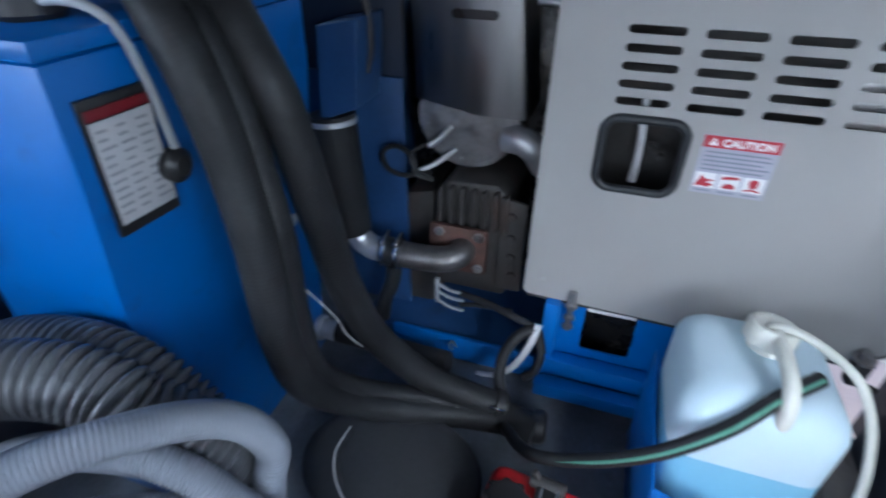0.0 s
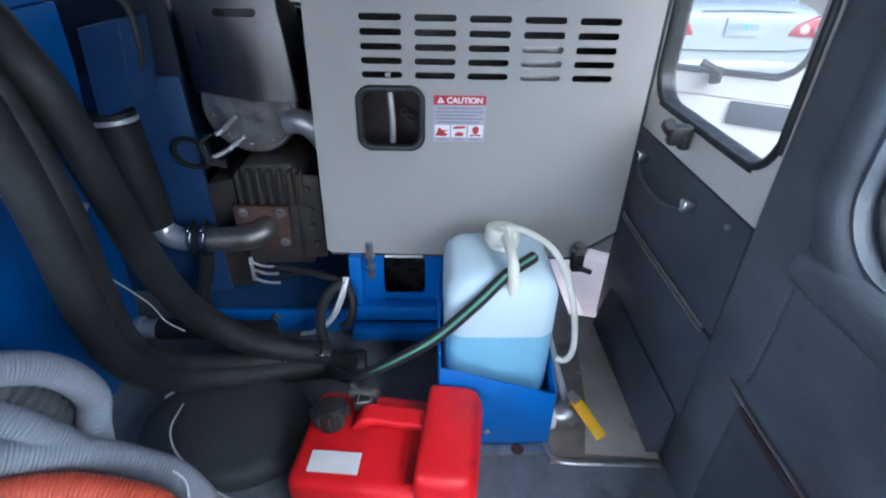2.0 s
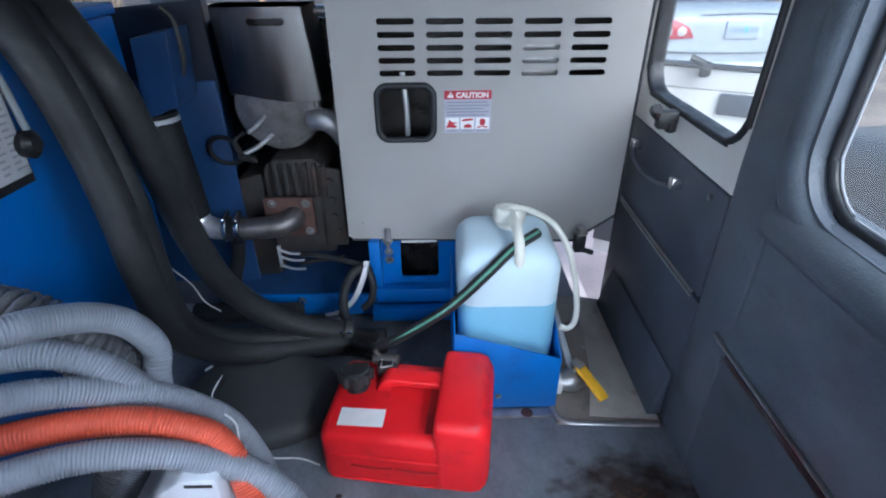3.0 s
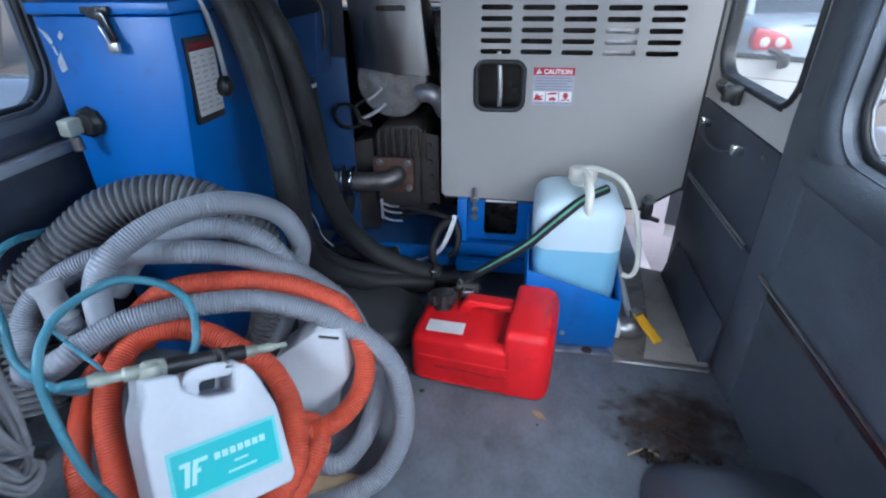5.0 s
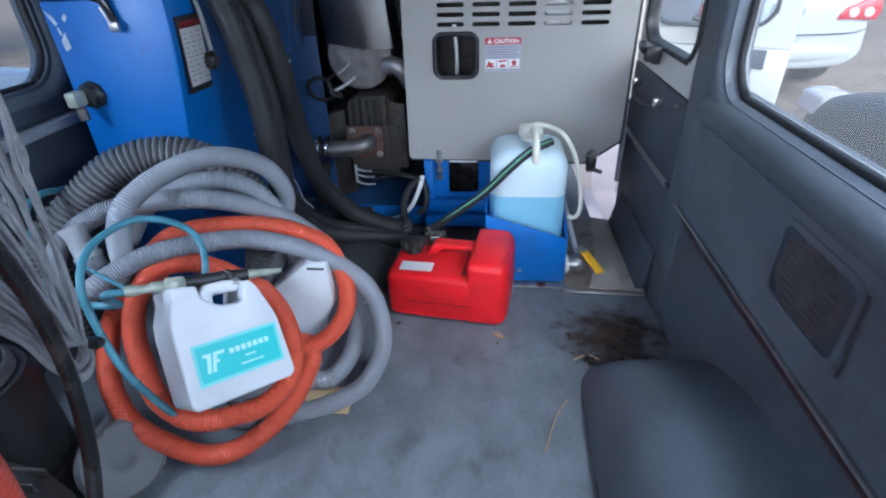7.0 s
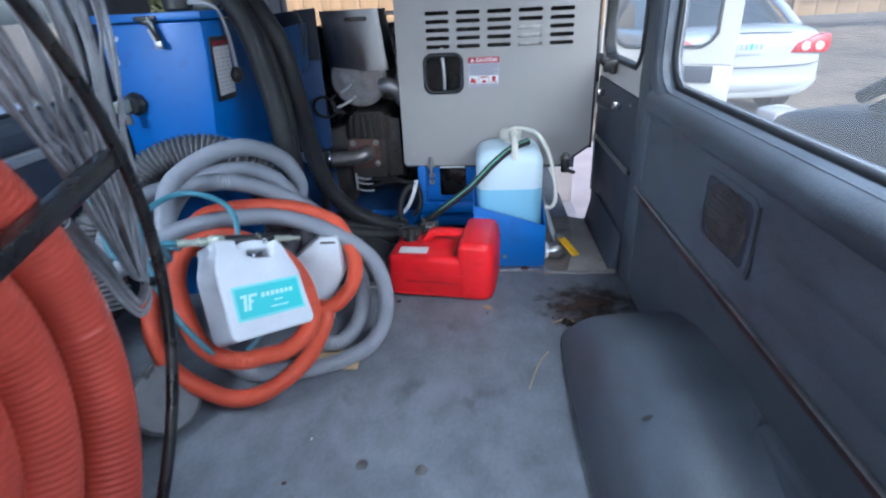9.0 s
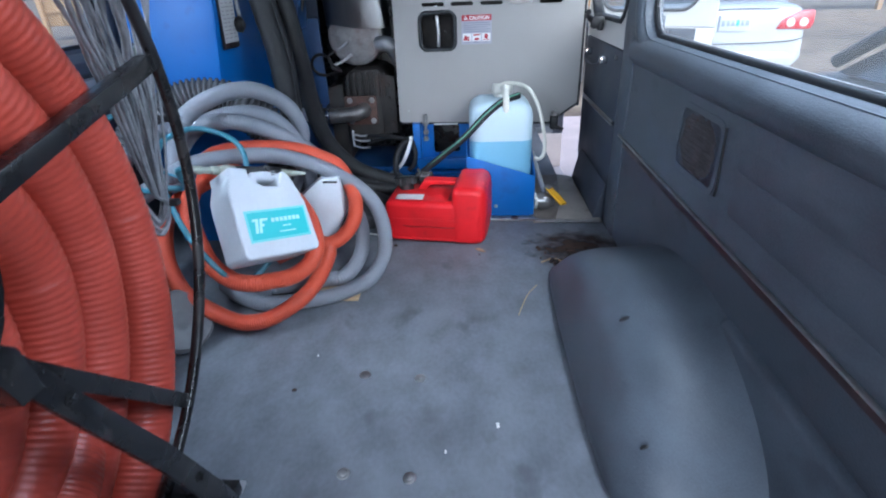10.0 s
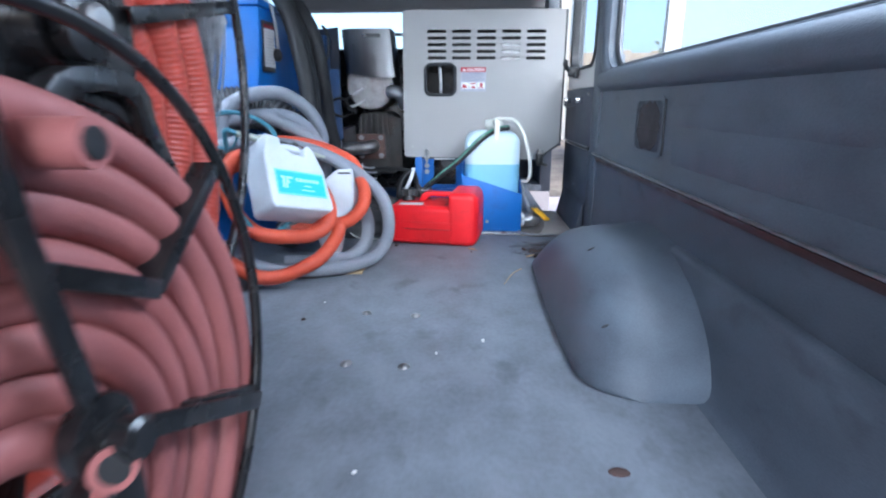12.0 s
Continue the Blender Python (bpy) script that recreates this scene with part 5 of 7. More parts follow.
part("sheet", span(0.004, 0.006, -0.045, 0.045, -0.072, 0.070, MAT_CARD_SHEET, 0.0005, tilt), card, "white printed sheet")
part("band", span(0.004, 0.0065, -0.045, 0.045, 0.072, 0.086, MAT_LABEL_MAROON, 0.0005, tilt), card, "maroon heading band")
rnd = random.Random(4)
for k in range(11):
    for c in range(3):
        part("text_bar", span(0.0062, 0.0066, -0.040 + 0.029 * c, -0.040 + 0.029 * c + rnd.uniform(0.012, 0.024), 0.056 - 0.0115 * k, 0.060 - 0.0115 * k, MAT_CARD_PRINT, 0, tilt), card)
cable = thing("control_cable", (-0.40, 0.60, 0.93), "thin grey control cable hanging over the tank side", "cable")
part("sheath", tube([(-0.56, 0.53, 0.956), (-0.47, 0.545, 0.972), (-0.420, 0.560, 0.950), (-0.405, 0.572, 0.88), (-0.405, 0.585, 0.78)], 0.0065, MAT_GREY_PLASTIC, 10, 0.008), cable)
part("end_knob", lathe([(0.010, 0), (0.024, 0.006), (0.026, 0.022), (0.014, 0.032)], MAT_BLACK_PLASTIC, along((-0.424, 0.580, 0.755), (-0.30, 0.580, 0.755)), 14), cable, "black round knob")
part("drain_fitting", lathe([(0.030, 0), (0.036, 0.004), (0.036, 0.022), (0.028, 0.024), (0.028, 0.075)], MAT_ALU, along((-0.500, 0.955, 0.085), (0.2, 0.955, 0.095)), 20), tank, "pale pipe fitting at the foot of the tank")
part("drain_pipe", tube([(-0.43, 0.955, 0.086), (-0.33, 0.950, 0.09), (-0.20, 0.93, 0.10), (-0.10, 0.92, 0.11)], 0.030, MAT_BLACK_HOSE, 16, 0.01), tank)
inlet = part("inlet_pipe", rod((-0.530, 0.55, 0.945), (-0.530, 0.55, 1.05), 0.042, MAT_BLACK_PLASTIC, 24), tank, "black inlet pipe on the lid")
part("lid_clutter", tube([(-0.64, 0.7, 0.955), (-0.55, 0.75, 0.965), (-0.46, 0.70, 0.958)], 0.012, MAT_GREY_PLASTIC, 10, 0.02), tank)
solo("wire_plug", rod((-0.372, 0.742, 0.548), (-0.350, 0.752, 0.586), 0.008, MAT_BEIGE, 10), "pale plug on the hanging wire", "plug")
solo("wiring", tubes([([(-0.405, 0.72, 0.50), (-0.37, 0.74, 0.44), (-0.365, 0.76, 0.40), (-0.33, 0.80, 0.30), (-0.325, 0.83, 0.22), (-0.30, 0.85, 0.17)], 0.0018, 6, 0.01), ([(-0.40, 0.70, 0.44), (-0.36, 0.73, 0.41), (-0.355, 0.735, 0.40)], 0.002, 6, 0.01)], MAT_PAPER), "thin white wire hanging beside the tank", "wire")

# ---------------------------------------------------------------- black hoses from the tank to the machine
def hose(name, pts, r, mat, label, step=0.01, rib=0.0, sides=18):
    ob = thing(name, pts[-1], label, "hose", group="hoses")
    part("hose_wall", tube(pts, r, mat, sides, step, rib), ob)
    a, b = Vector(pts[-1]), Vector(pts[-2])
    part("end_collar", rod(a, a + (b - a).normalized() * r, r * 1.14, MAT_BLACK_PLASTIC, 16), ob)
    return ob


hose("suction_hose", [(-0.62, 0.90, 1.02), (-0.50, 0.80, 1.06), (-0.41, 0.73, 1.04), (-0.35, 0.68, 0.965), (-0.312, 0.668, 0.905), (-0.275, 0.668, 0.815), (-0.257, 0.695, 0.62), (-0.250, 0.734, 0.45), (-0.225, 0.785, 0.29), (-0.135, 0.820, 0.165), (-0.03, 0.845, 0.105), (0.06, 0.862, 0.075)], 0.034, MAT_BLACK_HOSE, "thick black rubber hose drooping to the floor", 0.0018, 0.0005)
hose("suction_hose", [(-0.66, 0.80, 1.01), (-0.54, 0.70, 1.05), (-0.44, 0.63, 1.03), (-0.37, 0.595, 0.95), (-0.335, 0.590, 0.86), (-0.315, 0.588, 0.753), (-0.292, 0.573, 0.629), (-0.285, 0.568, 0.469), (-0.296, 0.615, 0.300), (-0.258, 0.690, 0.175), (-0.155, 0.762, 0.100), (-0.05, 0.815, 0.068), (0.05, 0.84, 0.055), (0.16, 0.855, 0.050)], 0.035, MAT_BLACK_HOSE, "thick black rubber hose curving along the floor", 0.0018, 0.0005)
hose("suction_hose", [(-0.62, 0.86, 1.00), (-0.52, 0.745, 1.05), (-0.425, 0.665, 1.02), (-0.358, 0.630, 0.945), (-0.322, 0.622, 0.86), (-0.299, 0.620, 0.753), (-0.276, 0.606, 0.629), (-0.275, 0.604, 0.469), (-0.289, 0.650, 0.30), (-0.245, 0.715, 0.19), (-0.15, 0.785, 0.12), (-0.04, 0.835, 0.085)], 0.026, MAT_BLACK_HOSE, "slimmer black rubber hose pressed against the other two", 0.0018, 0.0005)
tie = thing("hose_junction", (0.05, 0.85, 0.0), "black hose junction with a wire clamp", "fitting")
part("sleeve", tube([(0.03, 0.85, 0.060), (0.08, 0.845, 0.055), (0.14, 0.83, 0.052)], 0.040, MAT_BLACK_HOSE, 16, 0.01), tie)
part("wire_clamp", tube([(0.022, 0.832, 0.10), (0.045, 0.822, 0.112), (0.062, 0.830, 0.10), (0.050, 0.850, 0.088), (0.028, 0.845, 0.088)], 0.004, MAT_CHROME, 8, 0.005, closed=True), tie, "bright wire clamp")
green = thing("striped_hose", (0.30, 0.72, 0.0), "black hose with a green stripe running into the carboy", "hose", group="hoses")
gpts = [(0.075, 0.80, 0.085), (0.12, 0.73, 0.130), (0.17, 0.685, 0.180), (0.26, 0.655, 0.260), (0.345, 0.650, 0.330), (0.425, 0.664, 0.408), (0.490, 0.712, 0.446), (0.555, 0.765, 0.458)]
part("hose_wall", tube(gpts, 0.0130, MAT_BLACK_HOSE, 14, 0.008), green)
gp = np.array(gpts)
part("stripe", tube((gp + np.array([0.0, -0.0088, 0.0078])).tolist(), 0.0038, MAT_GREEN, 8, 0.008), green, "green stripe along the hose")

drum = thing("rubber_tub", (-0.12, 0.64, 0.0), "black rubber tub lying on the floor below the hoses", "tub")
part("shell", lathe([(0.0, 0.0), (0.165, 0.0), (0.185, 0.02), (0.188, 0.05), (0.178, 0.066), (0.15, 0.074), (0.0, 0.076)], MAT_TUB, pose(-0.143, 0.648, 0.004, 3, 1, 0) @ Matrix.Diagonal((1.07, 0.80, 1, 1)), 48, 60), drum)
part("wire", tubes([([(-0.247, 0.755, 0.088), (-0.256, 0.722, 0.081), (-0.260, 0.674, 0.081), (-0.263, 0.634, 0.080), (-0.254, 0.602, 0.078), (-0.228, 0.564, 0.076), (-0.193, 0.534, 0.072), (-0.163, 0.516, 0.060), (-0.100, 0.492, 0.012), (-0.02, 0.488, 0.006), (0.03, 0.47, 0.005)], 0.0022, 6, 0.008)], MAT_PAPER), drum, "thin white wire over the tub")
part("wire", tubes([([(-0.236, 0.752, 0.086), (-0.244, 0.722, 0.081), (-0.247, 0.670, 0.081), (-0.248, 0.630, 0.080), (-0.236, 0.590, 0.078), (-0.205, 0.556, 0.076)], 0.0018, 6, 0.008)], MAT_BLACK_PLASTIC), drum, "thin black wire beside the white one")
part("wire_nut", rod((-0.318, 0.722, 0.066), (-0.300, 0.728, 0.074), 0.007, MAT_PAPER), drum)

# ---------------------------------------------------------------- carboy in its tray, fuel can, valve
tray = thing("carboy_tray", (0.49, 0.75, 0.0), "blue sheet-metal tray with a sloping front", "tray")
part("front_sheet", prism([(0.352, 0.012), (0.615, 0.012), (0.615, 0.178), (0.352, 0.262)], "y", 0.628, 0.632, MAT_BLUE, 0.001), tray)
part("side_sheet", prism([(0.632, 0.012), (0.93, 0.012), (0.93, 0.30), (0.632, 0.178)], "x", 0.613, 0.617, MAT_BLUE, 0.001), tray)
part("side_sheet", prism([(0.632, 0.012), (0.93, 0.012), (0.93, 0.30), (0.632, 0.262)], "x", 0.350, 0.354, MAT_BLUE, 0.001), tray)
part("floor_sheet", span(0.352, 0.615, 0.634, 0.93, 0.004, 0.011, MAT_BLUE, 0.001), tray)
part("foot_flange", span(0.352, 0.612, 0.600, 0.632, 0.001, 0.010, MAT_STEEL, 0.002), tray, "bare metal flange with rust")
part("rivet", bolt((0.465, 0.627, 0.055), (0, -1, 0), 0.005, 0.005, MAT_STEEL), tray)
part("rust_patch", lathe([(0.016, 0), (0.012, 0.001)], MAT_RUST, Matrix.Translation((0.54, 0.612, 0.010)), 10), tray)


def carboy_half(z0, z1, mat, top=False):
    """The squarish body between two heights, rounded at the shoulder."""
    bm = bmesh.new()
    cx, cy, w, d = 0.4855, 0.805, 0.123, 0.125
    rows = []
    zs = [(z0, 0.0), (z1, 0.0)] if not top else [(z0, 0.0), (0.395, 0.0), (0.415, 0.006), (0.430, 0.018), (0.440, 0.036), (0.444, 0.058)]
    for z, ins in zs:
        rows.append([bm.verts.new((cx + a, cy + b, z)) for a, b in rounded(-w + ins, w - ins, -d + ins, d - ins, max(0.045 - ins * 0.3, 0.02), 6)])
    for a, b in zip(rows, rows[1:]):
        for k in range(len(a)):
            bm.faces.new((a[k], a[(k + 1) % len(a)], b[(k + 1) % len(a)], b[k]))
    bm.faces.new(rows[0])
    bm.faces.new(rows[-1])
    return mesh_of(bm, mat, 60)


carboy = thing("carboy", (0.4855, 0.775, 0.012), "translucent white carboy half full of blue liquid", "carboy")
part("filled_body", carboy_half(0.012, 0.302, MAT_LIQUID), carboy, "lower body showing blue liquid")
part("empty_body", carboy_half(0.3022, 0.44, MAT_JUG, True), carboy, "translucent white upper body")
part("neck", lathe([(0.036, 0), (0.034, 0.02), (0.030, 0.024), (0.030, 0.05)], MAT_CREAM, Matrix.Translation((0.497, 0.840, 0.436)), 24), carboy)
part("cap", lathe([(0.038, 0), (0.041, 0.003), (0.041, 0.030), (0.036, 0.036), (0.030, 0.037), (0.028, 0.030)], MAT_CREAM, Matrix.Translation((0.494, 0.840, 0.452)) @ pose(0, 0, 0, -8, 4, 0), 24), carboy, "white screw cap")
part("grip", tube([(0.497, 0.825, 0.480), (0.500, 0.770, 0.482), (0.502, 0.722, 0.472), (0.503, 0.700, 0.450), (0.503, 0.694, 0.428), (0.503, 0.696, 0.412)], 0.0125, MAT_CREAM, 14, 0.008), carboy, "white moulded grip")
solo("overflow_tube", tube([(0.480, 0.84, 0.476), (0.505, 0.83, 0.494), (0.545, 0.805, 0.496), (0.590, 0.755, 0.485), (0.625, 0.735, 0.43), (0.645, 0.715, 0.36), (0.655, 0.700, 0.29), (0.652, 0.690, 0.245), (0.635, 0.685, 0.228), (0.618, 0.69, 0.232)], 0.0072, MAT_CREAM, 12, 0.008), "cream flexible tube from the carboy cap", "tube", group="hoses")

bv = thing("ball_valve", (0.67, 0.70, 0.0), "ball valve with a yellow lever at the side of the tray", "valve")
part("valve_body", lathe([(0.020, 0), (0.026, 0.006), (0.026, 0.02), (0.032, 0.03), (0.032, 0.06), (0.026, 0.07), (0.022, 0.085)], MAT_STEEL, along((0.618, 0.675, 0.055), (0.75, 0.69, 0.055)), 18), bv)
part("flange", lathe([(0.033, 0), (0.033, 0.012)], MAT_BEIGE, along((0.618, 0.675, 0.055), (0.75, 0.69, 0.055)), 20), bv, "pale rusty flange")
part("stem", rod((0.672, 0.685, 0.085), (0.672, 0.685, 0.112), 0.009, MAT_STEEL), bv)
part("lever", prism([(-0.012, -0.012), (0.012, -0.012), (0.012, 0.02), (-0.012, 0.02)], "z", 0.0, 0.006, MAT_STEEL, 0.001, pose(0.674, 0.685, 0.108, 0, 14, -145)), bv)
part("grip", box((0.0, 0.065, 0.0), (0.030, 0.105, 0.010), MAT_YELLOW, 0.004, pose(0.672, 0.690, 0.112, -20, 0, -150)), bv, "yellow vinyl lever grip")
solo("drain_line", tube([(0.628, 0.86, 0.20), (0.640, 0.80, 0.16), (0.655, 0.74, 0.11), (0.668, 0.70, 0.075)], 0.010, MAT_GREY_PLASTIC, 10, 0.01), "grey line running down to the valve", "tube", group="hoses")

can = thing("fuel_can", (0.25, 0.515, 0.0), "red plastic portable fuel can with a black cap", "fuel can")
CAN = pose(0.250, 0.515, 0.0, 0, 0, -8)


def can_loft(stations, mat):
    """A moulded shell of rounded-rectangle sections: (x, half depth, foot, top, corner radius), end to end."""
    bm = bmesh.new()
    rows = [[bm.verts.new((x, a, b)) for a, b in rounded(-w, w + 0.022, lo, hi, r, 6)] for x, w, lo, hi, r in stations]
    for a, b in zip(rows, rows[1:]):
        for k in range(len(a)):
            bm.faces.new((a[k], a[(k + 1) % len(a)], b[(k + 1) % len(a)], b[k]))
    bm.faces.new(rows[0])
    bm.faces.new(rows[-1])
    bmesh.ops.recalc_face_normals(bm, faces=bm.faces)
    bm.transform(CAN)
    return mesh_of(bm, mat, 60)


part("can_body", can_loft([(-0.187, 0.084, 0.026, 0.138, 0.018), (-0.185, 0.096, 0.014, 0.150, 0.021), (-0.178, 0.104, 0.006, 0.158, 0.023), (-0.164, 0.108, 0.003, 0.162, 0.024), (-0.02, 0.109, 0.002, 0.163, 0.024), (0.08, 0.109, 0.002, 0.162, 0.024)], MAT_RED), can)
part("end_hump", can_loft([(0.064, 0.094, 0.014, 0.200, 0.018), (0.067, 0.106, 0.005, 0.213, 0.022), (0.074, 0.1105, 0.001, 0.218, 0.024), (0.086, 0.111, 0.001, 0.219, 0.025), (0.148, 0.111, 0.001, 0.219, 0.026), (0.166, 0.108, 0.004, 0.214, 0.028), (0.178, 0.098, 0.012, 0.202, 0.030), (0.184, 0.082, 0.028, 0.184, 0.028)], MAT_RED), can, "raised square end of the red can")
part("carry_handle", prism([(0.072, 0.200), (-0.052, 0.202), (-0.066, 0.197), (-0.080, 0.178), (-0.092, 0.158), (-0.060, 0.158), (-0.046, 0.176), (-0.034, 0.182), (0.072, 0.181)], "y", 0.022, 0.066, MAT_RED, 0.006, CAN, 3, 60), can, "moulded carry handle")
# dark red strip: shade of the recess beside the hump, along with grime
part("grip_hollow", placed(tube([(0.056, -0.085, 0.158), (0.055, -0.040, 0.159), (0.054, 0.020, 0.159), (0.052, 0.060, 0.158)], 0.015, MAT_RED_GRIME_SHADE, 12, 0.006, flat=0.5), CAN), can, "hollow beside the handle, its shade and grime painted dark red")
for z, r in ((0.098, 0.0028), (0.020, 0.0030)):
    part("seam", placed(tube([(0.082, -0.1095, z), (-0.06, -0.1090, z), (-0.155, -0.1075, z), (-0.176, -0.098, z)], r, MAT_RED, 8, 0.006), CAN), can)
for x in (-0.07, 0.03):
    part("panel_rib", placed(tube([(x - 0.05, -0.109, 0.070), (x, -0.1105, 0.068), (x + 0.045, -0.109, 0.070)], 0.004, MAT_RED_GRIME_SHADE, 8, 0.006, flat=0.4), CAN), can, "scuffed grimy rib")
cap = part("filler_cap", lathe([(0.028, 0), (0.028, 0.022), (0.034, 0.022), (0.036, 0.044), (0.030, 0.050), (0.014, 0.051)], MAT_BLACK_PLASTIC, pose(0.122, 0.566, 0.157, -14, -4, 0), 20), can, "black star-shaped filler cap")
for k in range(8):
    a = radians(45 * k + 10)
    part("lobe", placed(rod((0.034 * math.cos(a), 0.034 * math.sin(a), 0.018), (0.034 * math.cos(a), 0.034 * math.sin(a), 0.046), 0.0085, MAT_BLACK_PLASTIC, 10), pose(0.122, 0.566, 0.157, -14, -4, 0)), cap)
HOOK = Matrix.Translation((0.004, 0.036, 0.0))
part("fuel_gauge", box((0.186, 0.572, 0.180), (0.048, 0.036, 0.036), MAT_BLACK_PLASTIC, 0.008, HOOK), can, "black fuel pick-up fitting")
part("fuel_valve", placed(rod((0.150, 0.592, 0.190), (0.215, 0.582, 0.196), 0.013, MAT_IRON, 12), HOOK), can, "dark metal quick coupling")
part("barb", placed(rod((0.17, 0.588, 0.195), (0.155, 0.592, 0.218), 0.006, MAT_IRON), HOOK), can)
for a, b in (((0.172, 0.552, 0.199), (0.200, 0.556, 0.200)), ((0.172, 0.552, 0.199), (0.174, 0.574, 0.202)), ((0.200, 0.556, 0.200), (0.202, 0.576, 0.202))):
    part("clip", placed(rod(a, b, 0.0022, MAT_STEEL, 8), HOOK), can)
part("paper_label", box((0.143, 0.472, 0.1638), (0.100, 0.048, 0.0012), MAT_PAPER, 0, Matrix.Translation((0.143, 0.472, 0)) @ pose(0, 0, 0, 0, 0, -5) @ Matrix.Translation((-0.143, -0.472, 0))), can, "blank white paper label")


# ---------------------------------------------------------------- coiled hoses on the floor
duct_pts = [(-0.650, 0.040, 0.200), (-0.697, 0.126, 0.394), (-0.669, 0.157, 0.435), (-0.636, 0.192, 0.481), (-0.597, 0.226, 0.522), (-0.559, 0.256, 0.554), (-0.520, 0.279, 0.571), (-0.472, 0.302, 0.579), (-0.415, 0.322, 0.574), (-0.369, 0.333, 0.558), (-0.332, 0.337, 0.536), (-0.290, 0.355, 0.490), (-0.262, 0.360, 0.400), (-0.275, 0.345, 0.250), (-0.330, 0.300, 0.080)]
duct = thing("flexible_duct", (-0.40, 0.25, 0.0), "wide black corrugated duct hose arching behind the coils", "hose", group="hoses")
part("duct_wall", tube(duct_pts, 0.050, MAT_BLACK_DUCT, 28, 0.0018, 0.0095), duct)
part("back_turn", tube([(-0.80, 0.16, 0.34), (-0.74, 0.28, 0.43), (-0.64, 0.37, 0.495), (-0.52, 0.395, 0.52), (-0.40, 0.398, 0.505), (-0.31, 0.398, 0.43), (-0.26, 0.40, 0.34), (-0.27, 0.39, 0.18)], 0.052, MAT_BLACK_DUCT, 28, 0.0018, 0.0095), duct)
part("end_cuff", rod(duct_pts[-1], (-0.345, 0.29, 0.03), 0.056, MAT_BLACK_PLASTIC, 24), duct, "smooth black end cuff")

grey = thing("vacuum_hose", (-0.25, 0.15, 0.0), "grey ribbed vacuum hose piled in loose coils", "hose", group="hoses")
long_turn = [(-0.260, 0.070, 0.028), (-0.170, 0.090, 0.028), (-0.090, 0.115, 0.028), (-0.046, 0.118, 0.034), (-0.013, 0.167, 0.050), (0.001, 0.231, 0.078), (-0.006, 0.293, 0.125), (-0.035, 0.344, 0.183), (-0.078, 0.358, 0.282), (-0.120, 0.345, 0.343), (-0.170, 0.319, 0.403), (-0.230, 0.275, 0.459), (-0.285, 0.229, 0.498), (-0.333, 0.181, 0.524), (-0.440, 0.183, 0.512), (-0.511, 0.155, 0.506), (-0.562, 0.124, 0.485), (-0.604, 0.088, 0.450), (-0.619, 0.060, 0.411), (-0.616, 0.049, 0.391), (-0.612, 0.025, 0.350), (-0.585, 0.000, 0.345), (-0.540, -0.018, 0.365), (-0.470, -0.028, 0.405), (-0.444, 0.007, 0.421), (-0.398, 0.057, 0.437), (-0.347, 0.099, 0.438), (-0.284, 0.142, 0.432), (-0.216, 0.182, 0.418), (-0.150, 0.210, 0.393), (-0.080, 0.231, 0.356), (-0.004, 0.241, 0.303), (0.057, 0.231, 0.242), (0.089, 0.191, 0.172), (0.089, 0.149, 0.100), (0.055, 0.088, 0.052), (-0.013, 0.044, 0.030), (-0.090, 0.008, 0.026), (-0.160, -0.010, 0.026), (-0.250, -0.020, 0.027), (-0.340, 0.020, 0.028), (-0.420, 0.090, 0.028)]
top_turn = [(-0.515, 0.052, 0.445), (-0.508, 0.060, 0.400), (-0.485, 0.075, 0.370), (-0.462, 0.075, 0.395), (-0.445, 0.065, 0.450), (-0.428, 0.060, 0.500), (-0.408, 0.070, 0.548), (-0.391, 0.102, 0.571), (-0.365, 0.143, 0.589), (-0.325, 0.202, 0.601), (-0.280, 0.262, 0.595), (-0.239, 0.335, 0.557), (-0.210, 0.380, 0.507), (-0.192, 0.398, 0.439), (-0.196, 0.382, 0.390), (-0.205, 0.370, 0.330), (-0.235, 0.330, 0.250), (-0.280, 0.280, 0.160), (-0.330, 0.220, 0.090)]
back_turn = [(-0.560, 0.230, 0.380), (-0.500, 0.235, 0.460), (-0.439, 0.251, 0.505), (-0.365, 0.272, 0.525), (-0.291, 0.293, 0.520), (-0.238, 0.306, 0.491), (-0.205, 0.313, 0.452), (-0.175, 0.325, 0.380), (-0.165, 0.320, 0.280), (-0.180, 0.300, 0.150), (-0.230, 0.280, 0.070)]
for turn in (long_turn, top_turn, back_turn):
    part("hose_turn", tube(turn, 0.0243, MAT_GREY_HOSE, 16, 0.0014, 0.0026), grey)
part("cuff", lathe([(0.026, -0.004), (0.0295, 0.0), (0.0295, 0.006), (0.0255, 0.010), (0.0225, 0.050), (0.0285, 0.068), (0.0285, 0.074), (0.024, 0.074), (0.019, 0.05), (0.018, 0.01)], MAT_GREY_PLASTIC, along((-0.515, 0.052, 0.440), (-0.548, 0.072, 0.530)), 22), grey, "smooth pale grey end cuff")

orange = thing("vacuum_hose", (-0.25, 0.0, 0.0), "orange ribbed vacuum hose looped over the grey coils", "hose", group="hoses")
rear_turn = [(-0.470, 0.100, 0.360), (-0.407, 0.154, 0.422), (-0.372, 0.180, 0.434), (-0.318, 0.206, 0.436), (-0.239, 0.236, 0.428), (-0.166, 0.257, 0.412), (-0.109, 0.265, 0.389), (-0.053, 0.265, 0.357), (-0.016, 0.240, 0.305), (0.004, 0.209, 0.254), (0.000, 0.169, 0.208), (-0.030, 0.129, 0.174), (-0.069, 0.101, 0.162), (-0.109, 0.085, 0.166), (-0.160, 0.080, 0.160), (-0.220, 0.060, 0.140)]
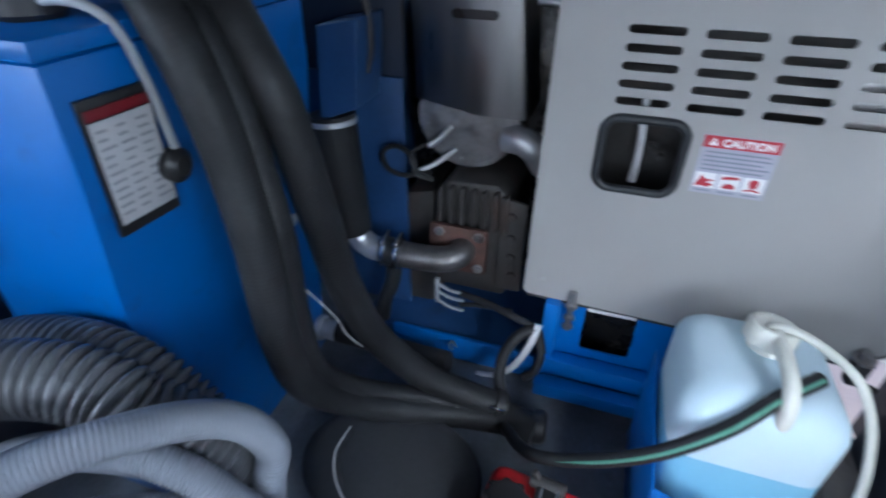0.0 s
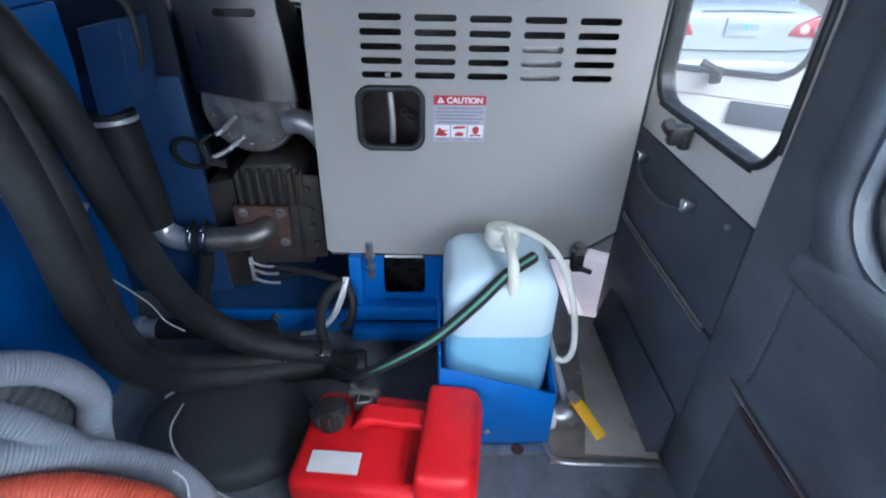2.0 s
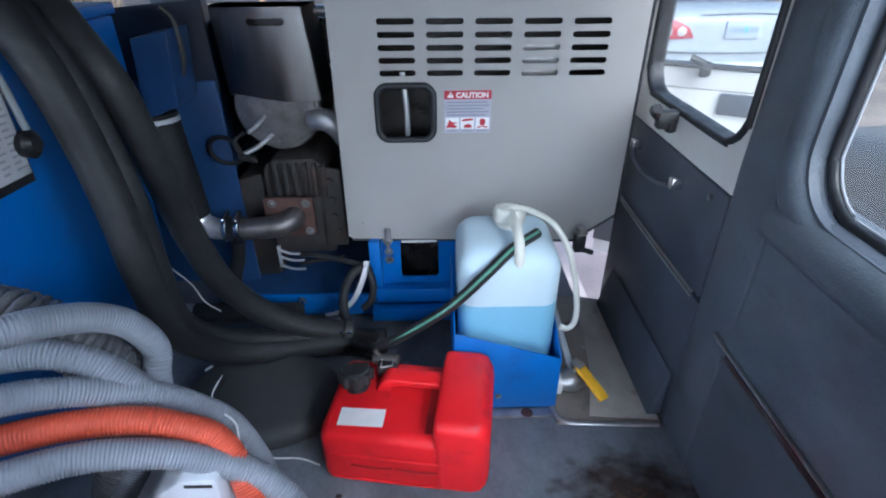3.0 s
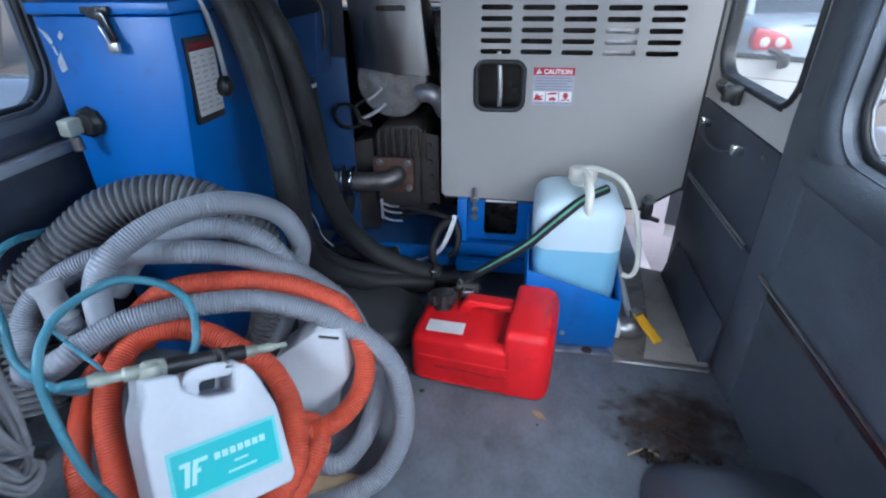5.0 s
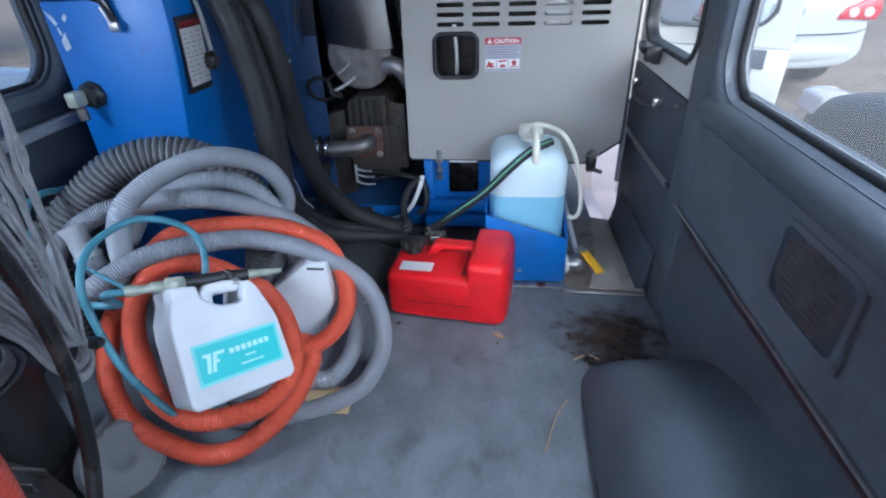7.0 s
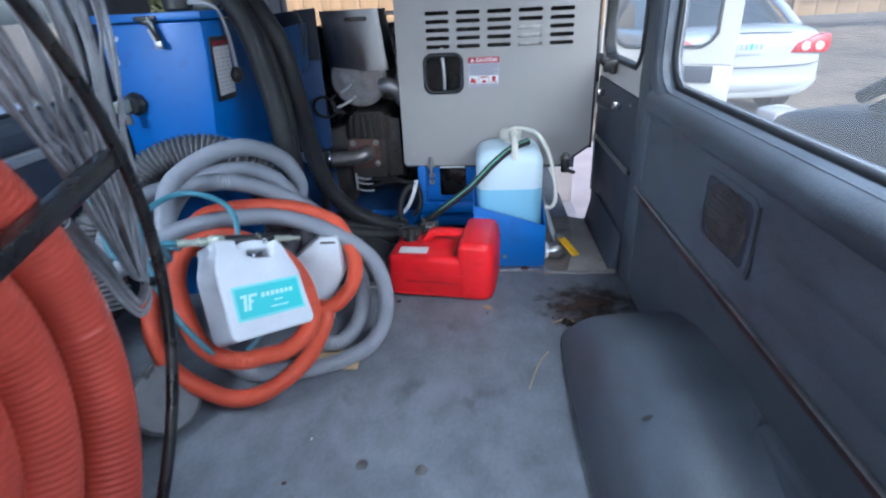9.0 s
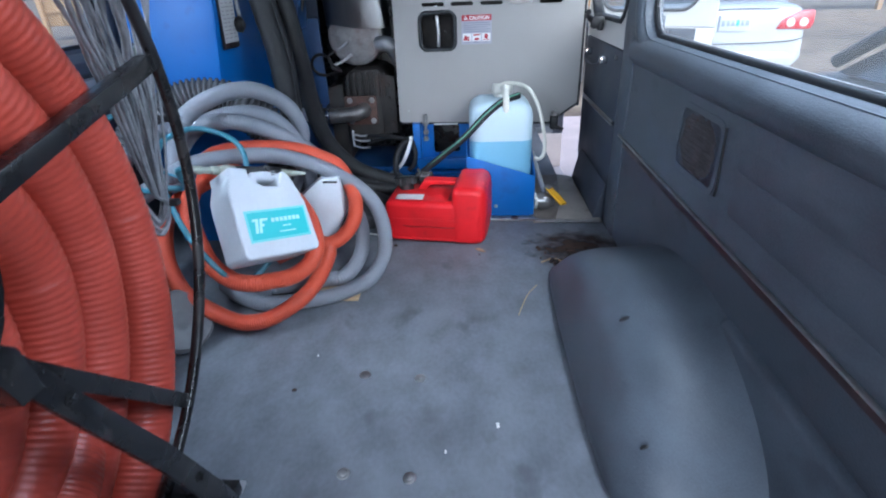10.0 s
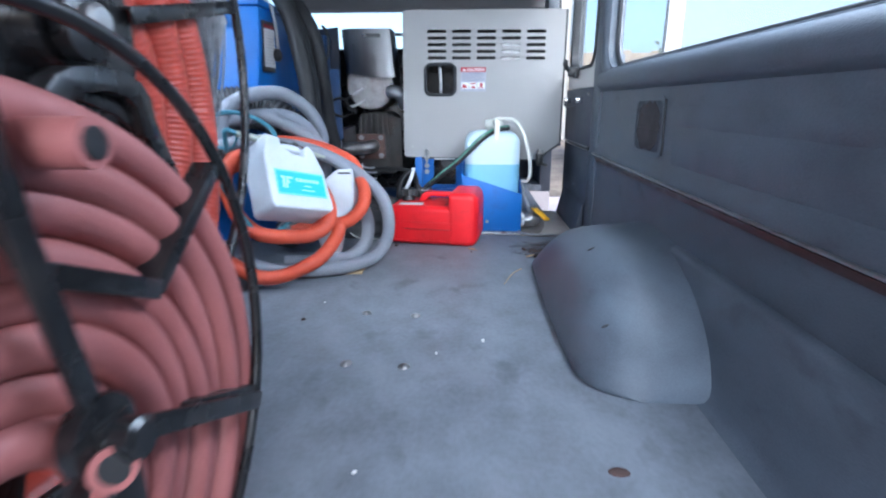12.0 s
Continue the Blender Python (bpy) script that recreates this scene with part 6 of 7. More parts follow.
front_turn = [(-0.303, -0.149, 0.233), (-0.347, -0.105, 0.281), (-0.380, -0.057, 0.326), (-0.394, -0.007, 0.364), (-0.382, 0.060, 0.401), (-0.328, 0.099, 0.401), (-0.269, 0.111, 0.381), (-0.214, 0.108, 0.354), (-0.157, 0.101, 0.324), (-0.111, 0.070, 0.284), (-0.081, 0.027, 0.243), (-0.068, -0.020, 0.207), (-0.081, -0.067, 0.183), (-0.118, -0.110, 0.173), (-0.165, -0.138, 0.177), (-0.199, -0.156, 0.181), (-0.250, -0.163, 0.195)]
floor_turn = [(-0.400, 0.100, 0.370), (-0.473, 0.088, 0.330), (-0.503, 0.044, 0.295), (-0.505, -0.002, 0.249), (-0.474, -0.070, 0.210), (-0.444, -0.107, 0.173), (-0.405, -0.133, 0.129), (-0.341, -0.142, 0.083), (-0.272, -0.140, 0.046), (-0.205, -0.126, 0.044), (-0.141, -0.083, 0.062), (-0.100, -0.016, 0.080), (-0.075, 0.045, 0.115), (-0.066, 0.085, 0.145), (-0.085, 0.110, 0.160), (-0.130, 0.115, 0.160)]
for turn in (rear_turn, front_turn, floor_turn):
    part("hose_turn", tube(turn, 0.0235, MAT_ORANGE_HOSE, 16, 0.0014, 0.0024, turn is front_turn), orange)
# ---------------------------------------------------------------- white jugs
U = Vector((0.608, 0.760, -0.225)).normalized()
V = Vector((-0.289, 0.433, 0.854))
V = (V - U * V.dot(U)).normalized()
N = U.cross(V)
JUG = Matrix.Translation((-0.157, -0.197, 0.320)) @ Matrix((U, V, N)).transposed().to_4x4()
jug = thing("sprayer_jug", (-0.15, -0.13, 0.2), "white plastic sprayer jug with a turquoise label, lying on the hoses", "jug")
front = [(-0.016, -0.042), (0.176, -0.042), (0.185, -0.030), (0.176, 0.088), (0.167, 0.114), (0.150, 0.158), (0.136, 0.176), (0.124, 0.172), (0.115, 0.134), (0.070, 0.139), (0.052, 0.150), (0.037, 0.164), (0.036, 0.186), (-0.012, 0.192), (-0.013, 0.166), (-0.026, 0.130), (-0.028, 0.100), (-0.026, -0.030)]
part("jug_body", prism(front, "z", -0.112, 0.0, MAT_MILKY, 0.016, JUG, 4, 60), jug)
part("jug_handle", prism([(0.046, 0.140), (0.045, 0.170), (0.060, 0.185), (0.100, 0.186), (0.140, 0.176), (0.121, 0.159), (0.070, 0.163), (0.068, 0.140)], "z", -0.086, -0.026, MAT_MILKY, 0.007, JUG, 3, 60), jug, "moulded handle bridge")
part("neck_cap", lathe([(0.019, 0), (0.020, 0.003), (0.020, 0.016), (0.016, 0.020), (0.012, 0.024)], MAT_BRASS, JUG @ along((0.011, 0.188, -0.056), (0.011, 0.3, -0.056)), 18), jug, "pale green screw fitting")
lab = part("jug_label", span(-0.004, 0.166, -0.002, 0.078, 0.0005, 0.0014, MAT_LABEL_RIM, 0, JUG), jug, "turquoise label with pale border")
part("field", span(0.002, 0.160, 0.004, 0.072, 0.0014, 0.0020, MAT_LABEL_CYAN, 0, JUG), lab)
for pts in ([(0.014, 0.020), (0.021, 0.020), (0.028, 0.056), (0.012, 0.056), (0.012, 0.050), (0.019, 0.050)], [(0.024, 0.020), (0.031, 0.020), (0.034, 0.036), (0.040, 0.036), (0.041, 0.042), (0.036, 0.042), (0.038, 0.050), (0.052, 0.050), (0.053, 0.056), (0.032, 0.056)]):
    part("emblem", prism(pts, "z", 0.0021, 0.0026, MAT_LABEL_PALE, 0, JUG), lab, "plain white emblem")
for k in range(7):
    part("text_bar", span(0.062 + 0.012 * k, 0.071 + 0.012 * k, 0.044, 0.054, 0.0021, 0.0026, MAT_LABEL_PALE, 0, JUG), lab)
part("text_bar", span(0.090, 0.112, 0.030, 0.033, 0.0021, 0.0026, MAT_LABEL_PALE, 0, JUG), lab)
part("text_bar", span(0.078, 0.124, 0.016, 0.019, 0.0021, 0.0026, MAT_LABEL_PALE, 0, JUG), lab)
inj = thing("spray_injector", (-0.2, -0.03, 0.44), "black injector tube with pale green quick couplings on the jug", "sprayer")
def on_jug(u, v):
    """A place on the injector's line over the jug."""
    return (u - 0.007, v + 0.018, -0.056)


part("barrel", placed(tube([on_jug(0.040, 0.180), on_jug(0.10, 0.175), on_jug(0.165, 0.169)], 0.0140, MAT_BLACK_PLASTIC, 16, 0.01), JUG), inj)
part("inlet_block", placed(rod(on_jug(0.006, 0.183), on_jug(0.042, 0.180), 0.0150, MAT_BRASS, 8), JUG), inj, "pale green hexagonal block")
part("coupling", placed(lathe([(0.0085, 0), (0.0100, 0.004), (0.0105, 0.022), (0.0085, 0.025), (0.0085, 0.044), (0.0112, 0.047), (0.0112, 0.066), (0.0095, 0.070)], MAT_BRASS, along(on_jug(-0.064, 0.188), on_jug(0.006, 0.183)), 14), JUG), inj, "pale green quick coupling")
part("coupling", placed(lathe([(0.009, 0), (0.0105, 0.003), (0.0105, 0.020), (0.008, 0.023), (0.0085, 0.045), (0.006, 0.056)], MAT_BRASS, along(on_jug(0.165, 0.169), on_jug(0.23, 0.163)), 14), JUG), inj, "pale green quick coupling")
part("nipple", placed(rod(on_jug(0.220, 0.164), on_jug(0.244, 0.162), 0.005, MAT_BRASS, 10), JUG), inj)
STRAP = JUG @ Matrix.Translation((-0.007, 0.018, 0.0))
part("strap", placed(tube([(0.122, 0.184, -0.046), (0.126, 0.176, -0.037), (0.126, 0.162, -0.034), (0.122, 0.150, -0.038)], 0.0065, MAT_BLACK_PLASTIC, 10, 0.006), STRAP), inj, "black strap")
for off in (0.0, 0.010):
    part("wire_tie", placed(tube([(0.116, 0.166 - off, -0.033), (0.127, 0.165 - off, -0.024), (0.137, 0.163 - off, -0.033)], 0.0022, MAT_CHROME, 8, 0.004), STRAP), inj, "bright wire tie")
for off in (0.0, 0.010):
    part("band", placed(rod((0.112 + off, 0.1745 - off * 0.1, -0.056), (0.117 + off, 0.174 - off * 0.1, -0.056), 0.0155, MAT_BLACK_PLASTIC, 14), STRAP), inj)

def solution_hose(pts, r, label):
    ob = thing("solution_hose", pts[-1], label, "hose", group="hoses")
    part("hose_wall", tube(pts, r, MAT_TEAL, 12, 0.008), ob)


teal = [(-0.170, -0.090, 0.215), (-0.205, -0.140, 0.190), (-0.250, -0.170, 0.205), (-0.295, -0.172, 0.265), (-0.335, -0.165, 0.335), (-0.376, -0.137, 0.433), (-0.392, -0.108, 0.497), (-0.402, -0.040, 0.530), (-0.372, 0.045, 0.538), (-0.315, 0.082, 0.515), (-0.268, 0.080, 0.480), (-0.243, 0.045, 0.435), (-0.247, 0.010, 0.395), (-0.255, -0.02, 0.36)]
solution_hose(teal, 0.0074, "thin teal solution hose in a loop")
teal2 = [tuple(JUG @ Vector(on_jug(-0.060, 0.188))), tuple(JUG @ Vector(on_jug(-0.095, 0.189))), (-0.345, -0.100, 0.430), (-0.394, -0.098, 0.425), (-0.460, -0.075, 0.411), (-0.525, -0.050, 0.423), (-0.552, -0.020, 0.477), (-0.597, 0.020, 0.511), (-0.628, 0.060, 0.537), (-0.640, 0.100, 0.553), (-0.638, 0.140, 0.555), (-0.671, 0.220, 0.526), (-0.660, 0.330, 0.500), (-0.600, 0.400, 0.400)]
solution_hose(teal2, 0.0074, "thin teal solution hose running to the sprayer")
solution_hose([tuple(JUG @ Vector(on_jug(-0.058, 0.188)) + Vector((0.0, 0.010, 0.004))), (-0.345, -0.060, 0.435), (-0.44, -0.015, 0.438), (-0.53, 0.03, 0.440)], 0.0038, "thin teal line crossing the coils")

jug2 = thing("empty_jug", (-0.11, 0.24, 0.0), "blank white angular plastic jug propped behind the hoses", "jug")
part("jug_body", prism([(-0.096, 0.334), (-0.040, 0.340), (-0.036, 0.330), (-0.036, 0.212), (-0.090, 0.110), (-0.110, 0.010), (-0.165, 0.010), (-0.205, 0.238), (-0.203, 0.248)], "y", 0.200, 0.292, MAT_MILKY, 0.005, None, 2, 30), jug2)
part("slit", span(-0.088, -0.044, 0.1985, 0.2005, 0.322, 0.328, MAT_BLACK_PLASTIC, 0), jug2, "dark moulded slit")
part("string", tube([(-0.13, 0.33, 0.30), (-0.10, 0.35, 0.325), (-0.06, 0.34, 0.31), (-0.05, 0.32, 0.28)], 0.002, MAT_PAPER, 6, 0.008), jug2)

# ---------------------------------------------------------------- cords, motor and castor beside the reel
rnd = random.Random(21)
cords = thing("extension_cords", (-0.34, -0.28, 0.35), "bundle of grey flat cords tied in a long hanging loop", "cord")
# the lower and upper bounding strands of the bundle, then of the bight below the tie
low = [(-0.090, -0.760, 1.180), (-0.125, -0.675, 1.040), (-0.150, -0.600, 0.930), (-0.165, -0.555, 0.880), (-0.190, -0.500, 0.820), (-0.225, -0.435, 0.745), (-0.262, -0.370, 0.660), (-0.300, -0.300, 0.550), (-0.322, -0.255, 0.470)]
high = [(-0.120, -0.400, 1.180), (-0.145, -0.345, 1.050), (-0.167, -0.304, 0.933), (-0.191, -0.286, 0.849), (-0.210, -0.275, 0.787), (-0.223, -0.265, 0.738), (-0.253, -0.250, 0.644), (-0.291, -0.230, 0.525), (-0.314, -0.221, 0.456)]
inside, outside = [(-0.321, -0.226, 0.446), (-0.335, -0.223, 0.413), (-0.348, -0.227, 0.398), (-0.352, -0.234, 0.414), (-0.362, -0.239, 0.455), (-0.372, -0.243, 0.505), (-0.385, -0.250, 0.559), (-0.400, -0.262, 0.603)], [(-0.321, -0.216, 0.432), (-0.335, -0.209, 0.386), (-0.348, -0.219, 0.356), (-0.352, -0.240, 0.364), (-0.362, -0.262, 0.411), (-0.372, -0.272, 0.472), (-0.385, -0.284, 0.515), (-0.400, -0.297, 0.562)]
for k in range(24):
    a, b, drift = k / 23, rnd.random(), rnd.uniform(-0.10, 0.10)
    hang = [Vector(p).lerp(Vector(q), min(max(a + drift * (1 - i / 8), 0), 1)) for i, (p, q) in enumerate(zip(low, high))]
    bight = [Vector(p).lerp(Vector(q), min(max(b + rnd.uniform(-0.08, 0.08), 0), 1)) for p, q in zip(inside, outside)]
    shift = Vector((-0.8, 0.5, 0.3)) * rnd.uniform(-0.006, 0.030)
    run = [p + shift + Vector((rnd.uniform(-1, 1), rnd.uniform(-1, 1), rnd.uniform(-1, 1))) * 0.006 for p in hang[:-1]] + [hang[-1] + shift * 0.4] + [p + shift * 0.6 for p in bight]
    if k % 3 == 2:
        run = run[: len(hang)] + [bight[0] + shift * 0.5]
    part("cord", tubes([(run, 0.0040, 8, 0.008, 0.0, False, 0.7)], MAT_CORD), cords)
for x, z in ((-0.272, 0.722), (-0.300, 0.715)):
    part("plug", box((x, -0.288, z - 0.012), (0.034, 0.030, 0.034), MAT_BLACK_PLASTIC, 0.005, None), cords, "black plug")
    part("buckle", box((x + 0.01, -0.292, z + 0.024), (0.028, 0.010, 0.008), MAT_CHROME, 0.003), cords, "bright wire buckle")
part("tie", box((-0.317, -0.213, 0.435), (0.040, 0.022, 0.016), MAT_BLACK_PLASTIC, 0.006, None), cords, "black tie round the loop")

motor = thing("floor_blower", (-0.50, -0.33, 0.0), "dark portable blower with a slotted cap", "blower")
MB = along((-0.632, -0.222, 0.08), (-0.618, -0.226, 0.36))
part("housing", lathe([(0.10, 0.0), (0.115, 0.02), (0.115, 0.22), (0.105, 0.255)], MAT_BLACK_PLASTIC, MB, 30), motor)
cap_m = MB @ Matrix.Translation((0, 0, 0.256))
capo = part("vent_cap", lathe([(0.090, 0.0), (0.090, 0.012), (0.081, 0.024), (0.0, 0.028)], MAT_WHEEL, cap_m, 30), motor, "grey slotted vent cap")
for r in (0.024, 0.040, 0.056, 0.072):
    for k in range(6):
        a0 = radians(60 * k + 8)
        pts = [(r * math.cos(a0 + radians(t)), r * math.sin(a0 + radians(t)), 0.0275 - 0.025 * r) for t in (0, 15, 30, 44)]
        part("vent_slot", placed(tube(pts, 0.0052, MAT_BLACK_PLASTIC, 6, 0.01), cap_m), capo)
part("base", lathe([(0.13, 0.0), (0.13, 0.06), (0.10, 0.11)], MAT_BLACK_PLASTIC, Matrix.Translation((-0.632, -0.222, 0.0)), 26), motor)
part("outlet", prism([(-0.575, 0.005), (-0.430, 0.005), (-0.418, 0.03), (-0.425, 0.13), (-0.455, 0.185), (-0.575, 0.235)], "y", -0.440, -0.290, MAT_BLACK_PLASTIC, 0.012), motor, "black moulded outlet")
part("outlet_lip", prism([(-0.432, 0.012), (-0.414, 0.012), (-0.416, 0.06), (-0.434, 0.06)], "y", -0.430, -0.300, MAT_IRON, 0.004), motor)
for k in range(5):
    part("cooling_fin", box((-0.475, -0.425 + 0.030 * k, 0.196), (0.075, 0.006, 0.022), MAT_IRON, 0.002), motor)

castor = thing("castor_wheel", (-0.375, -0.178, 0.0), "pale grey castor wheel resting on the floor", "wheel")
part("wheel", lathe([(0.030, -0.019), (0.076, -0.019), (0.085, -0.010), (0.085, 0.010), (0.076, 0.019), (0.050, 0.020), (0.030, 0.019), (0.020, 0.018), (0.014, 0.022)], MAT_WHEEL, pose(-0.408, -0.192, 0.086, 58, 0, 57), 36), castor)
part("fork", box((-0.434, -0.174, 0.118), (0.012, 0.040, 0.11), MAT_WHEEL, 0.005, None), castor)
part("axle", rod((-0.432, -0.176, 0.068), (-0.394, -0.201, 0.096), 0.010, MAT_WHEEL, 10), castor)


# ---------------------------------------------------------------- hose reels
def reel_flange(parent, x, c, r, bar, spokes, start, inner_r, width, dish=0.0):
    """An open wheel of round bar with flat spokes, in a plane of constant x."""
    cy, cz = c
    ring = part("flange", tube([(x, cy + r * math.cos(t), cz + r * math.sin(t)) for t in np.linspace(0, 2 * math.pi, 36, endpoint=False)], bar, MAT_BLACK_STEEL, 12, 0.02, closed=True), parent, "black round-bar flange ring")
    for k in range(spokes):
        t = radians(start + 360 * k / spokes)
        shear = Matrix.Identity(4)
        shear[0][1], shear[0][3] = -dish / (r - inner_r), dish * r / (r - inner_r)
        m = Matrix.Translation((x, cy, cz)) @ Matrix.Rotation(t, 4, "X") @ shear
        part("spoke", box((0.0, (inner_r + r) / 2, 0.0), (0.006, r - inner_r, width), MAT_BLACK_STEEL, 0.002, m), ring, "flat black spoke")
        part("spoke_web", box((-0.011, (inner_r + r) / 2, width / 2 - 0.003), (0.022, r - inner_r - 0.01, 0.005), MAT_BLACK_STEEL, 0.001, m), ring)
    return ring


R1 = (-0.994, 0.657)
reel = thing("hose_reel", (-0.40, -0.99, 0.0), "large black steel hose reel on an angle-iron stand", "hose reel", group="hose reels")
for x, dish in ((-0.130, 0.030), (-0.70, -0.030)):
    reel_flange(reel, x, R1, 0.5715, 0.0095, 6, 10.9, 0.15, 0.025, dish)
    hub = part("hub_disc", lathe([(0.172, 0), (0.172, 0.012), (0.06, 0.016), (0.05, 0.045), (0.02, 0.05)], MAT_BLACK_STEEL, along((x, *R1), (x + 1, *R1)), 32), reel)
part("drum", rod((-0.70, *R1), (-0.14, *R1), 0.165, MAT_BLACK_STEEL, 32), reel)
for x, s in ((-0.062, 1), (-0.76, -1)):
    part("stand_leg", prism([(-0.896, 0.548), (-0.836, 0.422), (-0.776, 0.300), (-0.701, 0.124), (-0.675, 0.050), (-0.668, 0.0), (-0.705, 0.0), (-0.712, 0.045), (-0.801, 0.269), (-0.863, 0.405), (-0.926, 0.545)], "x", x - 0.004, x + 0.004, MAT_BLACK_STEEL, 0.001), reel, "flat black stand leg")
    part("leg_flange", prism([(-0.898, 0.559), (-0.836, 0.422), (-0.776, 0.300), (-0.701, 0.124), (-0.675, 0.050), (-0.679, 0.048), (-0.705, 0.122), (-0.780, 0.298), (-0.840, 0.420), (-0.902, 0.557)], "x", x - 0.030, x - 0.004, MAT_BLACK_STEEL), reel)
    part("stand_leg", prism([(-1.062, 0.560), (-1.088, 0.570), (-1.33, 0.0), (-1.285, 0.0)], "x", x - 0.004, x + 0.004, MAT_BLACK_STEEL, 0.001), reel)
    part("stand_arch", prism([(-0.900, 0.520), (-0.906, 0.573), (-0.923, 0.592), (-0.950, 0.604), (-1.000, 0.609), (-1.040, 0.606), (-1.066, 0.596), (-1.086, 0.578), (-1.075, 0.545), (-1.058, 0.566), (-1.030, 0.578), (-0.990, 0.580), (-0.955, 0.574), (-0.938, 0.560), (-0.928, 0.520)], "x", x - 0.016, x + 0.010, MAT_BLACK_STEEL, 0.002), reel, "bent strap at the top of the stand")
    part("bearing_block", prism(rounded(-1.035, -0.955, 0.612, 0.690, 0.03), "x", x - 0.014, x + 0.008, MAT_BLACK_STEEL, 0.002), reel)
    part("gusset", prism([(-0.895, 0.560), (-0.862, 0.490), (-0.890, 0.505), (-0.960, 0.552), (-1.050, 0.580), (-0.960, 0.600)], "x", x - 0.012, x - 0.006, MAT_BLACK_STEEL, 0.001), reel, "black gusset plate")
    part("base_rail", span(x - 0.034, x + 0.004, -1.36, -0.655, 0.001, 0.005, MAT_BLACK_STEEL, 0.001), reel)
    for y, z in ((-0.878, 0.482), (-0.745, 0.190)):
        part("bolt", bolt((x + 0.005, y, z), (1, 0, 0), 0.0055, 0.005, MAT_BLACK_STEEL), reel)
part("cross_rail", span(-0.78, -0.07, -0.672, -0.640, 0.020, 0.050, MAT_BLACK_STEEL, 0.003), reel)
part("cross_rail", span(-0.78, -0.07, -1.33, -1.30, 0.010, 0.040, MAT_BLACK_STEEL, 0.003), reel)
part("axle", rod((-0.80, *R1), (-0.04, *R1), 0.020, MAT_STEEL, 16), reel)
part("floor_tab", span(-0.105, -0.078, -0.634, -0.612, 0.001, 0.010, MAT_ALU, 0.001), reel, "bare metal tab screwed to the floor")


def wound(c, layers, r_hose, seed, wob, squash=1.0, ribbed=False):
    """Turns of hose on a reel: (radius, x) for each turn, none of them quite true."""
    rnd = random.Random(seed)
    runs = []
    for r, x in layers:
        p1, p2, p3 = (rnd.uniform(0, 6.28) for _ in range(3))
        n = 30
        pts = []
        for k in range(n):
            t = 2 * math.pi * k / n
            rr = r + wob * (math.sin(t + p1) + 0.6 * math.sin(2 * t + p2))
            xx = x + wob * 0.9 * (math.sin(t + p3) + 0.5 * math.sin(3 * t + p1))
            pts.append((xx, c[0] + rr * math.cos(t), c[1] + squash * rr * math.sin(t)))
        runs.append((pts, r_hose, 18, 0.0026 if ribbed and x > -0.25 else 0.01, 0.0012 if ribbed and x > -0.25 else 0.0, True, 1.0))
    return runs


HC = (-1.018, 0.552)
layers = [(0.484, -0.188), (0.372, -0.184), (0.272, -0.184), (0.185, -0.188)]
layers += [(0.455, -0.29), (0.45, -0.39), (0.455, -0.49), (0.45, -0.59), (0.36, -0.285)]
wh = thing("reel_hose", (-0.40, -0.99, 0.1), "thick red-orange vacuum hose wound on the large reel", "hose", group="hoses")
for run in wound(HC, layers, 0.0470, 5, 0.008, ribbed=True):
    part("hose_turn", tubes([run], MAT_REEL_HOSE, 80), wh)
part("crossing_turn", tube([(-0.20, -1.32, 0.50), (-0.175, -1.20, 0.38), (-0.160, -1.05, 0.30), (-0.165, -0.90, 0.27), (-0.20, -0.78, 0.30)], 0.048, MAT_REEL_HOSE, 18, 0.0020, 0.0016), wh, "slack turn crossing the side of the coil")

R2 = (-1.330, 0.354)
reel2 = thing("hose_reel", (0.02, -1.33, 0.0), "small black steel hose reel beside the large one", "hose reel", group="hose reels")
for x in (0.130, -0.040):
    reel_flange(reel2, x, R2, 0.2696, 0.0060, 6, 35.0, 0.118, 0.014)
    hexa = [(x, R2[0] + 0.118 * math.cos(radians(35 + 60 * k)), R2[1] + 0.118 * math.sin(radians(35 + 60 * k))) for k in range(6)]
    for k in (0,):
        a, b = hexa[k], hexa[(k + 1) % 6]
        mid = (Vector(a) + Vector(b)) / 2
        m = Matrix.Translation(mid) @ Matrix.Rotation(radians(35 + 60 * k + 120), 4, "X")
        part("inner_bar", box((0, 0, 0), (0.007, 0.120, 0.016), MAT_BLACK_STEEL, 0.001, m), reel2)
part("axle", rod((-0.06, *R2), (0.17, *R2), 0.016, MAT_BLACK_STEEL, 16), reel2)
part("hub", lathe([(0.026, 0), (0.030, 0.006), (0.030, 0.016), (0.018, 0.020)], MAT_BLACK_STEEL, along((0.128, *R2), (1, *R2)), 20), reel2)
for t in (100, -27, 215):
    m = Matrix.Translation((0.140, *R2)) @ Matrix.Rotation(radians(t), 4, "X")
    part("hub_arm", box((0.0, 0.13, 0.0), (0.006, 0.26, 0.019), MAT_BLACK_STEEL, 0.002, m), reel2, "flat black arm")
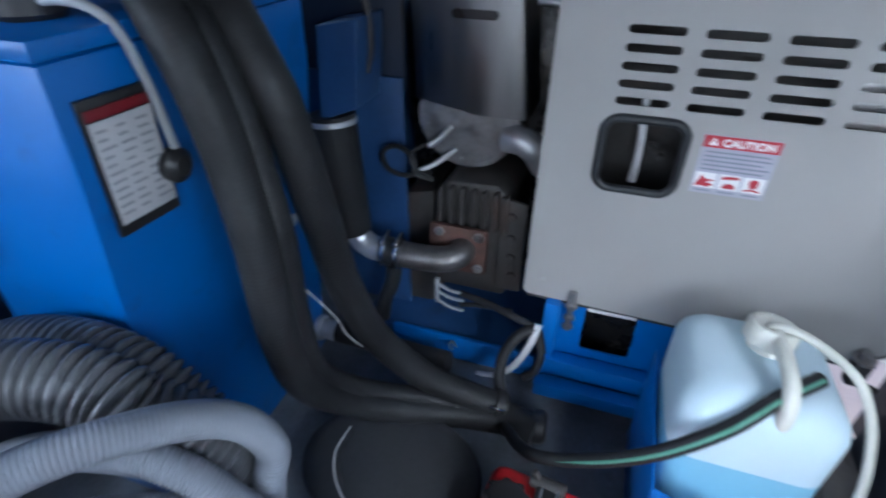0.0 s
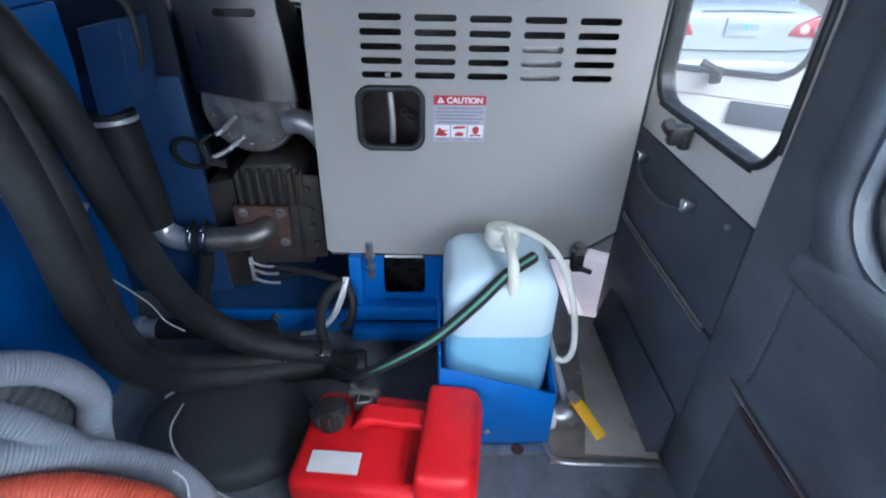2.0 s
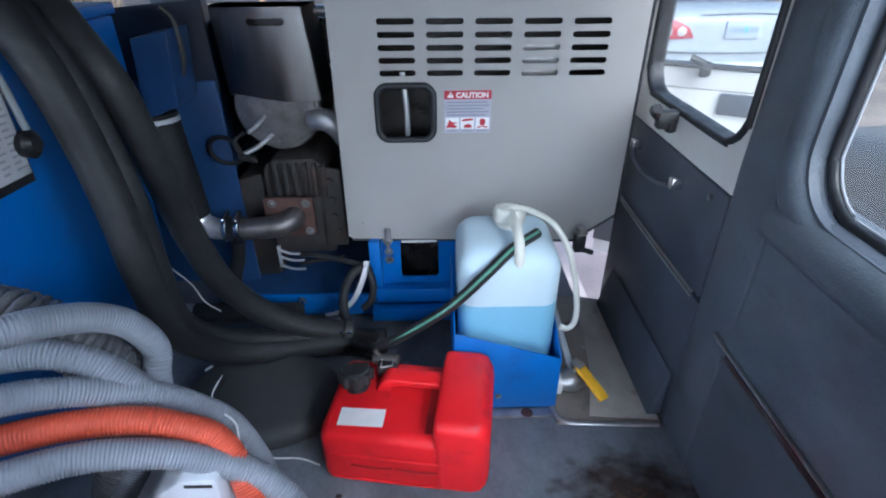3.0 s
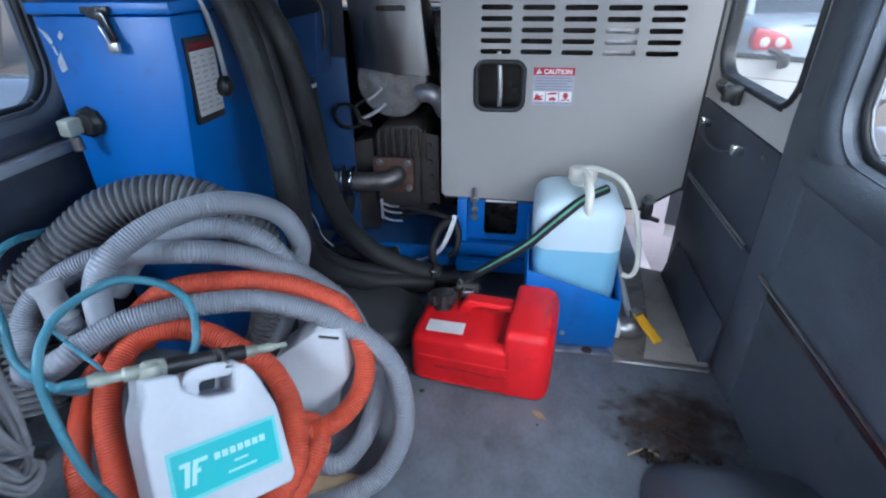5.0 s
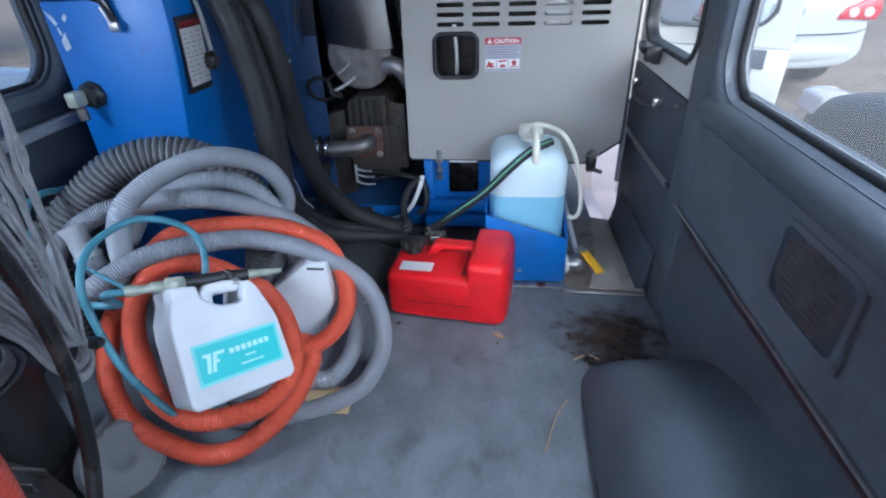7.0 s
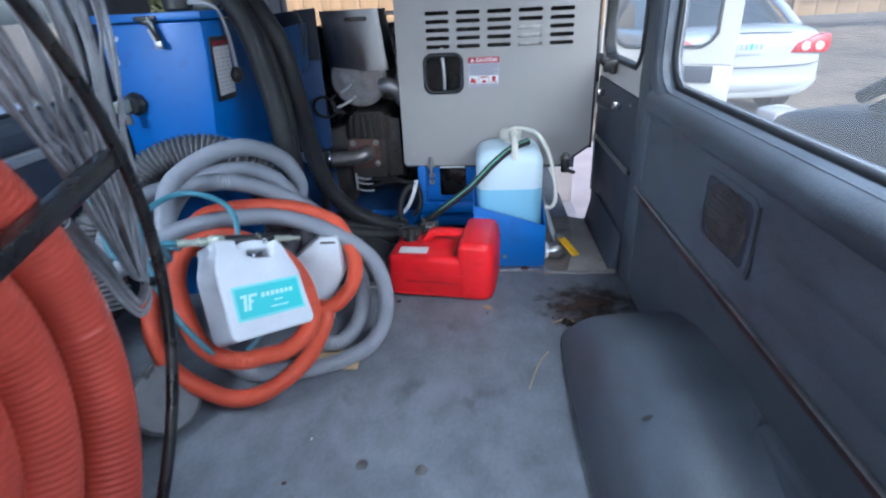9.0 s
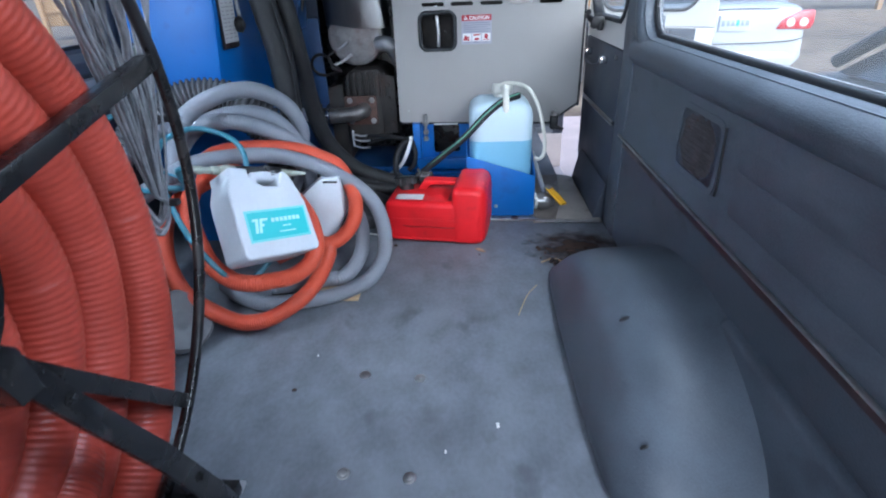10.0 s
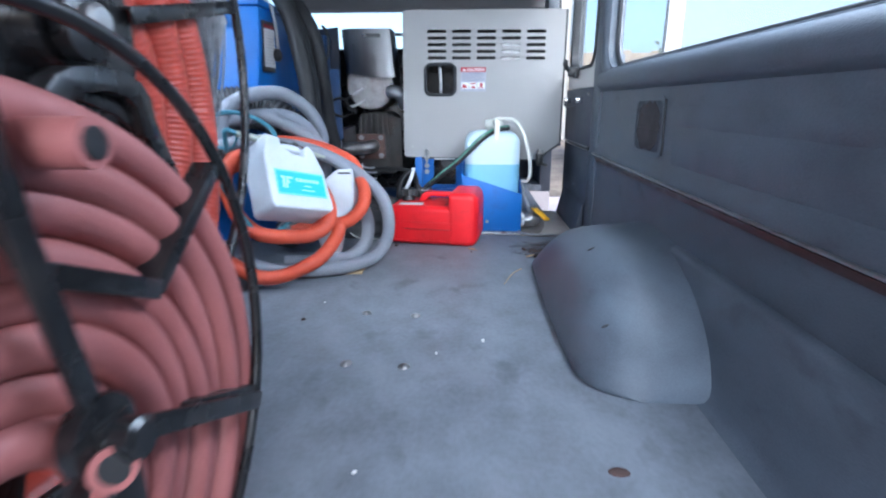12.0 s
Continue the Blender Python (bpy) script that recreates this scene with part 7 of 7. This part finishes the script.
part("upright", prism([(-1.352, 0.37), (-1.308, 0.37), (-1.27, 0.0), (-1.39, 0.0)], "x", -0.075, -0.067, MAT_BLACK_STEEL, 0.001), reel2)
part("foot", span(-0.085, 0.11, -1.40, -1.26, 0.001, 0.006, MAT_BLACK_STEEL, 0.001), reel2)
part("rear_upright", prism([(-1.345, 0.37), (-1.315, 0.37), (-1.315, 0.0), (-1.345, 0.0)], "x", 0.146, 0.152, MAT_BLACK_STEEL, 0.001), reel2)
ph = thing("reel_hose", (0.03, -1.33, 0.1), "faded red rubber hose wound on the small reel", "hose", group="hoses")
lay2 = [(0.322 - 0.0335 * k, 0.104 + 0.003 * (k % 2)) for k in range(8)] + [(0.315 - 0.01 * (k % 2), 0.070 - 0.034 * k) for k in range(3)] + [(0.285, 0.07), (0.25, 0.07)]
for run in wound((-1.400, 0.300), lay2, 0.0168, 8, 0.0032, 0.85):
    part("hose_turn", tubes([(*run[:3], 0.01, 0.0, True, 1.0)], MAT_PINK_HOSE), ph)
hd = part("hose_end", tube([(-0.030, -1.318, 0.548), (0.040, -1.315, 0.545), (0.100, -1.315, 0.544), (0.161, -1.315, 0.544)], 0.0155, MAT_PINK_HOSE, 18, 0.006), ph, "cut end of the hose")
part("bore", lathe([(0.0100, 0), (0.0100, 0.0015)], MAT_BLACK_PLASTIC, along((0.161, -1.315, 0.544), (0.261, -1.315, 0.547)), 16), hd, "dark bore of the hose")
hd = part("hose_end", tube([(0.084, -1.253, 0.253), (0.119, -1.308, 0.313), (0.143, -1.335, 0.336), (0.160, -1.350, 0.346)], 0.0142, MAT_PINK_HOSE, 18, 0.008), ph, "second cut end of the hose")
part("bore", lathe([(0.0094, 0), (0.0094, 0.0015)], MAT_BLACK_PLASTIC, along((0.160, -1.350, 0.346), (0.229, -1.411, 0.385)), 16), hd)
part("crossing_turn", tube([(0.02, -1.50, 0.53), (-0.01, -1.40, 0.60), (-0.05, -1.25, 0.66), (-0.10, -1.12, 0.70)], 0.0168, MAT_PINK_HOSE, 14, 0.008), ph)
